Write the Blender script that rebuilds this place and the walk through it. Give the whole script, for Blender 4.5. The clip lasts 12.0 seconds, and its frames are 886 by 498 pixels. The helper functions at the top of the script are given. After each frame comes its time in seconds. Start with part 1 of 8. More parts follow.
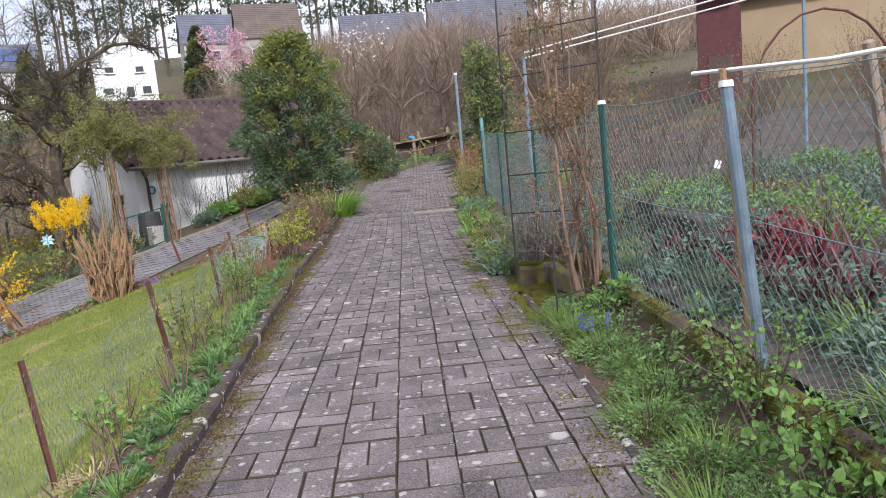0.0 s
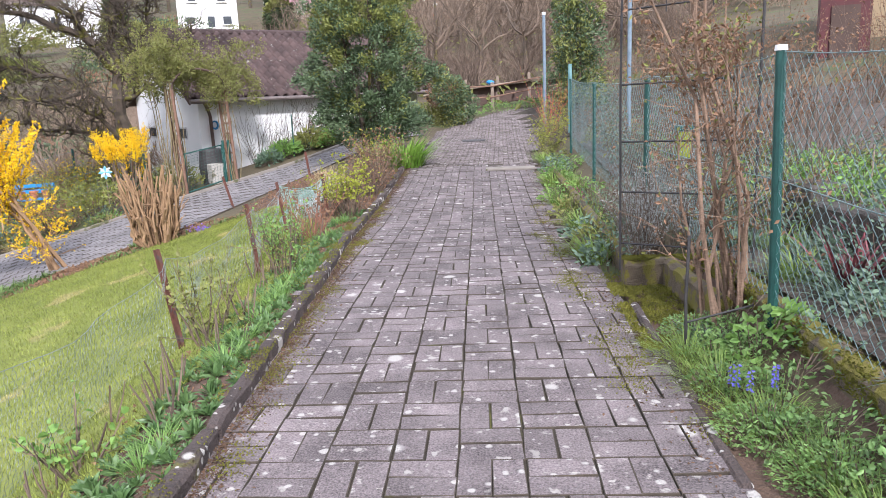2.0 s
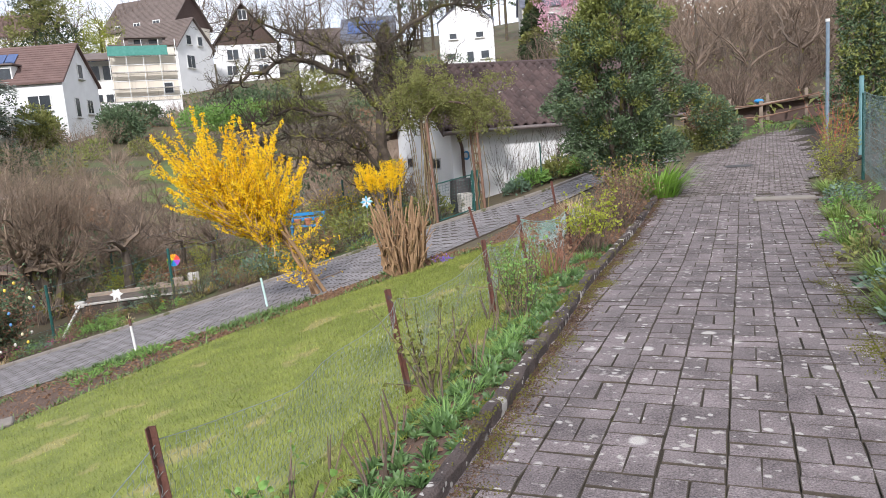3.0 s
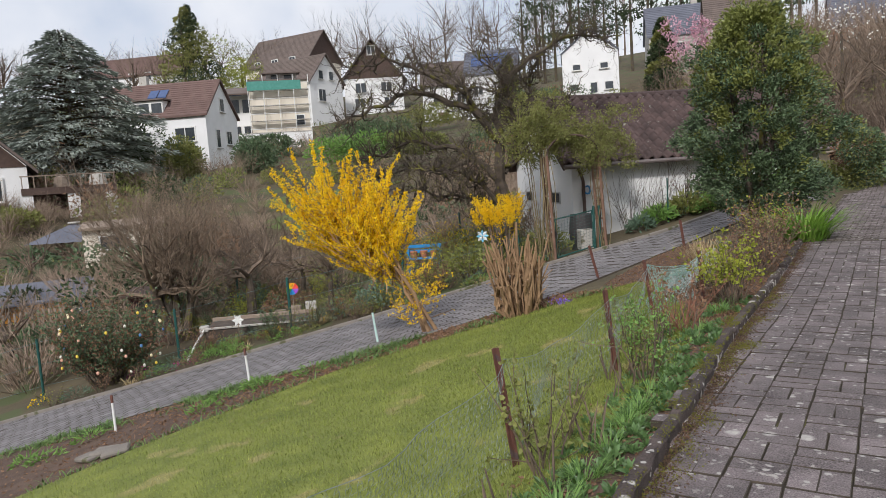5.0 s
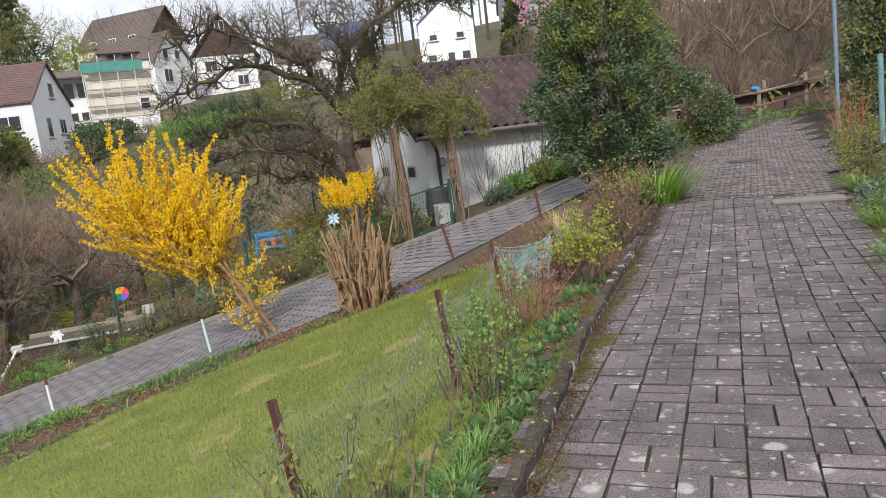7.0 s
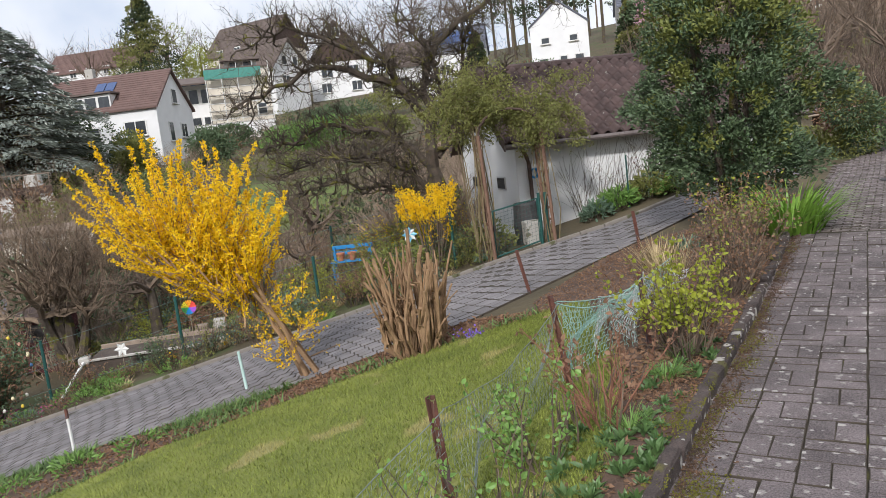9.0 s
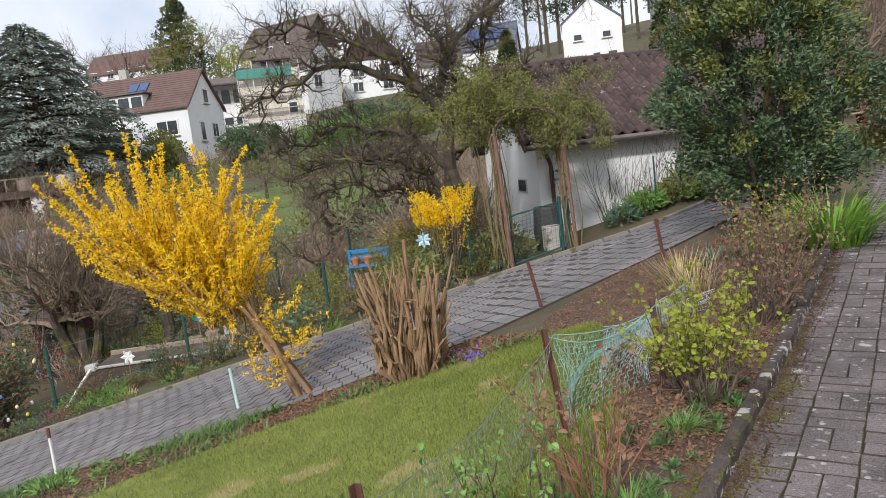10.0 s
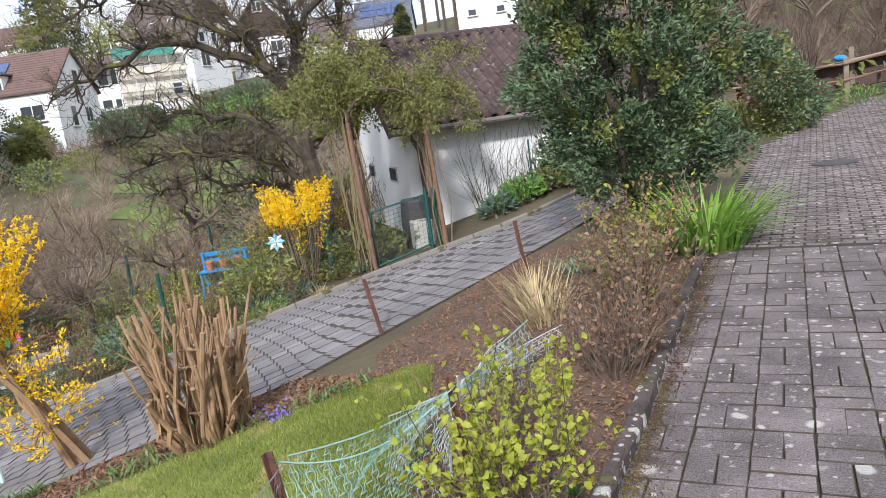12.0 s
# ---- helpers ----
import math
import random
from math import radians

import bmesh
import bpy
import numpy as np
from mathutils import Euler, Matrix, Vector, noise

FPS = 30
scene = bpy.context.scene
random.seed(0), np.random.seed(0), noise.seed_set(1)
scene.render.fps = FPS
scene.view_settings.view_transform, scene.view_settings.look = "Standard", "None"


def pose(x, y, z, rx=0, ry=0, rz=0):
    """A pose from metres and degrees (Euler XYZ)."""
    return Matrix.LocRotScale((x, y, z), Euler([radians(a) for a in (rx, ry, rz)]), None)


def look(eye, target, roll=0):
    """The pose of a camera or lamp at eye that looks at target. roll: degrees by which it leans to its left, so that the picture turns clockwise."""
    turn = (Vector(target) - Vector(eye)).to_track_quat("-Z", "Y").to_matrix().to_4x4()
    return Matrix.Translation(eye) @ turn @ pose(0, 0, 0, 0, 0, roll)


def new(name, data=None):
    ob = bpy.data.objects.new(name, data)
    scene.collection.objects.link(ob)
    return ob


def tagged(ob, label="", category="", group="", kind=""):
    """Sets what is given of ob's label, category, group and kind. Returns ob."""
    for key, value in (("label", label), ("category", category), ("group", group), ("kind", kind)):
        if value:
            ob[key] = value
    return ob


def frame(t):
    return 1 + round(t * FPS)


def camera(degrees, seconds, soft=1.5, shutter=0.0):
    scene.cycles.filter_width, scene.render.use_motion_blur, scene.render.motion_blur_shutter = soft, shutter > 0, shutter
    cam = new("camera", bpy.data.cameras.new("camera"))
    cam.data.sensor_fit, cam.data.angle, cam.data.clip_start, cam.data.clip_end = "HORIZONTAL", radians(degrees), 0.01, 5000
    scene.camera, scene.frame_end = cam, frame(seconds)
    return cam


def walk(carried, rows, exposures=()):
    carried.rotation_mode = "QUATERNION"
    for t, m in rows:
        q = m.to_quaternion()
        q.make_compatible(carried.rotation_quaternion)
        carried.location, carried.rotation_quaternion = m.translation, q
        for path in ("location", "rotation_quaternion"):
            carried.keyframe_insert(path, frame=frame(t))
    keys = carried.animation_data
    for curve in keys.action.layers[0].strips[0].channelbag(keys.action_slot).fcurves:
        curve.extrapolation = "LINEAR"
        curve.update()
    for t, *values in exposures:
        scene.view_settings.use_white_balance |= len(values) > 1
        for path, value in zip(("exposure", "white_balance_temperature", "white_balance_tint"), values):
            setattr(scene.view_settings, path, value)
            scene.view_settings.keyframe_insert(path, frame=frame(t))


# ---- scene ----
cam = camera(63.4, 12.0, 0.65)
PATH = [
    (0, (-0.185, 0.46, 1.471), (-0.16, 2.44, 1.188), -5.3),
    (0.5, (-0.189, 0.872, 1.479), (-0.342, 2.836, 1.132), -5.3),
    (1, (-0.219, 1.263, 1.498), (-0.366, 3.223, 1.129), -5.1),
    (1.5, (-0.214, 1.66, 1.512), (-0.364, 3.612, 1.104), -3.1),
    (2, (-0.268, 2.056, 1.523), (-0.44, 4.004, 1.104), -2.5),
    (2.3, (-0.314, 2.248, 1.526), (-0.615, 4.194, 1.174), -3.1),
    (2.5, (-0.321, 2.381, 1.533), (-0.767, 4.3, 1.186), -4.0),
    (3, (-0.338, 2.675, 1.541), (-1.169, 4.469, 1.234), -4.5),
    (3.5, (-0.436, 2.924, 1.546), (-1.454, 4.621, 1.257), -4.1),
    (3.7, (-0.487, 3.02, 1.561), (-1.515, 4.713, 1.283), -4.2),
    (5.3, (-0.57, 3.2, 1.62), (-1.694, 4.843, 1.425), -4.0),
    (5.5, (-0.593, 3.245, 1.606), (-1.71, 4.891, 1.4), -4.4),
    (6, (-0.637, 3.594, 1.585), (-1.592, 5.332, 1.329), -5.5),
    (6.5, (-0.659, 4.032, 1.586), (-1.534, 5.808, 1.304), -6.4),
    (6.7, (-0.696, 4.25, 1.581), (-1.508, 6.053, 1.278), -7.1),
    (8.3, (-1.008, 5.976, 1.594), (-1.88, 7.754, 1.318), -6.8),
    (8.5, (-1.043, 6.157, 1.592), (-1.981, 7.903, 1.33), -6.8),
    (9, (-1.054, 6.564, 1.598), (-2.133, 8.229, 1.345), -6.6),
    (9.5, (-1.118, 6.995, 1.602), (-2.25, 8.625, 1.356), -6.5),
    (10, (-1.152, 7.422, 1.628), (-2.306, 9.036, 1.381), -6.7),
    (10.5, (-1.133, 7.865, 1.657), (-2.318, 9.457, 1.408), -6.7),
    (11, (-1.19, 8.313, 1.675), (-2.378, 9.901, 1.417), -6.8),
    (11.5, (-1.228, 8.79, 1.664), (-2.359, 10.415, 1.38), -7.8),
    (12, (-1.217, 9.346, 1.704), (-2.16, 11.077, 1.364), -8.1),
]
EXPOSURE = [(0.0, 0.0, 6000, 16), (0.5, 0.36, 5950, 17), (2.0, 0.48, 5950, 17), (3.0, 0.06, 6100, 14), (3.7, -0.33, 6200, 12), (5.3, -0.53, 6250, 12), (6.5, -0.21, 6250, 12), (8.5, -0.33, 6200, 12), (10.5, -0.32, 6200, 11), (11.4, -0.22, 6100, 11), (12.0, 0.14, 6000, 12)]
walk(cam, [(t, look(eye, target, roll)) for t, eye, target, roll in PATH], EXPOSURE)

# ---- world and sun ----
world = bpy.data.worlds.new("sky")
scene.world = world
world.use_nodes = True
wn, wl = world.node_tree.nodes, world.node_tree.links
sky = wn.new("ShaderNodeTexSky")
sky.sky_type, sky.sun_disc = "NISHITA", False
sky.sun_elevation, sky.sun_rotation = radians(38), radians(163)
sky.air_density, sky.dust_density, sky.ozone_density = 1.0, 3.0, 1.0
coord = wn.new("ShaderNodeTexCoord")
cloud = wn.new("ShaderNodeTexNoise")
cloud.inputs["Scale"].default_value, cloud.inputs["Detail"].default_value = 5.0, 6.0
ramp = wn.new("ShaderNodeValToRGB")
ramp.color_ramp.elements[0].position, ramp.color_ramp.elements[1].position = 0.34, 0.6
ramp.color_ramp.elements[0].color = (0.5, 0.5, 0.5, 1)
veil = wn.new("ShaderNodeMixRGB")
veil.inputs[0].default_value, veil.inputs[2].default_value = 0.6, (7.6, 9.8, 13.2, 1)
blend = wn.new("ShaderNodeMixRGB")
blend.inputs[2].default_value = (13.2, 13.4, 13.7, 1)
wl.new(coord.outputs["Generated"], cloud.inputs["Vector"])
wl.new(cloud.outputs["Fac"], ramp.inputs["Fac"])
wl.new(ramp.outputs["Color"], blend.inputs[0])
wl.new(sky.outputs["Color"], veil.inputs[1])
wl.new(veil.outputs[0], blend.inputs[1])
wl.new(blend.outputs[0], wn["Background"].inputs["Color"])
wn["Background"].inputs["Strength"].default_value = 0.095
sun = new("sun", bpy.data.lights.new("sun", "SUN"))
sun.data.energy, sun.data.angle, sun.data.color = 4.0, radians(5), (1.0, 0.95, 0.88)
sun.matrix_basis = look((30, -100, 80), (0, 0, 0))


# ---- materials ----
def mat(name, dark, light, scale=8.0, rough=0.85, bump=0.3, fine=90.0, spot=None, spot_at=0.62, spot_scale=3.0, metal=0.0, fine_w=0.45, vary=0.0, island=0.0, through_light=0.0):
    """Two scales of noise between two colours, fine relief, stains of a third colour, and a change from piece to piece."""
    m = bpy.data.materials.new(name)
    m.use_nodes = True
    n, l = m.node_tree.nodes, m.node_tree.links
    b = n["Principled BSDF"]
    b.inputs["Roughness"].default_value, b.inputs["Metallic"].default_value = rough, metal
    tc = n.new("ShaderNodeTexCoord")
    big, small = n.new("ShaderNodeTexNoise"), n.new("ShaderNodeTexNoise")
    big.inputs["Scale"].default_value, big.inputs["Detail"].default_value = scale, 4.0
    small.inputs["Scale"].default_value, small.inputs["Detail"].default_value = fine, 3.0
    geo = n.new("ShaderNodeNewGeometry")
    for t in (big, small):
        l.new(geo.outputs["Position"], t.inputs["Vector"])
    add = n.new("ShaderNodeMath")
    add.operation = "MULTIPLY_ADD"
    add.inputs[1].default_value = fine_w
    l.new(small.outputs["Fac"], add.inputs[0])
    half = n.new("ShaderNodeMath")
    half.operation = "MULTIPLY_ADD"
    half.inputs[1].default_value, half.inputs[2].default_value = 1.2, -0.1 - fine_w * 0.5
    l.new(big.outputs["Fac"], half.inputs[0])
    l.new(half.outputs[0], add.inputs[2])
    col = n.new("ShaderNodeMixRGB")
    col.inputs[1].default_value, col.inputs[2].default_value = (*dark, 1), (*light, 1)
    l.new(add.outputs[0], col.inputs[0])
    out = col.outputs[0]
    if spot:
        st = n.new("ShaderNodeTexNoise")
        st.inputs["Scale"].default_value, st.inputs["Detail"].default_value = spot_scale, 5.0
        l.new(geo.outputs["Position"], st.inputs["Vector"])
        r = n.new("ShaderNodeValToRGB")
        r.color_ramp.elements[0].position, r.color_ramp.elements[1].position = spot_at, spot_at + 0.06
        l.new(st.outputs["Fac"], r.inputs["Fac"])
        mix = n.new("ShaderNodeMixRGB")
        mix.inputs[2].default_value = (*spot, 1)
        l.new(r.outputs["Color"], mix.inputs[0])
        l.new(out, mix.inputs[1])
        out = mix.outputs[0]
    for source, amount in ((("ShaderNodeObjectInfo", "Random"), vary), (("ShaderNodeNewGeometry", "Random Per Island"), island)):
        if amount:
            info = n.new(source[0])
            mr = n.new("ShaderNodeMapRange")
            mr.inputs["To Min"].default_value, mr.inputs["To Max"].default_value = 1 - amount, 1 + amount
            l.new(info.outputs[source[1]], mr.inputs["Value"])
            hsv = n.new("ShaderNodeHueSaturation")
            l.new(mr.outputs[0], hsv.inputs["Value"])
            l.new(out, hsv.inputs["Color"])
            out = hsv.outputs[0]
    l.new(out, b.inputs["Base Color"])
    if bump:
        bp = n.new("ShaderNodeBump")
        bp.inputs["Strength"].default_value, bp.inputs["Distance"].default_value = bump, 0.02
        l.new(small.outputs["Fac"], bp.inputs["Height"])
        l.new(bp.outputs["Normal"], b.inputs["Normal"])
    if through_light:
        tr = n.new("ShaderNodeBsdfTranslucent")
        l.new(out, tr.inputs["Color"])
        ms = n.new("ShaderNodeMixShader")
        ms.inputs[0].default_value = through_light
        l.new(b.outputs[0], ms.inputs[1])
        l.new(tr.outputs[0], ms.inputs[2])
        l.new(ms.outputs[0], n["Material Output"].inputs["Surface"])
    return m


FIELD = mat("far meadow", (0.05, 0.075, 0.016), (0.15, 0.19, 0.05), 0.9, 0.95, 0.6, 12, (0.12, 0.10, 0.05), 0.6, 0.5)
PLOTSOIL = mat("dug earth", (0.04, 0.031, 0.025), (0.14, 0.11, 0.09), 3, 0.95, 1.0, 40, vary=0.0)
SOIL = mat("soil", (0.045, 0.028, 0.02), (0.16, 0.10, 0.07), 3, 0.95, 0.8, 60)
MEADOW = mat("meadow", (0.04, 0.034, 0.02), (0.13, 0.10, 0.052), 0.6, 0.95, 0.6, 9, (0.07, 0.085, 0.028), 0.54, 0.35)
LANEJOINT = mat("lane joint sand", (0.035, 0.03, 0.026), (0.10, 0.09, 0.075), 6, 0.95, 0.6, 120)
LAWN = mat("lawn", (0.07, 0.10, 0.016), (0.27, 0.295, 0.06), 2.2, 0.9, 1.0, 45, (0.27, 0.25, 0.09), 0.6, 1.4, fine_w=0.9)
PAVER = mat("concrete paver", (0.052, 0.042, 0.042), (0.32, 0.268, 0.268), 2.6, 0.9, 1.0, 110, (0.40, 0.37, 0.34), 0.62, 16, vary=0.2, island=0.15, fine_w=1.6)
JOINT = mat("joint earth", (0.02, 0.016, 0.011), (0.07, 0.055, 0.035), 6, 0.95, 0.6, 120, (0.10, 0.10, 0.02), 0.6, 1.3)
KERB = mat("weathered kerb", (0.018, 0.013, 0.012), (0.12, 0.09, 0.08), 7, 0.9, 1.0, 90, (0.11, 0.10, 0.03), 0.62, 5, vary=0.2, fine_w=1.1)
RENDERED = mat("white render", (0.72, 0.72, 0.72), (0.84, 0.84, 0.84), 0.8, 0.9, 0.15, 140)
ROOFTILE = mat("brown roof tile", (0.024, 0.016, 0.016), (0.12, 0.078, 0.072), 1.8, 0.85, 0.4, 70, (0.30, 0.29, 0.26), 0.66, 6, vary=0.2, island=0.2)
ROAD = mat("grey paver", (0.11, 0.103, 0.105), (0.29, 0.27, 0.275), 1.5, 0.9, 0.5, 120, vary=0.15, island=0.15)


# ---- shape helpers ----
def part(name, bm, material, parent=None, label="", smooth=False):
    me = bpy.data.meshes.new(name)
    bm.to_mesh(me)
    bm.free()
    me.materials.append(material)
    if smooth:
        me.shade_smooth()
    ob = new(name, me)
    ob.parent = parent
    if label:
        ob["label"] = label
    return ob


def raw(name, verts, faces, material, parent=None, label="", smooth=False):
    me = bpy.data.meshes.new(name)
    me.from_pydata(verts, [], faces)
    me.materials.append(material)
    if smooth:
        me.shade_smooth()
    ob = new(name, me)
    ob.parent = parent
    if label:
        ob["label"] = label
    return ob


def box(bm, cx, cy, cz, sx, sy, sz, m=None, bevel=0.0):
    """A box of that size about a centre, turned by m, with its edges broken."""
    t = (m or Matrix()) @ Matrix.Translation((cx, cy, cz)) @ Matrix.Diagonal((sx, sy, sz, 1))
    vs = bmesh.ops.create_cube(bm, size=1, matrix=t)["verts"]
    if bevel:
        es = list({e for v in vs for e in v.link_edges})
        bmesh.ops.bevel(bm, geom=es, offset=bevel, segments=1, affect="EDGES")
    return bm


def tube(bm, points, radii, n=6, cap=True):
    """A bent rod through the points with a radius at each."""
    pts = [Vector(p) for p in points]
    rings = []
    for i, p in enumerate(pts):
        d = (pts[min(i + 1, len(pts) - 1)] - pts[max(i - 1, 0)]).normalized()
        a = d.orthogonal().normalized() if abs(d.z) > 0.9 else d.cross(Vector((0, 0, 1))).normalized()
        b = d.cross(a)
        r = radii[i] if isinstance(radii, (list, tuple)) else radii
        rings.append([bm.verts.new(p + (a * math.cos(2 * math.pi * k / n) + b * math.sin(2 * math.pi * k / n)) * r) for k in range(n)])
    for u, v in zip(rings, rings[1:]):
        for k in range(n):
            bm.faces.new((u[k], u[(k + 1) % n], v[(k + 1) % n], v[k]))
    if cap and n > 2:
        bm.faces.new(rings[0][::-1])
        bm.faces.new(rings[-1])
    return bm


def empty(name, m, label, category, group="", kind=""):
    ob = new(name)
    ob.empty_display_size = 0.1
    ob.matrix_basis = m
    return tagged(ob, label, category, group, kind)


def smoothstep(v, a, b):
    t = min(1.0, max(0.0, (v - a) / (b - a)))
    return t * t * (3 - 2 * t)


def lerp_table(v, xs, ys):
    return float(np.interp(v, xs, ys))


# ---- the lie of the land ----
def kerb_x(y):
    return lerp_table(y, (-20, 4, 5.8, 8.0, 9.4, 10.5, 11.5, 14.3, 17, 18), (-0.06, -1.525, -1.65, -1.82, -1.96, -2.05, -2.09, -2.17, -2.28, -2.32))


def right_x(y):
    return lerp_table(y, (0, 6.7, 8.2, 11, 17), (0.6, 0.6, 0.42, 0.32, 0.36))


def path_z(y):
    return lerp_table(y, (-20, 7, 9, 11, 13, 16, 24, 30, 60), (0, 0, -0.03, -0.09, -0.07, 0.05, 0.3, 0.85, 2.5))


def hillside(x, y):
    q = -0.668 * (x + 10.6) + 0.746 * (y - 17.6) - 0.4
    drop = 0.0
    if q > 0:
        x, y, drop = x + 0.668 * q, y - 0.746 * q, 0.03 * q
    return -drop - 1.36 + 0.21 * (x + 8.94) + 0.07 * (y - 13.26)


def far_z(x, y):
    dx, dy = x, y - 5
    r = math.hypot(dx, dy)
    az = math.degrees(math.atan2(-dx, dy))
    left = lerp_table(r, (14, 20, 28, 36, 46, 60, 118, 200, 400, 900, 3000), (-1.5, -1.9, -2.6, -3.0, -2.2, 0.8, 9.0, 25, 42, 60, 50))
    ahead = lerp_table(r, (14, 28, 50, 100, 200, 400, 900, 3000), (0.0, 0.9, 4.5, 12, 32, 62, 85, 60))
    right = lerp_table(r, (3, 28, 100, 400, 3000), (0.5, 3.2, 12, 50, 60))
    a = smoothstep(az, 8, 45)
    c = smoothstep(-az, 0, 30) * (1 - smoothstep(-az, 150, 180))
    return (left * a + ahead * (1 - a)) * (1 - c) + right * c


def ground_z(x, y):
    k = kerb_x(min(y, 17.5))
    zp = path_z(y)
    if x < k:
        w = min(1.0, (k - x) / 1.6)
        near = zp - 0.05 + (hillside(x, y) - zp + 0.05) * w
    else:
        near = zp - 0.03 + smoothstep(x, 1.05, 1.35) * 0.26 + max(0, x - 1.3) * 0.1
    f = smoothstep(math.hypot(x, y - 5), 22, 40)
    if -3 < x < 3:
        f *= smoothstep(y, 24, 34)
    return near * (1 - f) + far_z(x, y) * f


def steps(*runs):
    out = []
    for a, b, d in runs:
        n = max(1, round((b - a) / d))
        out += [a + (b - a) * i / n for i in range(n)]
    return out + [runs[-1][1]]


gx = steps((-3000, -400, 200), (-400, -120, 20), (-120, -30, 4), (-30, -14, 1.0), (-14, 3, 0.25), (3, 20, 1.0), (20, 100, 8), (100, 3000, 300))
gy = steps((-1500, -100, 200), (-100, -10, 10), (-10, 2, 1.0), (2, 26, 0.25), (26, 50, 1.0), (50, 140, 5), (140, 400, 20), (400, 3000, 200))
verts = [(x, y, ground_z(x, y)) for y in gy for x in gx]
W = len(gx)
faces = [(j * W + i, j * W + i + 1, (j + 1) * W + i + 1, (j + 1) * W + i) for j in range(len(gy) - 1) for i in range(W - 1)]
ground = raw("ground", verts, faces, MEADOW, smooth=True)
tagged(ground, "rough brown and green sloping garden ground", "ground", kind="structure")


def sheet(name, us, vs, at, material, lift, label, category):
    """A thin sheet over the ground between two lines."""
    vv = [(*at(u, v), 0) for u in us for v in vs]
    vv = [(x, y, ground_z(x, y) + lift) for x, y, _ in vv]
    n = len(vs)
    ff = [(i * n + j, (i + 1) * n + j, (i + 1) * n + j + 1, i * n + j + 1) for i in range(len(us) - 1) for j in range(n - 1)]
    return tagged(raw(name, vv, ff, material, smooth=True), label, category, kind="structure")


def road_near(t):
    """The lower path's edge towards the lawn, from far downhill to the top."""
    return (lerp_table(t, (0, 1, 2, 3, 4, 5, 6), (-24, -13.6, -10.6, -7.8, -6.0, -4.7, -2.6)), lerp_table(t, (0, 1, 2, 3, 4, 5, 6), (2.5, 9.4, 11.5, 13.0, 14.7, 17.8, 24.0)))


def road_far(t):
    return (lerp_table(t, (0, 1, 2, 3, 4, 5, 6), (-26.5, -16.6, -13.2, -10.6, -8.3, -6.0, -3.6)), lerp_table(t, (0, 1, 2, 3, 4, 5, 6), (5.5, 13.0, 15.6, 17.6, 19.8, 21.2, 26.0)))


def road_at(t, v):
    a, b = road_near(t), road_far(t)
    return a[0] + (b[0] - a[0]) * v, a[1] + (b[1] - a[1]) * v


sheet("road", [i * 0.1 for i in range(61)], [i / 10 for i in range(11)], road_at, LANEJOINT, 0.0235, "grey concrete block garden lane climbing the slope", "road")


LT = (0, 0.3, 0.5, 0.7, 0.85, 1.0)


def lawn_edge(t):
    return lerp_table(t, LT, (-10.5, -9.2, -8.3, -6.8, -5.5, -4.4)), lerp_table(t, LT, (5.0, 9.6, 11.4, 12.75, 13.7, 14.3))


def lawn_at(t, v):
    ox, oy = lawn_edge(t)
    ix, iy = lerp_table(t, LT, (-3.6, -2.3, -2.32, -2.42, -2.9, -4.2)), lerp_table(t, LT, (-1.0, 4.5, 7.5, 9.8, 11.6, 14.2))
    return ox + (ix - ox) * v, oy + (iy - oy) * v


def verge_at(t, v):
    a, b = lawn_edge(t), road_near(0.5 + 3.5 * t)
    return a[0] + (b[0] - a[0]) * v, a[1] + (b[1] - a[1]) * v


def bed_at(u, v):
    k = kerb_x(min(u, 17.5)) - 0.04
    far = lerp_table(u, (-2, 5, 9, 11.3, 13, 15, 17, 18), (-3.6, -2.8, -2.7, -2.95, -3.9, -5.2, -5.0, -4.6))
    return k + (far - k) * v, u


lawn = sheet("lawn", [i / 60 for i in range(61)], [i / 24 for i in range(25)], lawn_at, LAWN, 0.03, "mown green lawn with pale patches on the slope", "lawn")
sheet("verge", [i / 50 for i in range(51)], [i / 10 for i in range(11)], verge_at, SOIL, 0.014, "strip of reddish brown soil between lawn and lane", "soil")
sheet("flower_bed", steps((-2, 18, 0.25)), [i / 8 for i in range(9)], bed_at, SOIL, 0.016, "dark crumbly soil of a flower bed beside the kerb", "flower bed")
sheet("flower_bed", steps((0, 8, 0.25)), [i / 4 for i in range(5)], lambda u, v: (0.62 + v * 0.6, u), SOIL, 0.022, "narrow bed of dark soil below the mossy wall", "flower bed")
sheet("vegetable_plot", steps((-2, 24, 0.5)), [i / 20 for i in range(21)], lambda u, v: (1.42 + v * 12, u), PLOTSOIL, 0.02, "dug vegetable plot of brown earth", "vegetable plot")
sheet("meadow", steps((38, 62, 1.0)), [i / 14 for i in range(15)], lambda u, v: (-math.sin(0.70 + 0.15 * v + 0.03 * math.sin(u)) * u, 5 + math.cos(0.70 + 0.15 * v + 0.03 * math.sin(u)) * u), FIELD, 0.05, "green meadow below the houses", "meadow")
sheet("pavement", steps((-8, 31, 0.5)), [i / 12 for i in range(13)],
      lambda u, v: (kerb_x(min(u, 18)) + max(0, u - 25) * 0.4 + (right_x(u) - kerb_x(min(u, 18)) + max(0, u - 19) * 0.9) * v, u), JOINT, 0.0318, "upper garden path of grey-brown concrete pavers", "path")

# ---- plant helpers ----
rng = random.Random(7)
nrg = np.random.default_rng(11)


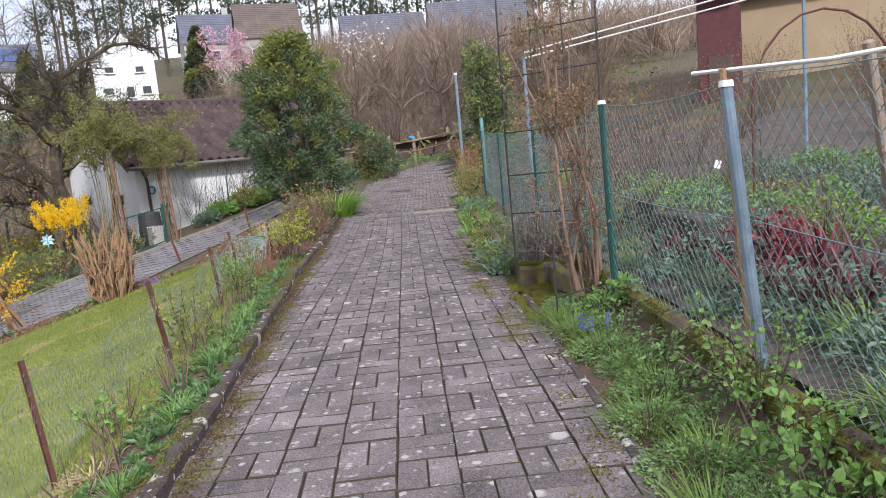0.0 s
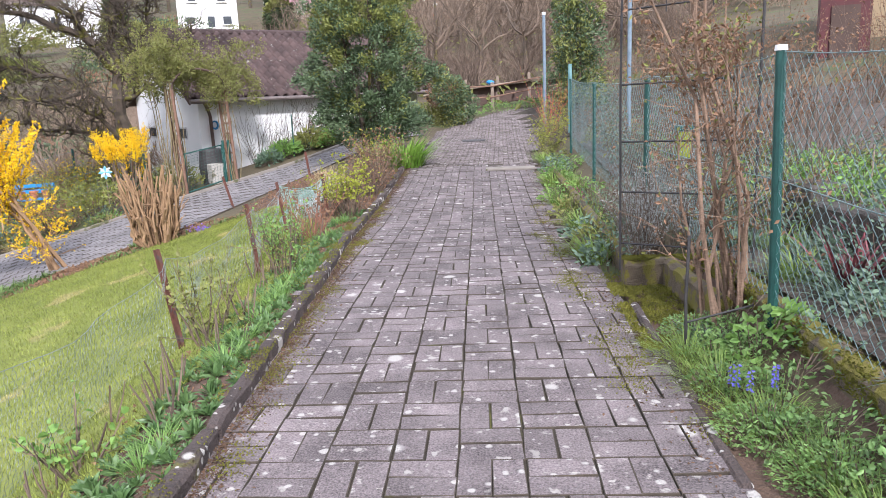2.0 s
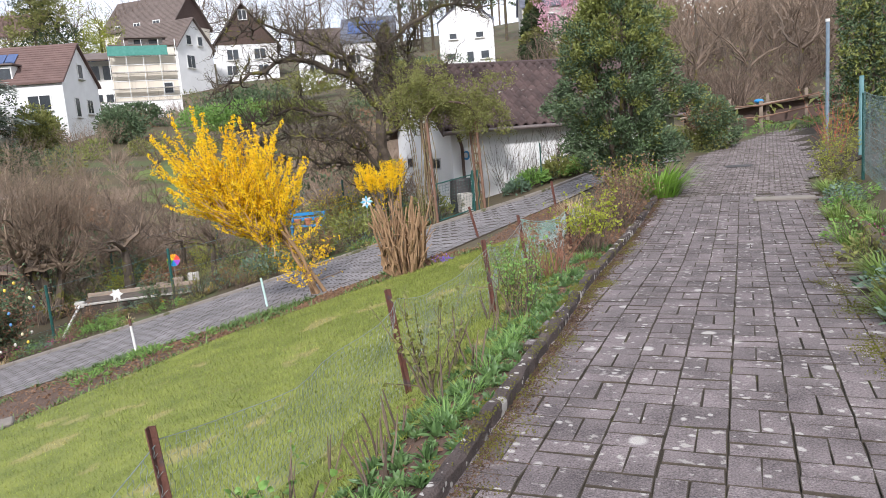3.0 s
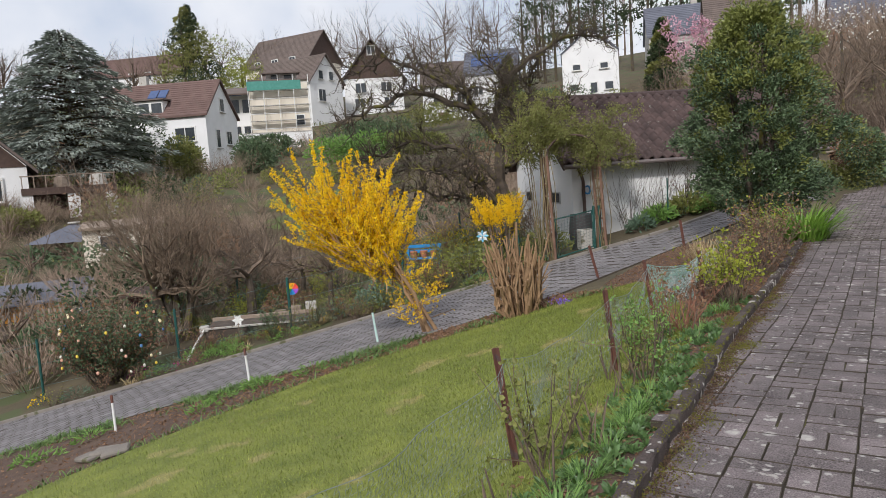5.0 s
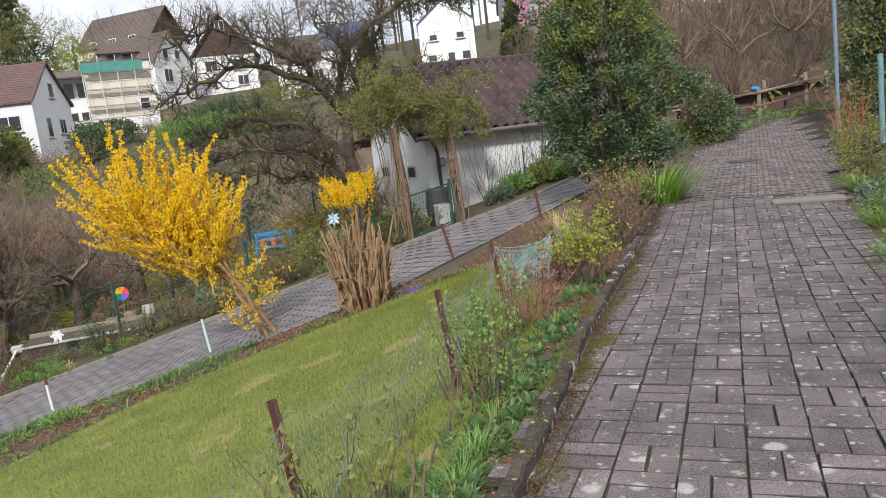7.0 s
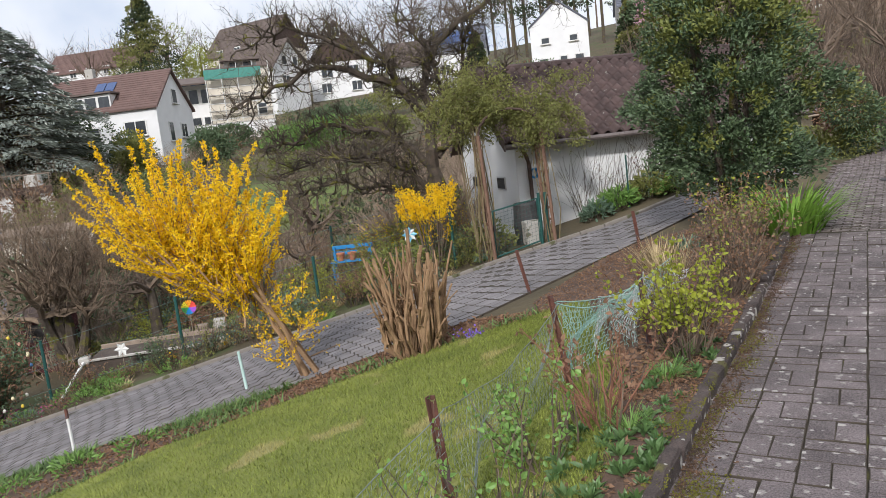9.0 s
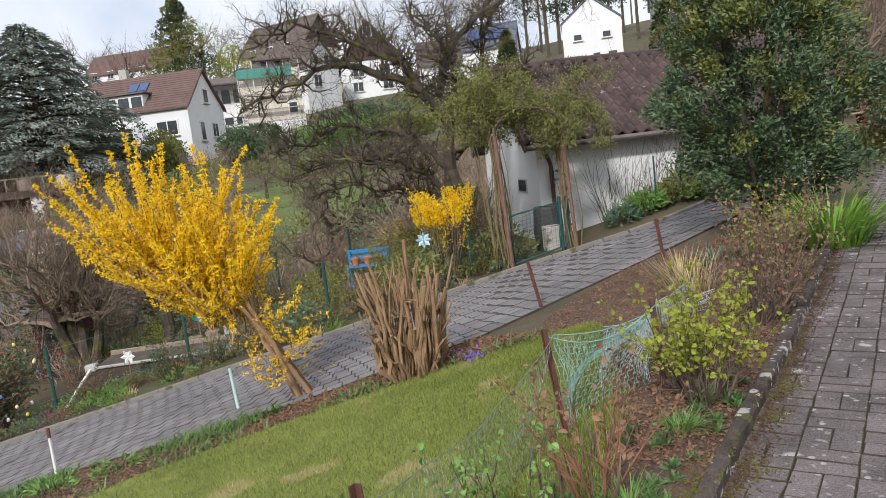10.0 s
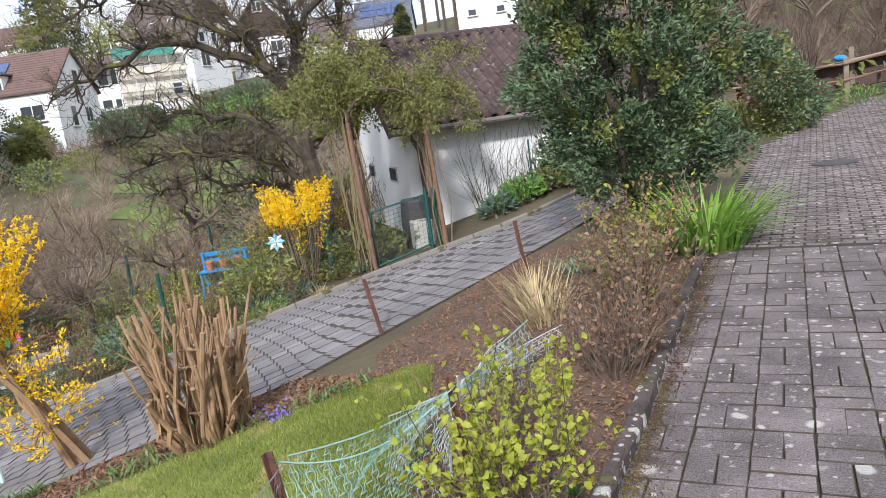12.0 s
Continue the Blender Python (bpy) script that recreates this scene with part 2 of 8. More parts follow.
class Mesh:
    """Collects rods and leaves as plain lists."""

    def __init__(self):
        self.v, self.f = [], []

    def rod(self, pts, radii, n=4):
        base = len(self.v)
        m = len(pts)
        for i, p in enumerate(pts):
            p = Vector(p)
            d = Vector(pts[min(i + 1, m - 1)]) - Vector(pts[max(i - 1, 0)])
            a = d.cross(Vector((0.31, 0.52, 0.8)))
            a = a.normalized() if a.length > 1e-6 else Vector((1, 0, 0))
            b = d.cross(a).normalized()
            r = radii[i] if isinstance(radii, (list, tuple)) else radii
            for k in range(n):
                w = 6.2832 * k / n
                self.v.append(tuple(p + a * (math.cos(w) * r) + b * (math.sin(w) * r)))
        for i in range(m - 1):
            for k in range(n):
                o, q = base + i * n, base + (i + 1) * n
                self.f.append((o + k, o + (k + 1) % n, q + (k + 1) % n, q + k))
        self.f.append(tuple(base + k for k in range(n))[::-1])
        self.f.append(tuple(base + (m - 1) * n + k for k in range(n)))

    def leaf(self, p, d, length, width, fold=0.25, up=None):
        """A folded leaf from p along d."""
        p, d = Vector(p), Vector(d).normalized()
        s = d.cross(up or Vector((rng.uniform(-1, 1), rng.uniform(-1, 1), rng.uniform(-0.2, 1))))
        s = s.normalized() if s.length > 1e-4 else d.orthogonal().normalized()
        nrm = s.cross(d)
        mid, tip = p + d * (length * 0.5), p + d * length - nrm * (length * 0.12)
        b = len(self.v)
        self.v += [tuple(p), tuple(mid + s * (width * 0.5) + nrm * (width * fold)), tuple(tip), tuple(mid - s * (width * 0.5) + nrm * (width * fold))]
        self.f += [(b, b + 1, b + 2), (b, b + 2, b + 3)]

    def round_leaf(self, p, d, length, width, fold=0.2):
        """A rounded leaf, folded along its midrib and curled at the tip."""
        p, d = Vector(p), Vector(d).normalized()
        s = d.cross(Vector((rng.uniform(-1, 1), rng.uniform(-1, 1), rng.uniform(0.2, 1))))
        s = s.normalized() if s.length > 1e-4 else d.orthogonal().normalized()
        nrm = s.cross(d)
        w, h = width * 0.5, width * fold
        m1, m2, tip = p + d * (length * 0.33), p + d * (length * 0.7) - nrm * (length * 0.04), p + d * length - nrm * (length * 0.15)
        b = len(self.v)
        for q in (p, m1, m2, tip, m1 + s * w + nrm * h, m2 + s * (w * 0.85) + nrm * (h * 0.6), m1 - s * w + nrm * h, m2 - s * (w * 0.85) + nrm * (h * 0.6)):
            self.v.append(tuple(q))
        self.f += [(b, b + 4, b + 1), (b + 1, b + 4, b + 5, b + 2), (b + 2, b + 5, b + 3), (b, b + 1, b + 6), (b + 1, b + 2, b + 7, b + 6), (b + 2, b + 3, b + 7)]

    def blade(self, p, d, length, width, droop=0.5):
        """A bent grass blade in three steps."""
        p, d = Vector(p), Vector(d).normalized()
        s = d.cross(Vector((0, 0, 1)))
        s = s.normalized() if s.length > 1e-3 else Vector((1, 0, 0))
        out = Vector((d.x, d.y, 0))
        out = out.normalized() if out.length > 1e-3 else Vector((1, 0, 0))
        b = len(self.v)
        for i, w in enumerate((1.0, 0.9, 0.6)):
            t = i / 3
            q = p + d * (length * t) + (out * 0.35 - Vector((0, 0, 0.6))) * (droop * length * t * t)
            self.v += [tuple(q + s * (width * w * 0.5)), tuple(q - s * (width * w * 0.5))]
        q = p + d * length + (out * 0.35 - Vector((0, 0, 0.6))) * (droop * length)
        self.v.append(tuple(q))
        self.f += [(b, b + 1, b + 3, b + 2), (b + 2, b + 3, b + 5, b + 4), (b + 4, b + 5, b + 6)]

    def make(self, name, material, parent=None, label="", smooth=False):
        ob = raw(name, self.v, self.f, material, parent, label, smooth)
        if parent and name.endswith("s") and name not in ("canvas",):
            ob["kind"] = "stuff"
        return ob


def ball_dir(up=0.0):
    while True:
        d = Vector((rng.uniform(-1, 1), rng.uniform(-1, 1), rng.uniform(-1, 1)))
        if 0.05 < d.length < 1:
            d.normalize()
            d.z += up
            return d.normalized()


def grow(mesh, tips, p, d, length, r, depth, wander=0.35, up=0.08, kids=3, n=5, spread=0.9, shrink=0.62, along=None):
    """A crooked branch with side branches; the ends go to tips."""
    p, d = Vector(p), Vector(d).normalized()
    seg = 4 if depth > 0 else 3
    pts, rad = [p.copy()], [r]
    for i in range(seg):
        d = (d + ball_dir() * wander + Vector((0, 0, up))).normalized()
        p = p + d * (length / seg)
        pts.append(p.copy())
        rad.append(r * (1 - 0.55 * (i + 1) / seg))
        if along is not None:
            along.append((p.copy(), d.copy()))
    mesh.rod(pts, rad, n)
    if depth == 0:
        tips.append((p, d))
        return
    for k in range(kids):
        i = rng.randint(1, seg)
        q = pts[i]
        side = (d + ball_dir() * spread).normalized()
        grow(mesh, tips, q, side, length * shrink * rng.uniform(0.7, 1.25), max(rad[i] * 0.6, 0.004), depth - 1, wander, up, kids, max(3, n - 1), spread, shrink, along)
    grow(mesh, tips, p, d, length * shrink, rad[-1] * 0.9, depth - 1, wander, up, kids, max(3, n - 1), spread, shrink, along)


def on_ground(x, y, lift=0.0):
    return Vector((x, y, ground_z(x, y) + lift))


def plant(name, x, y, label, category, group="", kind="", lift=0.0):
    return empty(name, Matrix.Translation(on_ground(x, y, lift)), label, category, group, kind)


BARK = mat("bark", (0.02, 0.016, 0.013), (0.15, 0.118, 0.09), 6, 0.95, 0.9, 60, (0.13, 0.12, 0.025), 0.56, 4)
TWIG = mat("grey brown twigs", (0.065, 0.048, 0.036), (0.21, 0.155, 0.113), 5, 0.9, 0.2, 40, island=0.4)
CUTWOOD = mat("cut tan stems", (0.13, 0.075, 0.04), (0.42, 0.27, 0.15), 7, 0.85, 0.4, 60, island=0.25)
YELLOW = mat("yellow blossom", (0.82, 0.50, 0.0), (1.0, 0.78, 0.008), 6, 0.6, 0.0, 50, island=0.12, through_light=0.3)
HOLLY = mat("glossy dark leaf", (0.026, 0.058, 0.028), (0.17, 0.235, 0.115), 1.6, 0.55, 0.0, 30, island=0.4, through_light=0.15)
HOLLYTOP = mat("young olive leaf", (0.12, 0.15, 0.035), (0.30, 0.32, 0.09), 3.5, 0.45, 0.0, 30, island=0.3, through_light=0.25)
LEAF = mat("fresh green leaf", (0.10, 0.21, 0.04), (0.26, 0.42, 0.11), 5, 0.5, 0.0, 40, island=0.3, through_light=0.3)
LIME = mat("yellow green leaf", (0.20, 0.25, 0.02), (0.44, 0.45, 0.06), 5, 0.55, 0.0, 40, island=0.25, through_light=0.35)
OLIVE = mat("olive leaf", (0.13, 0.15, 0.04), (0.30, 0.30, 0.09), 4, 0.6, 0.0, 40, island=0.3, through_light=0.3)
GRASS = mat("grass blade", (0.10, 0.19, 0.03), (0.32, 0.42, 0.11), 1.0, 0.6, 0.0, 30, island=0.3, through_light=0.3)
LAWNBLADE = mat("lawn blade", (0.10, 0.14, 0.02), (0.34, 0.375, 0.08), 1.6, 0.7, 0.0, 30, (0.36, 0.32, 0.12), 0.6, 1.4, island=0.6, through_light=0.3)
BLUEGREEN = mat("blue green leaf", (0.07, 0.13, 0.085), (0.21, 0.29, 0.20), 5, 0.55, 0.0, 40, island=0.25, through_light=0.25)
DRY = mat("dry brown leaf", (0.13, 0.07, 0.04), (0.34, 0.205, 0.125), 8, 0.8, 0.0, 60, island=0.3, through_light=0.2)
STRAW = mat("straw", (0.32, 0.24, 0.12), (0.58, 0.47, 0.27), 8, 0.85, 0.0, 60, island=0.25, through_light=0.2)
REDLEAF = mat("dark red leaf", (0.16, 0.02, 0.03), (0.36, 0.07, 0.08), 8, 0.5, 0.0, 60, island=0.3, through_light=0.2)
MAGENTA = mat("magenta petal", (0.35, 0.02, 0.17), (0.62, 0.06, 0.34), 8, 0.6, 0.0, 60, island=0.2, through_light=0.3)
PINK = mat("pink blossom", (0.50, 0.26, 0.34), (0.78, 0.50, 0.58), 3, 0.7, 0.0, 30, island=0.2, through_light=0.3)
WHITEPETAL = mat("white petal", (0.75, 0.75, 0.7), (0.9, 0.9, 0.86), 8, 0.6, 0.0, 60, through_light=0.2)
BLUEPETAL = mat("blue violet petal", (0.12, 0.12, 0.55), (0.25, 0.22, 0.75), 8, 0.6, 0.0, 60, through_light=0.2)
CONIFER = mat("blue grey needles", (0.14, 0.17, 0.145), (0.42, 0.46, 0.41), 0.8, 0.8, 0.0, 5, island=0.35)
DARKCONIFER = mat("dark needles", (0.015, 0.03, 0.012), (0.07, 0.10, 0.035), 0.8, 0.8, 0.0, 5, island=0.35)
MOSS = mat("moss", (0.08, 0.085, 0.01), (0.24, 0.23, 0.03), 6, 0.95, 0.9, 120, (0.10, 0.07, 0.04), 0.6, 5)
RUST = mat("rusty iron", (0.06, 0.025, 0.02), (0.20, 0.08, 0.055), 14, 0.8, 0.6, 120, (0.09, 0.06, 0.06), 0.6, 9)
WIRE = mat("galvanised wire", (0.14, 0.18, 0.18), (0.30, 0.34, 0.33), 20, 0.5, 0.0, 90, metal=0.4)
GREENWIRE = mat("green coated wire", (0.05, 0.11, 0.11), (0.24, 0.33, 0.33), 20, 0.5, 0.0, 90)
GREENPOST = mat("green painted steel", (0.008, 0.05, 0.045), (0.022, 0.10, 0.085), 12, 0.45, 0.1, 90, vary=0.1)
BLACKIRON = mat("black iron", (0.02, 0.02, 0.022), (0.06, 0.055, 0.055), 12, 0.6, 0.3, 90)
BLUEPAINT = mat("bright blue paint", (0.01, 0.16, 0.42), (0.03, 0.28, 0.58), 8, 0.5, 0.1, 60)
WHITEPAINT = mat("white paint", (0.62, 0.62, 0.6), (0.82, 0.82, 0.8), 8, 0.6, 0.2, 60, (0.35, 0.22, 0.16), 0.66, 9)
TRELLIS = mat("brown stained lattice", (0.11, 0.06, 0.04), (0.27, 0.16, 0.11), 6, 0.8, 0.4, 60)
OLDWOOD = mat("grey brown plank", (0.16, 0.12, 0.09), (0.36, 0.29, 0.23), 5, 0.9, 0.5, 50, vary=0.2)
TERRACOTTA = mat("terracotta", (0.35, 0.12, 0.06), (0.55, 0.22, 0.12), 8, 0.8, 0.2, 60)
LANEKERB = mat("lane kerb concrete", (0.15, 0.13, 0.11), (0.30, 0.27, 0.24), 3, 0.9, 0.5, 90, (0.10, 0.10, 0.05), 0.58, 3)
CONCRETE = mat("pale concrete", (0.34, 0.32, 0.29), (0.56, 0.54, 0.50), 3, 0.9, 0.5, 90, (0.16, 0.15, 0.10), 0.6, 4)
DARKGLASS = mat("dark window glass", (0.03, 0.035, 0.04), (0.08, 0.09, 0.10), 2, 0.12, 0.0, 10)
CREAM = mat("cream render", (0.66, 0.60, 0.50), (0.78, 0.72, 0.62), 0.5, 0.9, 0.1, 20)
REDROOF = mat("reddish roof", (0.10, 0.062, 0.055), (0.19, 0.12, 0.105), 0.8, 0.85, 0.2, 8, island=0.1)
DARKROOF = mat("dark roof", (0.09, 0.07, 0.06), (0.18, 0.14, 0.125), 0.8, 0.85, 0.2, 8, island=0.1)
SLATE = mat("slate roof", (0.07, 0.075, 0.10), (0.16, 0.17, 0.21), 0.8, 0.6, 0.2, 8)
SOLAR = mat("solar panel", (0.04, 0.07, 0.16), (0.08, 0.12, 0.26), 3, 0.15, 0.0, 20)
BROWNBOARD = mat("dark brown boarding", (0.05, 0.03, 0.025), (0.11, 0.07, 0.055), 4, 0.8, 0.2, 30)
DARKRED = mat("dark red paint", (0.055, 0.016, 0.018), (0.12, 0.03, 0.033), 4, 0.7, 0.2, 30)
ORANGE = mat("orange boards", (0.55, 0.24, 0.04), (0.75, 0.36, 0.08), 4, 0.8, 0.2, 30)


# ---- kerb and edging of the upper path ----
kerb = empty("kerb", Matrix(), "weathered concrete kerb with moss and pale lichen", "kerb", kind="structure")
y = -6.0
while y < 17.2:
    bm = bmesh.new()
    x0, x1 = kerb_x(y), kerb_x(y + 0.985)
    turn = math.degrees(math.atan2(-(x1 - x0), 0.985))
    box(bm, 0, 0, 0, 0.085, 0.985, 0.27, None, 0.016)
    bmesh.ops.subdivide_edges(bm, edges=[e for e in bm.edges if e.calc_length() > 0.5], cuts=15)
    for v in bm.verts:
        w = noise.noise(Vector((v.co.x * 9, (v.co.y + y) * 7, v.co.z * 9)))
        v.co += Vector((w * 0.02, 0, noise.noise(Vector((v.co.x * 5, (v.co.y + y) * 6, 3))) * 0.02))
    ob = part("kerb_stone", bm, KERB, kerb)
    ob.matrix_basis = Matrix.Translation(((x0 + x1) / 2 - 0.04, y + 0.49, path_z(y + 0.5) - 0.038 + rng.uniform(-0.012, 0.012))) @ pose(0, 0, 0, rng.uniform(-0.4, 0.4), rng.uniform(-2, 2), turn + rng.uniform(-0.3, 0.3))
    y += 1.0
edging = empty("edging", Matrix(), "low mossy edging stones beside the flower bed", "edging", kind="structure")
y = -1.0
while y < 6.6:
    bm = box(bmesh.new(), 0, 0, 0, 0.06, 0.78, 0.16, None, 0.015)
    ob = part("edging_stone", bm, KERB, edging)
    ob.matrix_basis = Matrix.Translation((0.635 + rng.uniform(-0.01, 0.01), y + 0.4, -0.045 + rng.uniform(-0.012, 0.012))) @ pose(0, 0, 0, rng.uniform(-1, 1), rng.uniform(-5, 5), rng.uniform(-1, 1))
    y += 0.8

# ---- mossy wall on the plot's side ----
wall_b = empty("wall_east", Matrix(), "low mossy concrete retaining wall under the fence", "wall", kind="structure")


def rough_wall(name, x0, y0, x1, y1, z0, z1, thick, m):
    d = Vector((x1 - x0, y1 - y0, 0))
    L = d.length
    turn = math.degrees(math.atan2(d.y, d.x))
    base = Matrix.Translation((x0, y0, 0)) @ pose(0, 0, 0, 0, 0, turn)
    n = max(4, int(L / 0.09))
    vs, fs = [], []
    prof = [(-thick / 2, z0), (-thick / 2, z0 + (z1 - z0) * 0.5), (-thick / 2, z1 - 0.03), (-thick / 2 + 0.03, z1), (0, z1 + 0.012), (thick / 2 - 0.03, z1), (thick / 2, z1 - 0.03), (thick / 2, z0)]
    for i in range(n + 1):
        for j, (py, pz) in enumerate(prof):
            q = base @ Vector((L * i / n, py, pz))
            w = noise.noise(q * 6) * 0.018 + noise.noise(q * 17) * 0.01
            vs.append(tuple(base @ Vector((L * i / n, py + (w if j < 3 else -w * 0.3), pz + w * 0.8))))
    k = len(prof)
    for i in range(n):
        for j in range(k - 1):
            fs.append((i * k + j, (i + 1) * k + j, (i + 1) * k + j + 1, i * k + j + 1))
    fs += [tuple(range(k)), tuple(n * k + j for j in range(k))[::-1]]
    return raw(name, vs, fs, m, wall_b, smooth=False)


MOSSWALL = mat("mossy wall", (0.055, 0.045, 0.03), (0.19, 0.145, 0.10), 5, 0.95, 0.9, 90, (0.17, 0.15, 0.028), 0.47, 9)
rough_wall("wall_face", 1.31, -3.0, 1.31, 7.62, -0.15, 0.28, 0.14, MOSSWALL)
rough_wall("wall_return", 0.66, 7.68, 1.24, 7.70, -0.12, 0.19, 0.16, MOSSWALL)
rough_wall("wall_step", 1.02, 7.62, 1.10, 6.55, -0.12, 0.20, 0.12, MOSSWALL)
rough_wall("wall_far", 0.78, 7.9, 0.60, 19.5, -0.1, 0.14, 0.10, MOSSWALL)

m = Mesh()
for i in range(9000):
    k = rng.random()
    if k < 0.75:
        y = rng.uniform(2.2, 7.6)
        x, z = 1.31 + rng.uniform(-0.085, 0.05), 0.285 - 0.16 * (rng.random() ** 2)
        x = min(x, 1.24 if z < 0.24 else x)
    else:
        x, y, z = rng.uniform(0.64, 1.24), 7.69 + rng.uniform(-0.09, 0.06), 0.2
    if noise.noise(Vector((x * 3, y * 2.2, z * 4))) > -0.15:
        d = Vector((rng.uniform(-1, 0.3), rng.uniform(-0.6, 0.6), rng.uniform(0.1, 1)))
        s0 = d.cross(Vector((0.3, 0.5, 0.2))).normalized() * 0.007
        p = Vector((x, y, z))
        b = len(m.v)
        m.v += [tuple(p - s0), tuple(p + s0), tuple(p + d.normalized() * 0.02)]
        m.f.append((b, b + 1, b + 2))
m.make("moss", MOSS, wall_b)

# ---- chain link fence on the wall ----
def mesh_panel(name, a, b, z0a, z0b, height, pitch, r, material, parent, sag=0.0):
    """A diamond net between two points: two sets of crossing wires."""
    a, b = Vector(a), Vector(b)
    L = (b - a).length
    d = (b - a) / L
    m = Mesh()
    nrm = Vector((-d.y, d.x, 0))

    def at(s, h):
        t = s / L
        return Vector((a.x + d.x * s, a.y + d.y * s, z0a + (z0b - z0a) * t + h)) + nrm * (noise.noise(Vector((s * 1.3, h * 1.5, 1))) * 0.025) - Vector((0, 0, sag * 4 * t * (1 - t) * h / height))
    rows = round(height / (pitch * 0.52))
    for k in range(int(L / pitch) + 1):
        pts = []
        for j in range(rows + 1):
            s = k * pitch + (pitch * 0.25 if j % 2 else -pitch * 0.25) * 1.04
            pts.append(at(min(L, max(0, s)), height * j / rows) + nrm * (0.002 if j % 2 else -0.002))
        m.rod(pts, r, 3)
        pts = []
        for j in range(rows + 1):
            s = (k + 0.5) * pitch + (-pitch * 0.25 if j % 2 else pitch * 0.25) * 1.04
            pts.append(at(min(L, max(0, s)), height * j / rows) + nrm * (-0.002 if j % 2 else 0.002))
        m.rod(pts, r, 3)
    for h in (height * 0.5, height - 0.01):
        m.rod([at(L * i / 10, h) for i in range(11)], r * 1.5, 4)
    return m.make(name, material, parent)


fence = empty("fence", Matrix(), "green chain link fence with steel posts on the wall", "fence")
FP = [(1.33, -2.6), (1.34, 1.2), (1.34, 3.74), (1.24, 6.1), (1.2, 9.6), (1.15, 13.4), (1.15, 17.2)]


def steel_post(x, y, z0, z1, lean_x, lean_y, r, material, cap_material, parent):
    bm = tube(bmesh.new(), [(x, y, z0), (x + lean_x * 0.5, y + lean_y * 0.5, (z0 + z1) / 2), (x + lean_x, y + lean_y, z1)], r, 10)
    p = part("post", bm, material, parent)
    bm = tube(bmesh.new(), [(x + lean_x, y + lean_y, z1), (x + lean_x, y + lean_y, z1 + 0.03)], [r * 1.25, r * 1.1], 10)
    part("cap", bm, cap_material, p)
    return p


BLUESTEEL = mat("blue grey steel", (0.10, 0.15, 0.20), (0.24, 0.31, 0.37), 9, 0.5, 0.2, 90)
for i, (x, y) in enumerate(FP):
    lx, ly = [(0, 0), (0.03, 0), (-0.12, 0.05), (-0.01, 0.06), (0, 0), (0, 0), (0, 0)][i]
    steel_post(x, y, path_z(y) + 0.15, path_z(y) + 1.62 + 0.06 * (i == 3), lx, ly, 0.028, BLUESTEEL if i < 3 else GREENPOST, WHITEPAINT if i in (2, 3) else GREENPOST, fence)
for (x0, y0), (x1, y1) in zip(FP, FP[1:]):
    far = y0 > 6.5
    mesh_panel("net", (x0, y0, 0), (x1, y1, 0), path_z(y0) + 0.3, path_z(y1) + 0.3, 1.38, 0.10 if far else 0.085, 0.0017 if far else 0.002, GREENWIRE, fence, 0.05)
stake = empty("wooden_stake", Matrix(), "rough tan wooden stake leaning against the fence", "stake")
bm = tube(bmesh.new(), [(1.42, 4.05, 0.25), (1.36, 4.0, 0.8), (1.33, 4.0, 1.25), (1.30, 4.02, 1.72)], [0.024, 0.023, 0.02, 0.018], 7)
part("shaft", bm, CUTWOOD, stake)
rail = empty("bamboo_pole", Matrix(), "pale horizontal pole tied along the fence top", "pole")
part("shaft", tube(bmesh.new(), [(1.22, 4.2, 1.72), (1.6, 3.6, 1.69), (2.3, 2.9, 1.74), (3.2, 2.2, 1.78)], 0.011, 7), WHITEPAINT, rail)
post2 = empty("wooden_post", Matrix(), "old grey wooden post tilted in the plot", "post")
part("shaft", box(bmesh.new(), 0, 0, 0, 0.05, 0.04, 1.5, pose(2.05, 3.9, 1.05, 4, -16, 20), 0.008), OLDWOOD, post2)

# ---- iron trellis with a dry climbing rose ----
trellis = empty("rose_trellis", Matrix.Translation((0, 0, 0)), "black iron trellis carrying a bare climbing rose", "trellis")
TA, TB = Vector((0.63, 7.62, 0.12)), Vector((1.46, 7.1, 0.15))
for q, top in ((TA, 2.75), (TB, 2.75), (Vector((0.77, 6.12, -0.03)), 0.72)):
    part("upright", tube(bmesh.new(), [q, q + Vector((-0.01, 0, top * 0.5)), q + Vector((0.0, 0.0, top))], 0.009, 6), BLACKIRON, trellis)
for z in (0.22, 0.62, 1.0, 1.42, 1.95, 2.35, 2.7):
    part("crossbar", tube(bmesh.new(), [TA + Vector((0, 0, z)), TB + Vector((0, 0, z - 0.01))], 0.007, 5), BLACKIRON, trellis)
for f in (0.33, 0.66):
    q = TA.lerp(TB, f)
    part("rod", tube(bmesh.new(), [q + Vector((0, 0, 1.9)), q + Vector((0, 0, 2.7))], 0.005, 5), BLACKIRON, trellis)
part("foot_bar", tube(bmesh.new(), [(0.77, 6.12, 0.18), (1.2, 6.3, 0.22)], 0.007, 5), BLACKIRON, trellis)
rose = empty("climbing_rose", Matrix.Translation((1.0, 6.9, 0.0)), "bare thorny rose stems with a few withered red brown leaves", "climbing rose")
canes, tips, along = Mesh(), [], []
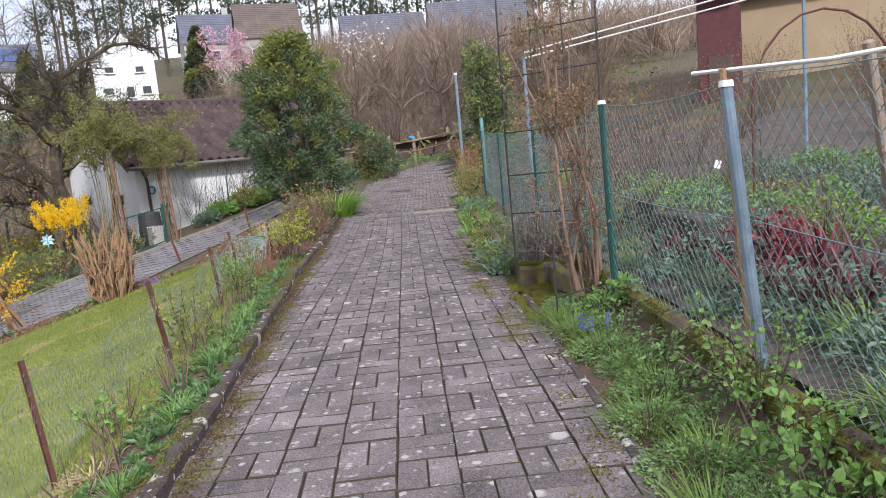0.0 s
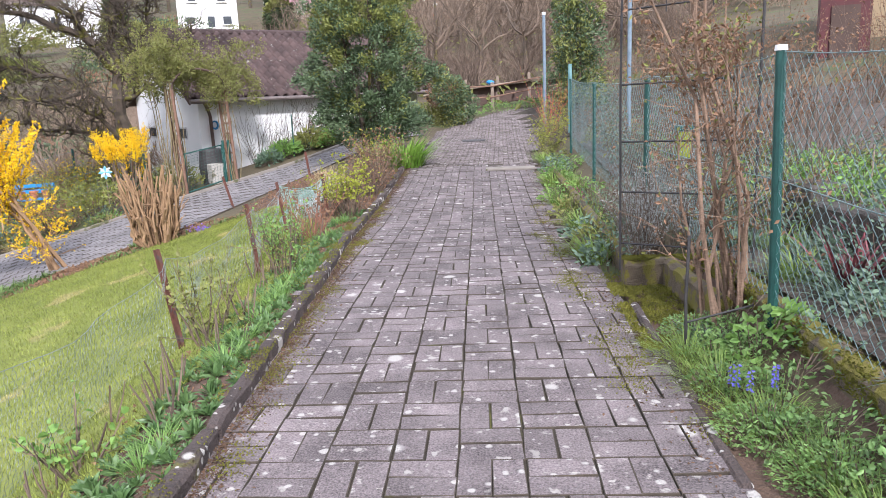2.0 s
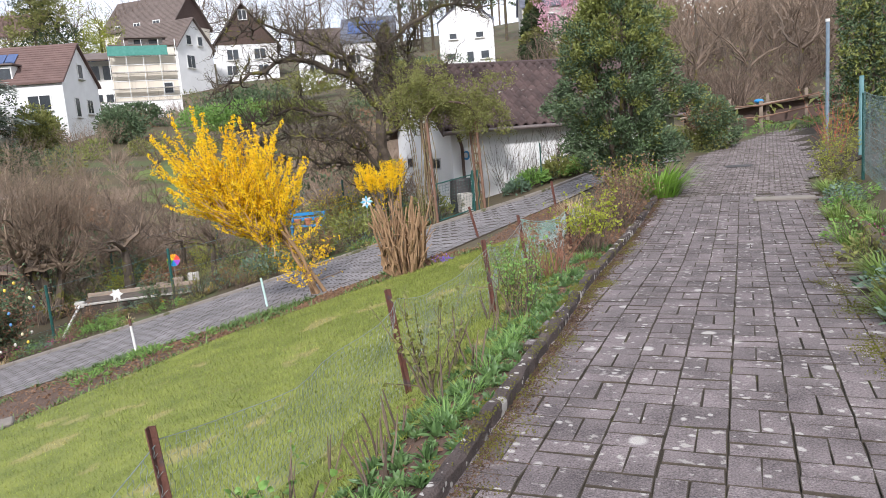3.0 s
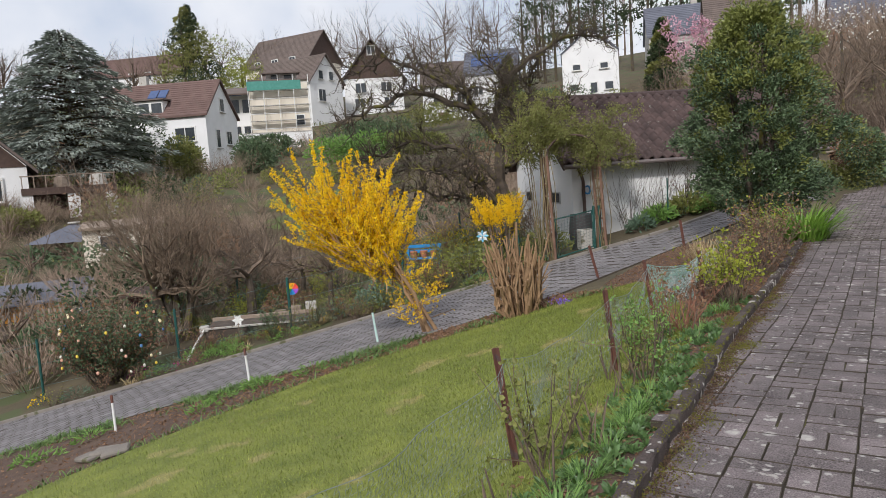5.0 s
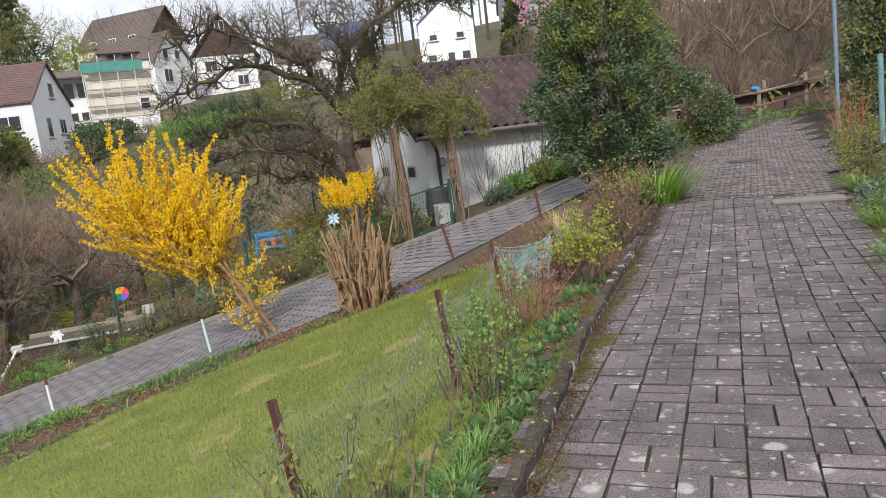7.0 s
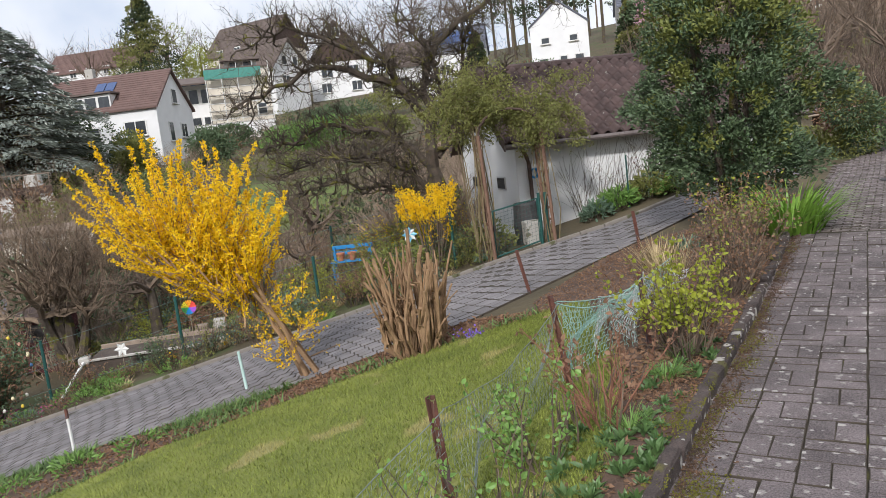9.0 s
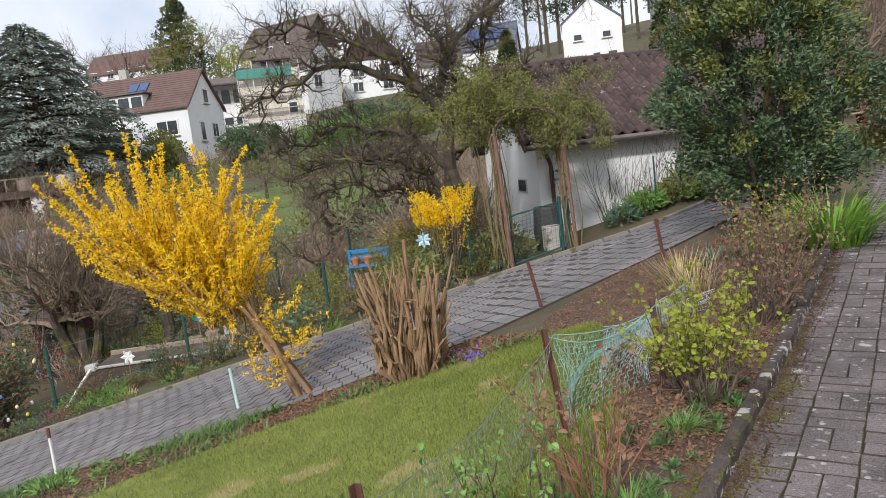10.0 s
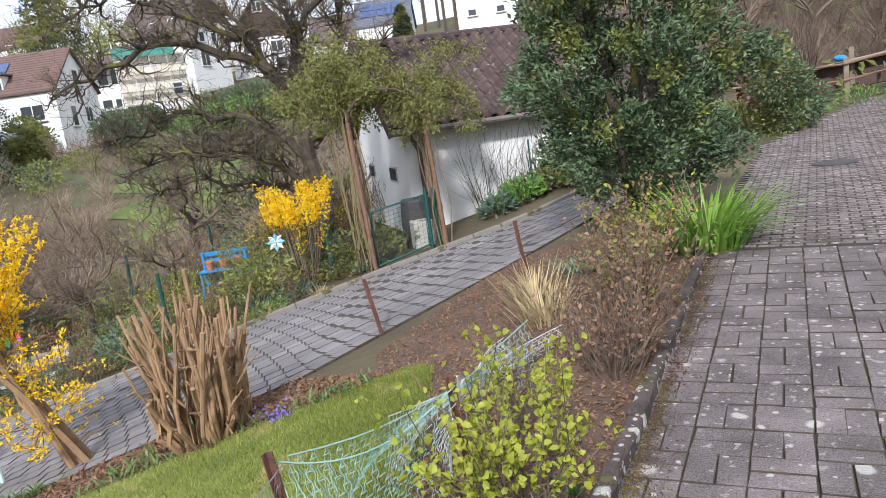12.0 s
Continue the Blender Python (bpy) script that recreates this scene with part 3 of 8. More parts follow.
for i in range(12):
    x, y = rng.uniform(-0.02, 0.3), rng.uniform(-0.6, -0.2)
    tx, ty = rng.uniform(-0.52, 0.6), rng.uniform(0.1, 0.6) - 0.2
    h = rng.choice((1.2, 1.7, 2.3, 2.7, 2.9))
    pts = [Vector((x, y, 0)), Vector((x + (tx - x) * 0.15 + rng.uniform(-0.12, 0.12), y + 0.1, h * 0.3)), Vector((x + (tx - x) * 0.5 + rng.uniform(-0.14, 0.14), (y + ty) / 2, h * 0.62)), Vector((tx, ty, h))]
    r = rng.uniform(0.008, 0.024) * (1.25 if i < 3 else 0.9)
    canes.rod(pts, [r, r * 0.85, r * 0.65, r * 0.4], 6)
    for q in range(6):
        t = rng.uniform(0.25, 1)
        k = min(2, int(t * 3))
        at = pts[k].lerp(pts[k + 1], t * 3 - k)
        grow(canes, tips, at, Vector((rng.uniform(-1, 1), rng.uniform(-1, 0.6), rng.uniform(0.1, 0.9))), rng.uniform(0.2, 0.5), 0.005, 1, 0.35, 0.05, 2, 4, along=along)
canes.make("canes", mat("rose cane", (0.09, 0.058, 0.04), (0.33, 0.22, 0.15), 9, 0.9, 0.6, 60), rose)
dead, few = Mesh(), Mesh()
for p, d in along:
    for k in range(5):
        if rng.random() < (0.75 if p.z > 1.5 else 0.2):
            (dead if rng.random() < 0.78 else few).leaf(p + ball_dir() * 0.03, ball_dir() * 0.8 - Vector((0, 0, 0.4)), rng.uniform(0.025, 0.05), rng.uniform(0.014, 0.028))
dead.make("withered_leaves", DRY, rose)
few.make("green_leaves", OLIVE, rose)


# ---- low plants ----
def clump(name, x, y, r, h, n, material, label, category, leaf=(0.06, 0.03), up=0.5, group="", stems=None, lift=0.0, z_from=0.0):
    """A mound of leaves on short stems."""
    e = plant(name, x, y, label, category, group, lift=lift)
    m, st = Mesh(), Mesh()
    for i in range(n):
        a, q = rng.uniform(0, 6.28), math.sqrt(rng.random())
        px, py = math.cos(a) * q * r, math.sin(a) * q * r
        top = h * (1 - 0.6 * q * q) * rng.uniform(z_from if z_from else 0.35, 1)
        gz = ground_z(x + px, y + py) - ground_z(x, y)
        d = Vector((math.cos(a), math.sin(a), rng.uniform(-0.2, 1.0) * up * 2)) + ball_dir() * 0.6
        (m.round_leaf if n < 320 and x > -4 else m.leaf)((px, py, gz + top), d, leaf[0] * rng.uniform(0.6, 1.3), leaf[1] * rng.uniform(0.6, 1.3), 0.2)
        if i % 9 == 0:
            st.rod([(px * 0.5, py * 0.5, gz - 0.02), (px, py, gz + top)], 0.003, 3)
    m.make("foliage", material, e)
    st.make("stems", stems or TWIG, e)
    return e


def tuft(name, x, y, r, h, n, material, label, category, width=0.008, group="", droop=0.7, lift=0.0):
    """Grass-like blades arching out of one root."""
    e = plant(name, x, y, label, category, group, lift=lift)
    m = Mesh()
    for i in range(n):
        a = rng.uniform(0, 6.28)
        q = rng.random() * r * 0.5
        d = Vector((math.cos(a) * rng.uniform(0.1, 0.9), math.sin(a) * rng.uniform(0.1, 0.9), 1))
        px, py = math.cos(a) * q, math.sin(a) * q
        m.blade((px, py, ground_z(x + px, y + py) - ground_z(x, y) - 0.01), d, h * rng.uniform(0.55, 1.2), width * rng.uniform(0.7, 1.3), droop * rng.uniform(0.5, 1.4))
    m.make("blades", material, e)
    return e


def woody(name, x, y, r, h, stems, twig_m, leaf_m, label, category, leaf=(0.05, 0.028), density=2, depth=1, group="", leaf2=None, from_z=0.2, lean=(0, 0)):
    """A shrub of upright twiggy stems with leaves along the twigs."""
    e = plant(name, x, y, label, category, group)
    m, lv, lv2, tips, along = Mesh(), Mesh(), Mesh(), [], []
    for i in range(stems):
        a = rng.uniform(0, 6.28)
        q = rng.random() * r * 0.35
        d = Vector((math.cos(a) * r / h * 0.9 + lean[0], math.sin(a) * r / h * 0.9 + lean[1], 1))
        grow(m, tips, (math.cos(a) * q, math.sin(a) * q, -0.03), d, h * rng.uniform(0.45, 0.75), rng.uniform(0.005, 0.011), depth, 0.16, 0.05, 3, 4, 0.75, 0.55, along)
    for p, d in along:
        if p.z < from_z * h:
            continue
        for k in range(density):
            t = lv2 if leaf2 and rng.random() < 0.35 else lv
            (t.round_leaf if -4 < x < 3 and y < 18 else t.leaf)(p + ball_dir() * 0.025, ball_dir(0.2), leaf[0] * rng.uniform(0.6, 1.3), leaf[1] * rng.uniform(0.6, 1.3))
    m.make("stems", twig_m, e)
    if lv.f:
        lv.make("leaves", leaf_m, e)
    if lv2.f:
        lv2.make("young_leaves", leaf2, e)
    return e


MIDLEAF = mat("mid green leaf", (0.085, 0.18, 0.045), (0.28, 0.43, 0.15), 6, 0.5, 0.0, 40, island=0.45, through_light=0.25)

# bed under the mossy wall
y = 1.4
while y < 6.5:
    tuft("grass_tuft", rng.uniform(0.74, 1.02), y, 0.3, 0.3, 380, GRASS, "long bright green grass tuft arching over the edging", "grass tuft", 0.0048, "grass tufts under the wall")
    if rng.random() < 0.85:
        clump("leafy_plant", rng.uniform(0.95, 1.15), y + 0.25, 0.25, 0.2, 315, MIDLEAF, "low mound of fresh green leaves in the bed", "plant", (0.034, 0.018), 0.5, "leafy plants under the wall")
    if rng.random() < 0.85:
        clump("leafy_plant", rng.uniform(0.8, 0.98), y + 0.4, 0.24, 0.17, 900, MIDLEAF, "low mound of small green leaves in the bed", "plant", (0.024, 0.011), 0.5, "leafy plants under the wall")
    y += rng.uniform(0.34, 0.5)
tuft("lavender_tuft", 0.92, 6.25, 0.2, 0.26, 120, BLUEGREEN, "blue green narrow leaved clump by the rose", "plant", 0.012)
clump("ground_elder", 1.1, 5.9, 0.2, 0.3, 160, LEAF, "fresh green divided leaves against the wall", "plant", (0.06, 0.035))
woody("rose_sucker", 1.12, 2.75, 0.38, 0.55, 9, TWIG, LEAF, "young rose shoot with rounded light green leaves", "rose", (0.045, 0.034), 3, 1)
woody("rose_sucker", 1.2, 3.5, 0.3, 0.6, 7, TWIG, LEAF, "young rose shoot with rounded light green leaves by the post", "rose", (0.034, 0.024), 3, 1)
bells = plant("bluebells", 0.92, 5.35, "three small blue violet spring flowers in the grass", "flower")
st, fl = Mesh(), Mesh()
for q in range(5):
    bx, by = rng.uniform(-0.14, 0.14), rng.uniform(-0.14, 0.14)
    st.rod([(bx, by, 0), (bx, by, 0.24)], 0.003, 4)
    for k in range(14):
        a = k * 2.4
        fl.leaf((bx, by, 0.15 + k * 0.008), (math.cos(a), math.sin(a), -0.3), 0.022, 0.014)
st.make("stems", GRASS, bells)
fl.make("flowers", BLUEPETAL, bells)

# bed along the fence further on
y = 8.3
while y < 17.5:
    x = rng.uniform(0.5, 0.95)
    if rng.random() < 0.62:
        tuft("grass_tuft", x, y, 0.3, 0.42, 130, GRASS, "long green leaves of bulbs beside the path", "plant", 0.014, "bulb leaves along the fence")
    else:
        clump("leafy_plant", x, y, 0.3, 0.34, 190, rng.choice((LEAF, BLUEGREEN, OLIVE)), "mound of leaves beside the path", "plant", (0.06, 0.03), 0.5, "leafy plants along the fence")
    y += rng.uniform(0.2, 0.42)
for i in range(7):
    clump("lavender", rng.uniform(0.85, 1.1), 8.2 + i * 0.55, 0.32, 0.62, 260, BLUEGREEN if i % 3 else TWIG, "grey green lavender bush by the fence", "lavender", (0.06, 0.01), 0.9, "lavender bushes along the fence")
clump("red_primrose", 0.75, 12.1, 0.16, 0.3, 50, MAGENTA, "small magenta flowers beside the path", "flower", (0.03, 0.025))
for i, (x, y, h) in enumerate(((0.8, 19.0, 0.9), (0.95, 20.4, 0.9), (0.75, 18.0, 0.6), (1.2, 21.5, 1.0))):
    woody("garden_shrub", x, y, 0.5, h, 12, TWIG, OLIVE, "loose olive green garden shrub by the path", "shrub", (0.05, 0.03), 3, 1, "shrubs by the bend", LIME)
woody("red_dogwood", 1.05, 22.6, 0.45, 1.9, 18, mat("red bark", (0.3, 0.08, 0.04), (0.5, 0.17, 0.09), 6), OLIVE, "bare orange red stems beside the pole", "shrub", (0.03, 0.02), 0, 1)

# vegetable plot
for row, (x0, m, lab, hh, lf) in enumerate(((1.75, BLUEGREEN, "grey green sage like clump in the plot", 0.3, (0.05, 0.02)), (2.35, REDLEAF, "dark red leaved clump in the plot", 0.36, (0.06, 0.028)), (3.1, LEAF, "green leafy clump in the plot", 0.34, (0.055, 0.026)), (4.2, BLUEGREEN, "blue green leafy clump in the plot", 0.4, (0.055, 0.022)), (5.3, MAGENTA, "magenta flowering clump in the plot", 0.3, (0.05, 0.04)))):
    for k in range(15):
        y = 2.9 + k * 0.62 + rng.uniform(-0.3, 0.3)
        mm = m
        if m is MAGENTA and not 5 < y < 9:
            mm = LEAF
        if m is LEAF and k % 3 == 0:
            mm = OLIVE
        if m is REDLEAF and k not in (0, 1, 4, 5):
            mm = (BLUEGREEN, LEAF, TWIG)[k % 3]
        clump("plot_plant", x0 + rng.uniform(-0.25, 0.25) + (y - 3) * 0.06, y, rng.uniform(0.26, 0.45), hh * rng.uniform(0.8, 1.4), 318, mm, lab if mm is m else "green leafy clump in the plot", "plant", lf, 0.6, "plants in the vegetable plot")
for k in range(12):
    tuft("leek", 2.2 + rng.uniform(-0.4, 2.2), 7 + k * 0.6, 0.2, 0.42, 40, BLUEGREEN, "blue green leek leaves in the plot", "leek", 0.02, "leeks in the plot")
WINE = mat("wine red stalk", (0.07, 0.016, 0.024), (0.22, 0.055, 0.065), 8, 0.55, 0.0, 60, island=0.4, through_light=0.15)
for k in range(44):
    y = 2.6 + k * 0.15 + rng.uniform(-0.15, 0.15)
    x = rng.uniform(1.5, 2.05) if k % 3 else rng.uniform(2.4, 3.6)
    tuft("garlic_tuft", x, y, 0.24, rng.uniform(0.28, 0.42), 130, BLUEGREEN if k % 4 else GRASS, "blue green narrow leaved tuft behind the fence", "plant", 0.011, "narrow leaved tufts behind the fence", 0.9)
for k in range(16):
    tuft("red_stalks", rng.uniform(1.75, 2.7), 3.4 + k * 0.25 + rng.uniform(-0.2, 0.2), 0.26, rng.uniform(0.35, 0.55), 46, WINE, "dark red upright stalks in the plot", "plant", 0.026, "red stalks in the plot", 0.35)
butterfly = plant("plot_marker", 2.75, 8.2, "small white marker on a stick in the plot", "marker")
part("stick", tube(bmesh.new(), [(0, 0, 0), (0, 0, 0.62)], 0.006, 5), OLDWOOD, butterfly)
part("wing", box(bmesh.new(), 0, 0, 0.68, 0.07, 0.012, 0.09, pose(0, 0, 0, 0, 18, 0), 0.004), WHITEPAINT, butterfly)
feeder = plant("green_box", 1.55, 9.5, "small green and yellow box on a stake in the plot", "box")
part("stick", tube(bmesh.new(), [(0, 0, 0), (0, 0, 0.6)], 0.012, 6), OLDWOOD, feeder)
part("body", box(bmesh.new(), 0, 0, 0.72, 0.12, 0.12, 0.26, None, 0.01), LIME, feeder)
part("lid", box(bmesh.new(), 0, 0, 0.89, 0.16, 0.16, 0.05, None, 0.01), GREENPOST, feeder)

DARKBLOCK = mat("dark weathered concrete", (0.03, 0.027, 0.024), (0.13, 0.115, 0.10), 5, 0.95, 0.7, 70, (0.09, 0.09, 0.03), 0.62, 4)
SILVER = mat("silver grey leaf", (0.20, 0.22, 0.21), (0.46, 0.48, 0.47), 5, 0.7, 0.0, 40, island=0.35, through_light=0.15)
for k, (x, y, h) in enumerate(((0.88, 8.1, 0.75), (1.05, 8.5, 0.85), (0.92, 8.9, 0.7), (1.25, 8.0, 0.6), (1.2, 9.3, 0.75), (1.5, 8.7, 0.8))):
    e = plant("curry_plant", x, y, "silver grey bushy herb behind the trellis", "herb", "silver herbs behind the trellis")
    st, lv = Mesh(), Mesh()
    for i in range(46):
        a = rng.uniform(0, 6.28)
        d = Vector((math.cos(a) * rng.uniform(0, 0.5), math.sin(a) * rng.uniform(0, 0.5), 1)).normalized()
        L = h * rng.uniform(0.55, 1.1)
        st.rod([(0, 0, -0.02), d * (L * 0.5) + ball_dir() * 0.03, d * L], [0.005, 0.004, 0.002], 3)
        for g in range(26):
            p = d * (L * rng.uniform(0.3, 1.0))
            lv.leaf(p, d * 0.5 + ball_dir(), rng.uniform(0.02, 0.045), 0.006, 0.1)
    st.make("stems", TWIG, e)
    lv.make("foliage", SILVER, e)
for k, (x, y, sx, sy, sz) in enumerate(((2.15, 6.6, 0.3, 0.5, 0.42), (2.2, 7.3, 0.3, 0.55, 0.36), (2.25, 8.05, 0.3, 0.5, 0.45), (2.32, 8.8, 0.3, 0.6, 0.38), (2.1, 5.8, 0.3, 0.55, 0.34))):
    e = plant("planter_block", x, y, "dark weathered concrete planter with mossy rim in the plot", "planter", "planters in the plot")
    bm = bmesh.new()
    box(bm, 0, 0, sz / 2 - 0.05, sx, sy, sz, pose(0, 0, 0, 0, 0, rng.uniform(-6, 6)), 0.02)
    part("body", bm, DARKBLOCK, e)
    clump("planter_plant", x + 0.02, y, 0.22, 0.3, 160, rng.choice((BLUEGREEN, LEAF)), "leafy plant growing in a planter", "plant", (0.05, 0.022), 0.8, "plants in the planters", lift=sz - 0.06)

# dense border behind the fence further on
for k in range(64):
    x, y = 1.55 + abs(rng.gauss(0, 1.3)), rng.uniform(7.9, 18.5)
    kind = rng.random()
    if kind < 0.35:
        woody("plot_shrub", x, y, 0.4, rng.uniform(0.6, 1.3), 16, TWIG, rng.choice((OLIVE, DRY, BLUEGREEN)), "twiggy half bare shrub behind the green fence", "shrub", (0.045, 0.026), rng.choice((0, 1, 2)), 1, "shrubs behind the green fence")
    elif kind < 0.75:
        clump("plot_plant", x, y, 0.38, rng.uniform(0.35, 0.7), 220, rng.choice((BLUEGREEN, BLUEGREEN, LEAF, OLIVE, TWIG)), "grey green bushy plant behind the green fence", "plant", (0.06, 0.022), 0.8, "plants behind the green fence")
    else:
        tuft("plot_grass", x, y, 0.3, 0.5, 90, rng.choice((GRASS, STRAW, BLUEGREEN)), "tuft of narrow leaves behind the green fence", "grass tuft", 0.012, "tufts behind the green fence")
for k in range(7):
    x, y = 0.78 + 0.06 * k, 6.75 + 0.13 * k
    clump("wall_moss", x + rng.uniform(-0.1, 0.1), y, 0.14, 0.05, 300, MOSS, "thick yellow green moss cushion at the wall's foot", "moss", (0.02, 0.012), 0.8, "moss cushions at the wall")

# ---- stakes and chicken wire along the lawn ----
def iron_stake(x, y, h, lx, ly, label="rusty angle iron stake leaning in the bed"):
    e = plant("iron_stake", x, y, label, "stake", "rusty stakes")
    a, b = Vector((0, 0, -0.1)), Vector((lx, ly, h))
    bm = bmesh.new()
    m = Matrix.Translation((a + b) / 2) @ (b - a).to_track_quat("Z", "Y").to_matrix().to_4x4()
    L = (b - a).length
    box(bm, 0.014, 0, 0, 0.034, 0.006, L, m)
    box(bm, 0, 0.016, 0, 0.006, 0.034, L, m)
    part("shaft", bm, RUST, e)
    return Vector((x + lx, y + ly, ground_z(x, y) + h))


S = [(-2.95, 3.3, 0.75, -0.1, 0.02), (-2.74, 4.85, 0.88, -0.07, -0.03), (-2.78, 7.18, 0.8, -0.14, 0.03), (-2.84, 9.18, 0.76, -0.08, 0.0), (-3.2, 11.42, 0.72, -0.1, -0.02), (-2.85, 12.3, 0.62, -0.05, 0.0)]
heads = [iron_stake(*q) for q in S]
iron_stake(-5.56, 15.7, 0.62, -0.22, 0.1, "red brown iron stake leaning beside the lane")
iron_stake(-4.36, 17.1, 0.6, -0.1, 0.05, "red brown iron stake beside the lane")
WHITEWIRE = mat("pale wire", (0.42, 0.44, 0.45), (0.66, 0.68, 0.68), 3, 0.5, 0.0, 30, metal=0.3)
NET = mat("turquoise plastic net", (0.12, 0.27, 0.22), (0.34, 0.48, 0.44), 3, 0.5, 0.0, 30)
wire = empty("chicken_wire", Matrix(), "sagging hexagonal chicken wire between rusty stakes", "wire fence")


def hex_net(name, a, b, za, zb, ha, hb, cell, r, parent, material, bulge=0.0):
    """A net of hexagons hung between two stakes, sagging and bellied."""
    m = Mesh()
    a, b = Vector(a), Vector(b)
    L = (b - a).length
    d = (b - a) / L
    nrm = Vector((-d.y, d.x, 0))
    cols = int(L / (cell * 0.75))
    rows = int(max(ha, hb) / cell) + 1

    def at(s, f):
        t = min(1, max(0, s / L))
        h = (ha + (hb - ha) * t) * (1 - 0.32 * 4 * t * (1 - t) * 0.6)
        g = za + (zb - za) * t
        w = noise.noise(Vector((s * 1.7, f * 2.1, a.y))) * 0.10 + bulge * math.sin(math.pi * t) * (1 - f)
        return Vector((a.x + d.x * s, a.y + d.y * s, g + h * f)) + nrm * w
    for i in range(cols):
        prev = None
        for j in range(rows * 2 + 1):
            s = (i + (0.33 if (j % 4 in (0, 3)) else 0.0) * (1 if i % 2 else -1)) * cell * 0.75
            q = at(max(0, min(L, s)), j / (rows * 2))
            if prev is not None:
                m.rod([prev, q], r, 3)
            prev = q
        for j in range(rows * 2):
            if (j // 2 + i) % 2 == 0 and j % 2 == 0:
                m.rod([at(i * cell * 0.75, j / (rows * 2)), at((i + 1) * cell * 0.75, (j + 0.3) / (rows * 2))], r, 3)
    m.rod([at(L * i / 12, 1.0) for i in range(13)], r * 2.2, 4)
    return m.make(name, material, parent)


for (p, q) in zip(range(5), range(1, 6)):
    A, B = S[p], S[q]
    hex_net("net", (A[0] + A[3] * 0.5, A[1], 0), (B[0] + B[3] * 0.5, B[1], 0), ground_z(A[0], A[1]), ground_z(B[0], B[1]), A[2] * 0.92, B[2] * 0.92, 0.045 if p != 4 else 0.05, 0.0012 if p != 4 else 0.0022, wire, WIRE if p != 4 else NET, 0.16)
hex_net("net", (-2.9, 12.3, 0), (-3.3, 13.9, 0), ground_z(-2.9, 12.3), ground_z(-3.3, 13.9), 0.62, 0.25, 0.05, 0.0022, wire, WHITEWIRE, 0.3)
hex_net("net", (-3.25, 12.2, 0), (-3.0, 14.2, 0), ground_z(-3.25, 12.2), ground_z(-3.0, 14.2), 0.5, 0.2, 0.05, 0.0022, wire, WHITEWIRE, 0.4)
hex_net("net", (-3.25, 11.5, 0), (-2.95, 13.6, 0), ground_z(-3.25, 11.5), ground_z(-2.95, 13.6), 0.66, 0.45, 0.05, 0.0022, wire, NET, 0.5)

# ---- shrubs in the bed by the kerb ----
woody("rose_bush", -2.5, 5.3, 0.25, 0.45, 6, TWIG, LEAF, "small rose bush with a few fresh leaves", "rose", (0.05, 0.035), 1, 1, "roses along the kerb")
woody("rose_bush", -2.55, 7.0, 0.3, 0.75, 7, TWIG, OLIVE, "rose bush with a few fresh leaves beside a stake", "rose", (0.04, 0.028), 3, 1, "roses along the kerb")
woody("rose_bush", -2.45, 8.75, 0.34, 0.8, 12, TWIG, LEAF, "rose bush with small light green leaves by the wire", "rose", (0.03, 0.021), 3, 1, "roses along the kerb", OLIVE)
woody("rose_bush", -2.78, 9.95, 0.3, 0.62, 9, TWIG, LEAF, "rose bush with small green leaves at the lawn", "rose", (0.036, 0.026), 3, 1, "roses along the kerb")
woody("withered_hydrangea", -2.62, 10.55, 0.36, 0.78, 15, mat("red brown stems", (0.16, 0.07, 0.045), (0.34, 0.16, 0.10), 7), DRY, "withered red brown shrub with thin bare stems", "shrub", (0.04, 0.022), 2, 1, leaf2=None, from_z=0.5)
woody("currant_bush", -2.42, 11.95, 0.42, 0.85, 26, TWIG, LIME, "bush with bright yellow green young leaves", "shrub", (0.038, 0.03), 4, 1, from_z=0.35)
woody("currant_bush", -2.9, 12.7, 0.4, 0.7, 12, TWIG, LIME, "smaller yellow green bush behind the wire", "shrub", (0.045, 0.034), 1, 1, from_z=0.3)
woody("withered_shrub", -2.5, 13.8, 0.5, 0.8, 40, TWIG, DRY, "dense brown twiggy shrub by the kerb", "shrub", (0.035, 0.022), 1, 1, "brown shrubs by the kerb")
woody("withered_shrub", -2.62, 14.9, 0.5, 0.85, 40, TWIG, DRY, "dense brown twiggy shrub with rusty leaves", "shrub", (0.04, 0.025), 2, 1, "brown shrubs by the kerb", OLIVE)
woody("withered_shrub", -2.8, 16.0, 0.5, 0.95, 26, TWIG, DRY, "brown twiggy shrub with rusty leaves", "shrub", (0.045, 0.028), 3, 1, "brown shrubs by the kerb", LIME)
tuft("dry_grass", -3.35, 14.9, 0.5, 0.5, 150, STRAW, "clump of dry straw coloured stalks", "grass tuft", 0.012, "", 0.3)
tuft("dry_grass", -3.7, 15.6, 0.5, 0.5, 120, STRAW, "clump of dry straw coloured stalks near the lane", "grass tuft", 0.012, "", 0.3)
tuft("dry_grass", -2.35, 4.55, 0.4, 0.2, 160, STRAW, "flat clump of dry golden grass by the kerb", "grass tuft", 0.012, "", 1.2)
tuft("bulb_leaves", -3.5, 16.3, 0.4, 0.4, 70, BLUEGREEN, "blue green bulb leaves behind the shrubs", "plant", 0.022)
ROSETTE = mat("smooth rosette leaf", (0.045, 0.105, 0.034), (0.165, 0.265, 0.095), 5, 0.45, 0.0, 40, island=0.3, through_light=0.2)


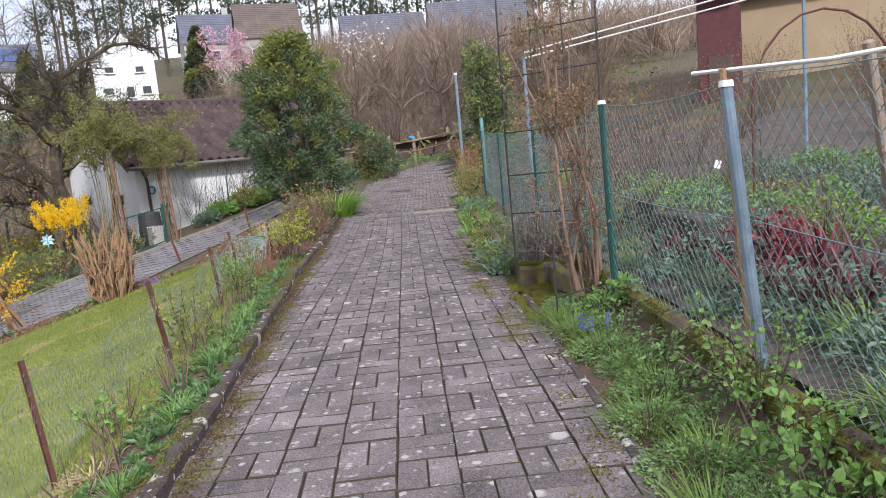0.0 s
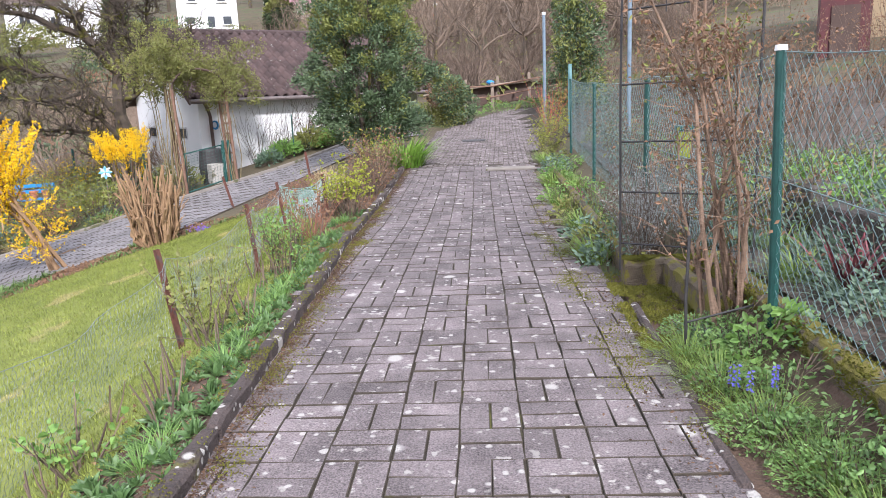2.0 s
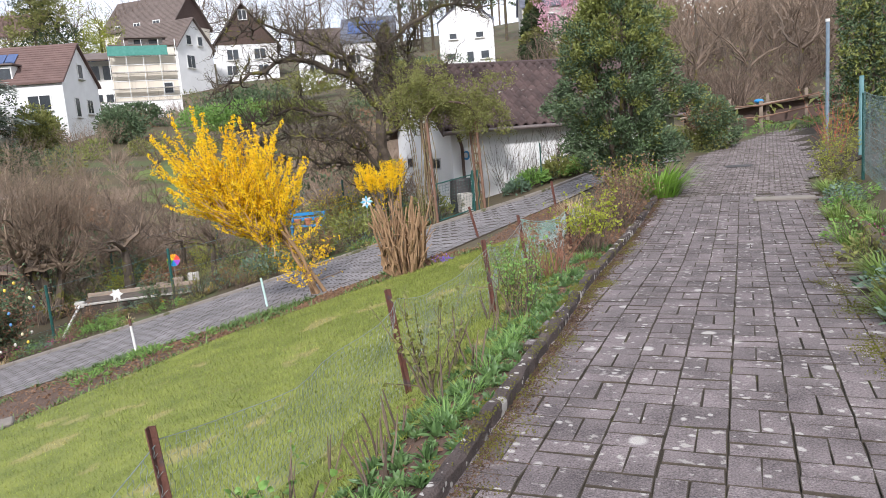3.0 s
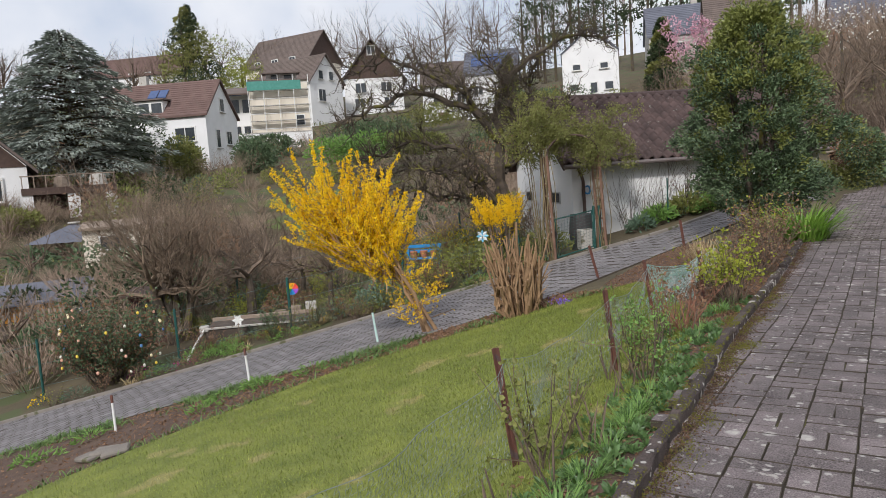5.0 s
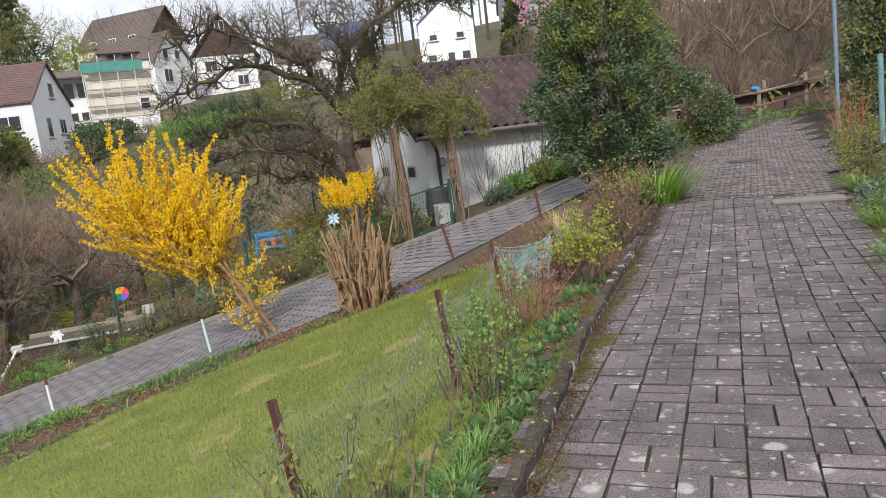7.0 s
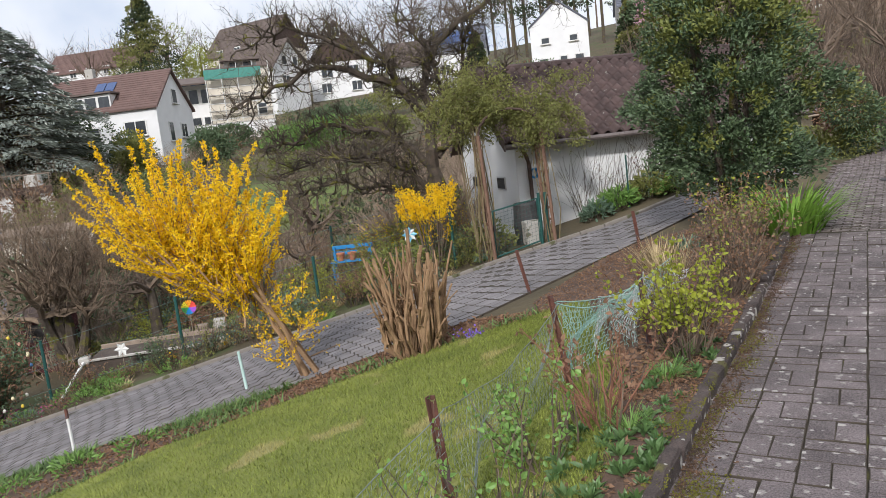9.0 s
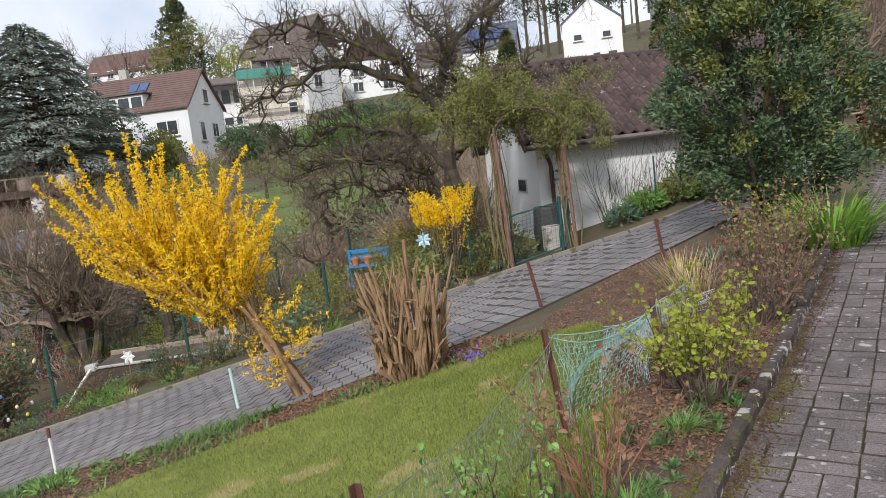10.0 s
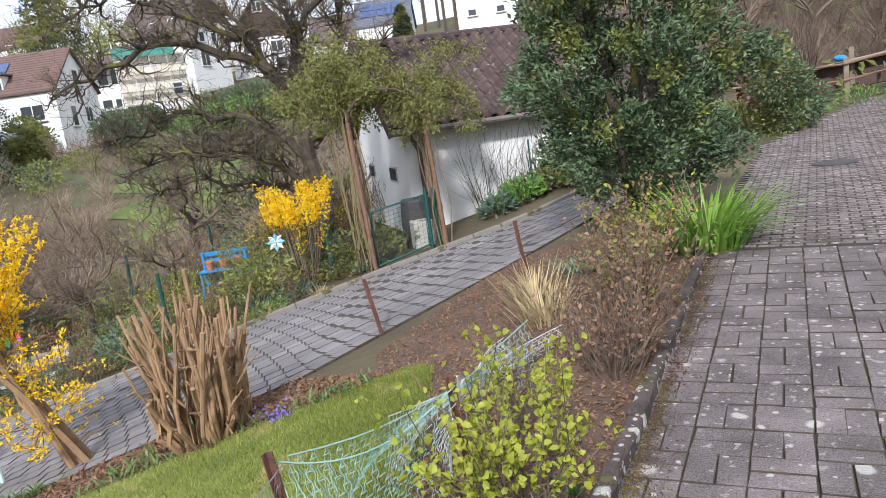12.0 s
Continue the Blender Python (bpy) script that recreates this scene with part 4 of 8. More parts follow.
def rosette(x, y, r, n):
    """Spoon shaped leaves rising from one crown, the outer ones lying flatter."""
    e = plant("ground_cover", x, y, "rosette of smooth green leaves beside the kerb", "plant", "green rosettes beside the kerb")
    m = Mesh()
    for i in range(n):
        a, q = i * 2.4 + rng.uniform(-0.3, 0.3), (i + 0.5) / n
        d = Vector((math.cos(a) * (0.25 + q), math.sin(a) * (0.25 + q), 1.15 - 0.85 * q))
        o = Vector((math.cos(a), math.sin(a), 0)) * (r * 0.25 * q) + Vector((0, 0, 0.015))
        m.round_leaf(o, d, r * rng.uniform(0.75, 1.2), r * rng.uniform(0.28, 0.4), 0.22)
    m.make("foliage", ROSETTE, e)


y = 3.4
while y < 12.4:
    k = kerb_x(y) - 0.1
    for side in (0.1, 0.25, 0.4, 0.56):
        if rng.random() < (1.1 if y < 10.6 else 0.5) - side * 0.7:
            rosette(k - side + rng.uniform(-0.06, 0.06), y + rng.uniform(-0.08, 0.08), rng.uniform(0.05, 0.095), rng.randint(13, 20))
    if rng.random() < 0.22:
        tuft("grass_tuft", k - 0.3, y, 0.16, 0.24, 110, LEAF, "bright green grass tuft in the bed", "grass tuft", 0.006, "grass tufts beside the kerb")
    if rng.random() < 0.5:
        woody("dead_stalk", k - rng.uniform(0.4, 0.95), y, 0.14, 0.5, 3, TWIG, DRY, "dead brown flower stalk in the bed", "plant", (0.03, 0.02), 1, 0, "dead stalks in the bed", from_z=0.7)
    y += 0.115
lily = plant("day_lily", -2.3, 17.0, "large clump of arching bright green strap leaves at the kerb's end", "day lily")
m = Mesh()
for i in range(280):
    a = rng.uniform(0, 6.28)
    q = rng.random() * 0.38
    m.blade((math.cos(a) * q, math.sin(a) * q, 0), (math.cos(a) * rng.uniform(0.15, 0.75), math.sin(a) * rng.uniform(0.15, 0.75), 1), rng.uniform(0.65, 1.2), rng.uniform(0.03, 0.046), rng.uniform(0.3, 1.0))
m.make("blades", mat("bright strap leaf", (0.12, 0.26, 0.03), (0.30, 0.47, 0.08), 3, 0.45, 0.0, 30, island=0.25, through_light=0.35), lily)

# ---- lawn blades, moss and litter ----
VERGE = mat("dark weed leaf", (0.05, 0.105, 0.025), (0.20, 0.30, 0.085), 2.0, 0.6, 0.0, 30, island=0.45, through_light=0.25)
m = Mesh()
for i in range(190000):
    t, v = rng.random() ** 0.8, 1 - rng.random() ** 1.25
    x, y = lawn_at(t, max(0.0, v))
    x, y = x + rng.uniform(-0.08, 0.08), y + rng.uniform(-0.08, 0.08)
    z = ground_z(x, y) + 0.024
    a, h, w = rng.uniform(0, 6.28), rng.uniform(0.018, 0.05), rng.uniform(0.002, 0.0042)
    c, s = math.cos(a) * w, math.sin(a) * w
    b = len(m.v)
    m.v += [(x - c, y - s, z), (x + c, y + s, z), (x + rng.uniform(-0.03, 0.03), y + rng.uniform(-0.03, 0.03), z + h)]
    m.f.append((b, b + 1, b + 2))
tagged(m.make("lawn_grass", LAWNBLADE), "short green grass blades of the lawn", "grass", kind="stuff")
m = Mesh()
for i in range(12000):
    if i % 9 == 0:
        x, y = lawn_edge(rng.uniform(0.1, 0.97))
        o = abs(rng.gauss(0, 0.16))
        x, y = x - o * 0.55 + rng.uniform(-0.08, 0.08), y + o * 0.8
    else:
        x, y = road_near(rng.uniform(0.4, 3.7))
        o = abs(rng.gauss(0, 0.3)) + 0.03
        x, y = x + o * 0.55 + rng.uniform(-0.05, 0.05), y - o * 0.8
    if noise.noise(Vector((x * 0.9, y * 0.9, 4))) + 0.5 * noise.noise(Vector((x * 3, y * 3, 9))) < -0.1:
        continue
    m.blade((x, y, ground_z(x, y)), ball_dir() * 0.7 + Vector((0, 0, 1)), rng.uniform(0.06, 0.24), rng.uniform(0.01, 0.024), rng.uniform(0.3, 1.1))
tagged(m.make("verge_grass", VERGE), "green weeds and grass along the lane's edge", "grass", kind="stuff")
m = Mesh()
for i in range(4600):
    y = rng.uniform(1.5, 17)
    x = kerb_x(y) + abs(rng.gauss(0, 0.1)) + 0.005 if i % 3 else right_x(y) - abs(rng.gauss(0, 0.12))
    m.leaf((x, y, path_z(y) + 0.019), ball_dir() * Vector((1, 1, 0.2)), rng.uniform(0.01, 0.03), rng.uniform(0.006, 0.016))
for i in range(16000):
    y = rng.uniform(2.2, 16.8)
    x = kerb_x(y) + 0.015 + abs(rng.gauss(0, 0.05 + 0.035 * noise.noise(Vector((y * 1.1, 3, 0)))))
    m.leaf((x, y, path_z(y) + rng.uniform(0.008, 0.024)), ball_dir() * Vector((1, 1, 0.3)), rng.uniform(0.008, 0.022), rng.uniform(0.005, 0.012))
tagged(m.make("leaf_litter", mat("dark litter", (0.035, 0.022, 0.015), (0.17, 0.10, 0.06), 9, 0.9, 0.0, 60, island=0.5)), "small dark brown leaf litter along the path's edges", "leaf litter", kind="stuff")
m = Mesh()
for i in range(15000):
    u = rng.uniform(2, 17.5) if i % 3 == 0 else rng.uniform(11, 17.8)
    x, y = bed_at(u, rng.random())
    m.leaf((x, y, ground_z(x, y) + 0.022), ball_dir() * Vector((1, 1, 0.4)), rng.uniform(0.02, 0.05), rng.uniform(0.012, 0.03))
tagged(m.make("bed_litter", DRY), "fallen brown leaves and bark on the bed", "leaf litter", kind="stuff")
m = Mesh()
for q in range(110):
    y0 = rng.uniform(2.0, 12.5)
    x0 = (right_x(y0) + rng.uniform(-0.3, 0.2)) if q % 2 else kerb_x(y0) + rng.uniform(-0.05, 0.14)
    for i in range(150):
        x, y = x0 + rng.gauss(0, 0.06), y0 + rng.gauss(0, 0.09)
        m.leaf((x, y, path_z(y) + (rng.uniform(0.008, 0.02) if x > kerb_x(y) + 0.01 else 0.096)), ball_dir(0.8), 0.014, 0.01)
for i in range(5200):
    y = rng.uniform(2.5, 17)
    x = kerb_x(y) - 0.085 + rng.gauss(0, 0.02)
    if noise.noise(Vector((x * 4, y * 2.5, 1))) > 0.18:
        m.leaf((x, y, path_z(y) + 0.09 + rng.uniform(-0.004, 0.012)), ball_dir(0.6), 0.015, 0.01)
for i in range(2600):
    y = rng.uniform(2.5, 16.5)
    x = kerb_x(y) + 0.012 + abs(rng.gauss(0, 0.06))
    if noise.noise(Vector((x * 2, y * 1.6, 5))) > 0.12:
        m.leaf((x, y, path_z(y) + rng.uniform(0.012, 0.024)), ball_dir(0.6), 0.016, 0.01)
for i in range(7000):
    x, y = rng.uniform(0.52, 1.02), rng.uniform(6.1, 7.62)
    if noise.noise(Vector((x * 4, y * 3, 2))) > -0.12:
        z = max(ground_z(x, y) + 0.024, path_z(y) + (0.022 if x < 0.64 else 0.0))
        m.leaf((x, y, z), ball_dir(0.7), 0.022, 0.014)
tagged(m.make("moss_cushions", MOSS), "yellow green moss cushions in the paver joints", "moss", kind="stuff")

m = Mesh()
for i in range(7000):
    x, y = verge_at(rng.random() ** 0.6, rng.random())
    m.leaf((x, y, ground_z(x, y) + 0.02), ball_dir() * Vector((1, 1, 0.4)), rng.uniform(0.03, 0.08), rng.uniform(0.02, 0.045))
tagged(m.make("bark_mulch", DRY), "reddish brown bark and dead leaves on the soil strip", "mulch", kind="stuff")
for k in range(9):
    x, y = verge_at(rng.uniform(0.1, 0.6), rng.uniform(0.3, 0.8))
    clump("verge_plant", x, y, 0.25, 0.16, 70, LEAF, "low green plant on the soil strip by the lane", "plant", (0.1, 0.03), 0.8, "plants on the soil strip")

# ---- stump of a cut shrub and the forsythia at the lane ----
stump = plant("cut_shrub", -6.1, 13.55, "shrub cut back to a fan of bare tan stems", "shrub")
m, tips = Mesh(), []
for i in range(95):
    a, q = rng.uniform(0, 6.28), math.sqrt(rng.random()) * 0.27
    x, y = math.cos(a) * q, math.sin(a) * q
    h = rng.uniform(0.55, 1.5) * (1 - 0.2 * q / 0.27) + (0.4 if i % 12 == 0 else 0)
    o = rng.uniform(0.3, 1.6)
    r = rng.uniform(0.008, 0.026)
    p1 = Vector((x * (1 + 0.5 * o) + rng.uniform(-0.08, 0.08), y * (1 + 0.5 * o) + rng.uniform(-0.08, 0.08), h * rng.uniform(0.4, 0.6)))
    p2 = Vector((x * (1 + o) + rng.uniform(-0.08, 0.08), y * (1 + o) + rng.uniform(-0.08, 0.08), h))
    m = Mesh()
    k1, k2 = p1 + ball_dir() * 0.035 - Vector((0, 0, h * 0.2)), p1.lerp(p2, 0.55) + ball_dir() * 0.04
    m.rod([(x, y, -0.05), k1, p1, k2, p2], [r * 1.15, r * rng.uniform(0.9, 1.15), r * 1.1, r * rng.uniform(0.8, 1.0), r * 0.9], 6)
    for q3 in (p1, k2):
        if rng.random() < 0.55:
            d = ball_dir(0.7)
            m.rod([q3, q3 + d * rng.uniform(0.08, 0.26)], [r * 0.6, r * 0.45], 5)
    m.make("stem", CUTWOOD, stump)
viola = plant("violets", -5.42, 13.75, "small cushion of violet spring flowers", "flower")
m = Mesh()
for i in range(60):
    m.leaf((rng.gauss(0, 0.09), rng.gauss(0, 0.06), rng.uniform(0.02, 0.1)), ball_dir(0.5), 0.035, 0.03)
m.make("flowers", mat("violet petal", (0.14, 0.07, 0.42), (0.28, 0.18, 0.62), 8), viola)


def blossoms(mesh, p, d, r=0.018):
    """Four narrow petals round one point."""
    for k in range(3):
        mesh.leaf(p, ball_dir(0.1) + d * 0.3, r * rng.uniform(1.2, 2.2), r * 0.9, 0.1)


forsy = plant("forsythia", -7.9, 13.45, "large forsythia bush covered in bright yellow blossom", "forsythia")
wood, fl = Mesh(), Mesh()
R9, U9 = Vector((0.82, 0.57, 0)), Vector((0, 0, 1))
F9 = Vector((-0.57, 0.82, 0))


def plane9(u, w, k=0.0):
    return R9 * u + U9 * w + F9 * k


for s in range(9):
    k = rng.uniform(-0.12, 0.12)
    a = plane9(rng.uniform(-0.12, 0.14), 0, k)
    b = plane9(-0.32 + rng.uniform(-0.12, 0.12), 0.75, k * 1.5)
    c = plane9(-0.75 + rng.uniform(-0.25, 0.25), 1.45 + rng.uniform(-0.1, 0.25), k * 2.4)
    wood.rod([a, b, c], [0.035, 0.028, 0.02], 6)
for i in range(155):
    t = rng.random()
    o = plane9(-0.62 - 1.0 * t + rng.uniform(-0.25, 0.25), 0.95 + 0.8 * t + rng.uniform(-0.15, 0.2), rng.uniform(-0.4, 0.4))
    f = rng.uniform(-1.0, 1.0)
    length = rng.uniform(0.8, 2.15) * (1 - 0.25 * abs(f)) * (1.15 if i % 4 == 0 else 0.95)
    d = plane9(f * 0.92 - 0.22, 1.0 - 0.28 * abs(f), rng.uniform(-0.55, 0.55)).normalized()
    if i % 16 == 0:
        length *= 0.65
        d = plane9(-0.95, 0.3, rng.uniform(-0.5, 0.5)).normalized()
    pts = [o]
    for q in range(7):
        d = (d + ball_dir() * 0.10 + Vector((0, 0, 0.035))).normalized()
        pts.append(pts[-1] + d * (length / 7))
    wood.rod(pts, [0.012 - 0.0013 * q for q in range(8)], 3)
    for q in range(int(length * 80)):
        t = rng.uniform(0.12, 1.0) * 7
        j = min(6, int(t))
        blossoms(fl, pts[j].lerp(pts[j + 1], t - j) + ball_dir() * 0.022, d, 0.023)
    if rng.random() < 0.6:
        j = rng.randint(2, 5)
        e = (d + ball_dir() * 0.8).normalized()
        q2 = [pts[j], pts[j] + e * 0.2, pts[j] + e * 0.42 + Vector((0, 0, 0.06))]
        wood.rod(q2, 0.005, 3)
        for q in range(28):
            blossoms(fl, q2[0].lerp(q2[2], rng.random()) + ball_dir() * 0.03, e, 0.021)
for i in range(60):
    o = plane9(rng.uniform(-0.5, 0.1), rng.uniform(0.15, 1.25), rng.uniform(-0.2, 0.2))
    d = plane9(rng.uniform(-0.6, 0.9), rng.uniform(0.1, 0.8), rng.uniform(-0.5, 0.5)).normalized()
    wood.rod([o, o + d * 0.22, o + d * 0.4], 0.006, 3)
    for q in range(rng.randint(2, 22)):
        blossoms(fl, o + d * rng.uniform(0.05, 0.42) + ball_dir() * 0.03, d, 0.021)
wood.make("branches", CUTWOOD, forsy)
fl.make("blossom", YELLOW, forsy)

fs2 = plant("forsythia", -10.1, 20.1, "small forsythia in yellow flower by the garden fence", "forsythia")
wood, fl = Mesh(), Mesh()
rise = 0.95 - ground_z(-10.1, 20.1)
for i in range(30):
    a = rng.uniform(0, 6.28)
    q = Vector((math.cos(a) * 0.12, math.sin(a) * 0.12, 0))
    e = Vector((math.cos(a) * rng.uniform(0.1, 0.8), math.sin(a) * rng.uniform(0.1, 0.8), rise * rng.uniform(0.78, 1.0)))
    wood.rod([q, q.lerp(e, 0.5) + ball_dir() * 0.05, e], [0.014, 0.01, 0.006], 4)
    for k in range(80 if i % 5 else 160):
        blossoms(fl, q.lerp(e, rng.uniform(0.82 if i % 6 else 0.45, 1.04)) + ball_dir() * rng.uniform(0.02, 0.14), Vector((0, 0, 1)), 0.026)
wood.make("branches", TWIG, fs2)
fl.make("blossom", YELLOW, fs2)


SKYBLUE = mat("sky blue paint", (0.12, 0.42, 0.62), (0.25, 0.58, 0.76), 8, 0.5, 0.0, 60)


def painted_stake(x, y, h, lx, ly, m, label, cap=None):
    e = plant("lane_stake", x, y, label, "stake", "stakes along the lane")
    part("shaft", tube(bmesh.new(), [(0, 0, -0.1), (lx, ly, h)], [0.022, 0.02], 6), m, e)
    if cap:
        part("tip", tube(bmesh.new(), [(lx * 0.8, ly * 0.8, h * 0.8), (lx * 1.005, ly * 1.005, h * 1.005)], 0.024, 6), cap, e)


painted_stake(-8.95, 13.25, 0.56, -0.12, 0.04, mat("pale turquoise paint", (0.35, 0.55, 0.52), (0.6, 0.75, 0.7), 9), "pale turquoise painted stake beside the lane")
painted_stake(-10.6, 11.57, 0.62, -0.12, 0.05, WHITEPAINT, "peeling white stake with a red brown tip beside the lane", RUST)
painted_stake(-11.5, 9.5, 0.6, -0.1, 0.05, WHITEPAINT, "peeling white stake with a red brown tip beside the lane", RUST)
stones = plant("stone_slabs", -9.85, 8.3, "flat grey stone slabs lying at the lawn's corner", "stone")
for k in range(3):
    bm = box(bmesh.new(), 0.25 * k - 0.3, 0.18 * (k % 2), 0.04 + 0.02 * k, 0.36, 0.26, 0.07, pose(0, 0, 0, 3, -8, 25 * k), 0.02)
    part("slab", bm, LANEKERB, stones)

# ---- holly tree at the end of the bed ----
holly = plant("holly_tree", -3.35, 18.75, "dense evergreen holly with glossy dark leaves", "holly tree")
wood, dark, light = Mesh(), Mesh(), Mesh()
for s in range(5):
    a = s * 1.3
    wood.rod([(math.cos(a) * 0.1, math.sin(a) * 0.1, -0.1), (math.cos(a) * 0.2, math.sin(a) * 0.2, 1.2), (math.cos(a) * 0.5, math.sin(a) * 0.5, 2.6), (math.cos(a) * 0.5, math.sin(a) * 0.5, 3.7)], [0.07, 0.055, 0.04, 0.015], 7)
for c in range(560):
    d = ball_dir(0.05)
    z = rng.uniform(0.0, 1.0)
    prof = lerp_table(z, (0, 0.12, 0.3, 0.55, 0.8, 1.0), (0.6, 1.05, 1.25, 1.25, 1.0, 0.35))
    a = rng.uniform(0, 6.28)
    rr = prof * math.sqrt(rng.uniform(0.3, 1.12)) * (1 + 0.6 * noise.noise(Vector((math.cos(a) * 2.1, math.sin(a) * 2.1, z * 6.5))))
    q = Vector((math.cos(a) * rr, math.sin(a) * rr, 0.35 + z * 3.95))
    out = Vector((math.cos(a), math.sin(a), 0.35 + z * 0.5)).normalized()
    wood.rod([q - out * 0.35, q], [0.008, 0.004], 3)
    # paler olive leaves grow more frequent towards the top of the crown
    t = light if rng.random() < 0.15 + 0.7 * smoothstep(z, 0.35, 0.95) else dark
    for k in range(84):
        t.leaf(q + ball_dir() * (0.22 * rng.random() ** 0.6), out + ball_dir() * 0.9, rng.uniform(0.06, 0.10), rng.uniform(0.03, 0.05), 0.2)
wood.make("trunk", BARK, holly)
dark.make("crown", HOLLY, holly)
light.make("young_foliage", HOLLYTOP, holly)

# ---- garage ----
GA = Matrix.Translation((-9.0, 22.55, 0)) @ pose(0, 0, 0, 0, 0, 42)
garage = empty("garage", GA, "small white rendered garage with a brown tiled roof", "garage")
bm = bmesh.new()
ends = []
for x in (0, 7.8):
    ends.append([bm.verts.new(p) for p in ((x, 0, -1.6), (x, 6.4, -1.6), (x, 6.4, 1.85), (x, 3.2, 3.62), (x, 0, 1.85))])
bm.faces.new(ends[0][::-1])
bm.faces.new(ends[1])
for i in range(5):
    bm.faces.new((ends[0][i], ends[0][(i + 1) % 5], ends[1][(i + 1) % 5], ends[1][i]))
part("wall", bm, RENDERED, garage)
roof = new("roof")
roof.parent = garage
PITCH = math.atan2(3.76 - 1.62, 3.55)
bm = bmesh.new()
for sgn in (0, 1):
    y0, y1 = (-0.35, 3.2) if sgn == 0 else (6.75, 3.2)
    vs = [bm.verts.new(p) for p in ((-0.32, y0, 1.60), (8.05, y0, 1.60), (8.05, y1, 3.74), (-0.32, y1, 3.74), (-0.32, y0, 1.70), (8.05, y0, 1.70), (8.05, y1, 3.84), (-0.32, y1, 3.84))]
    for f in ((0, 1, 2, 3), (4, 5, 6, 7), (0, 1, 5, 4), (1, 2, 6, 5), (2, 3, 7, 6), (3, 0, 4, 7)):
        bm.faces.new([vs[i] for i in f])
part("deck", bm, BROWNBOARD, roof)
tv, tf = [], []
for i in range(9):
    x = 0.31 * i / 8
    h = 0.06 * math.sin(2 * math.pi * (i / 8) - 0.6)
    for yy, dz in ((-0.02, 0.0), (0.0, 0.065), (0.375, 0.012)):
        tv.append((x, yy, h + dz))
for i in range(8):
    for j in range(2):
        tf.append((i * 3 + j, (i + 1) * 3 + j, (i + 1) * 3 + j + 1, i * 3 + j + 1))
tile_mesh = bpy.data.meshes.new("tile")
tile_mesh.from_pydata(tv, [], tf)
tile_mesh.materials.append(ROOFTILE)
tile_mesh.shade_smooth()
for j in range(12):
    for i in range(27):
        ob = new("tile", tile_mesh)
        ob.parent = roof
        ob.matrix_basis = Matrix.Translation((-0.32 + i * 0.31, -0.38, 1.72)) @ Matrix.Rotation(PITCH, 4, "X") @ Matrix.Translation((0, j * 0.346, 0.012 + rng.uniform(-0.004, 0.004))) @ pose(0, 0, 0, rng.uniform(-0.6, 0.6), 0, rng.uniform(-0.8, 0.8))
m = Mesh()
for i in range(21):
    x = -0.34 + i * 0.4
    m.rod([(x, 3.2, 3.87), (x + 0.41, 3.2, 3.89)], [0.125, 0.105], 8)
m.make("ridge_tiles", ROOFTILE, roof)
for y0, y1 in ((-0.42, 3.2), (6.82, 3.2)):
    d = Vector((0, y1 - y0, 2.18))
    bm = box(bmesh.new(), 0, 0, 0, 0.035, d.length, 0.24, Matrix.Translation((-0.34, (y0 + y1) / 2, 2.74)) @ Matrix.Rotation(math.atan2(d.z, d.y), 4, "X"))
    part("verge_board", bm, BROWNBOARD, roof)
m = Mesh()
m.rod([(-0.36, -0.46, 1.64), (8.05, -0.46, 1.66)], 0.065, 10)
m.make("gutter", mat("brown zinc", (0.10, 0.08, 0.075), (0.24, 0.20, 0.19), 4, 0.5, 0.1, 40, metal=0.3), garage)
bm = tube(bmesh.new(), [(0.05, -0.44, 1.6), (0.2, -0.25, 1.38), (0.3, -0.09, 1.2), (0.32, -0.08, -1.0)], 0.05, 8)
part("downpipe", bm, BROWNBOARD, garage)
for q in (1.6, 4.7):
    v = box(bmesh.new(), -0.006, q, 0.72, 0.03, 0.86, 0.36)
    vent = part("vent", v, mat("vent frame", (0.45, 0.45, 0.46), (0.6, 0.6, 0.6), 9), garage)
    for k in range(7):
        part("slat", box(bmesh.new(), -0.025, q - 0.33 + k * 0.11, 0.72, 0.02, 0.06, 0.28), BLACKIRON, vent)
hose = empty("hose_reel", GA, "coil of bright blue hose on the garage wall", "hose")
bm = bmesh.new()
for k in range(3):
    r = 0.08 + 0.01 * k
    tube(bm, [(0.42 + math.cos(a * 0.524) * r, -0.05 - 0.02 * k, 0.95 + math.sin(a * 0.524) * r * 1.25) for a in range(13)], 0.014, 6)
part("coil", bm, BLUEPAINT, hose)

# plants in front of the garage
for k, (u, v, r, h, mt, n) in enumerate(((2.1, -1.0, 0.5, 0.45, LEAF, 260), (3.0, -0.9, 0.6, 0.55, OLIVE, 300), (3.9, -0.8, 0.6, 0.5, LEAF, 260), (4.8, -0.9, 0.7, 0.6, HOLLY, 320), (5.7, -1.0, 0.6, 0.4, LEAF, 240), (1.5, -1.25, 0.35, 0.35, BLUEGREEN, 140), (6.6, -0.9, 0.7, 0.6, HOLLY, 300), (7.6, -0.9, 0.7, 0.5, OLIVE, 260), (2.6, -0.5, 0.5, 0.35, HOLLY, 220), (3.5, -1.3, 0.5, 0.35, LEAF, 220), (4.4, -1.35, 0.5, 0.35, OLIVE, 220))):
    q = GA @ Vector((u, v, 0))
    clump("bed_plant", q.x, q.y, r, h * 1.2, n * 2, mt, "low evergreen plant along the garage wall", "plant", (0.17, 0.06), 0.7, "plants along the garage")
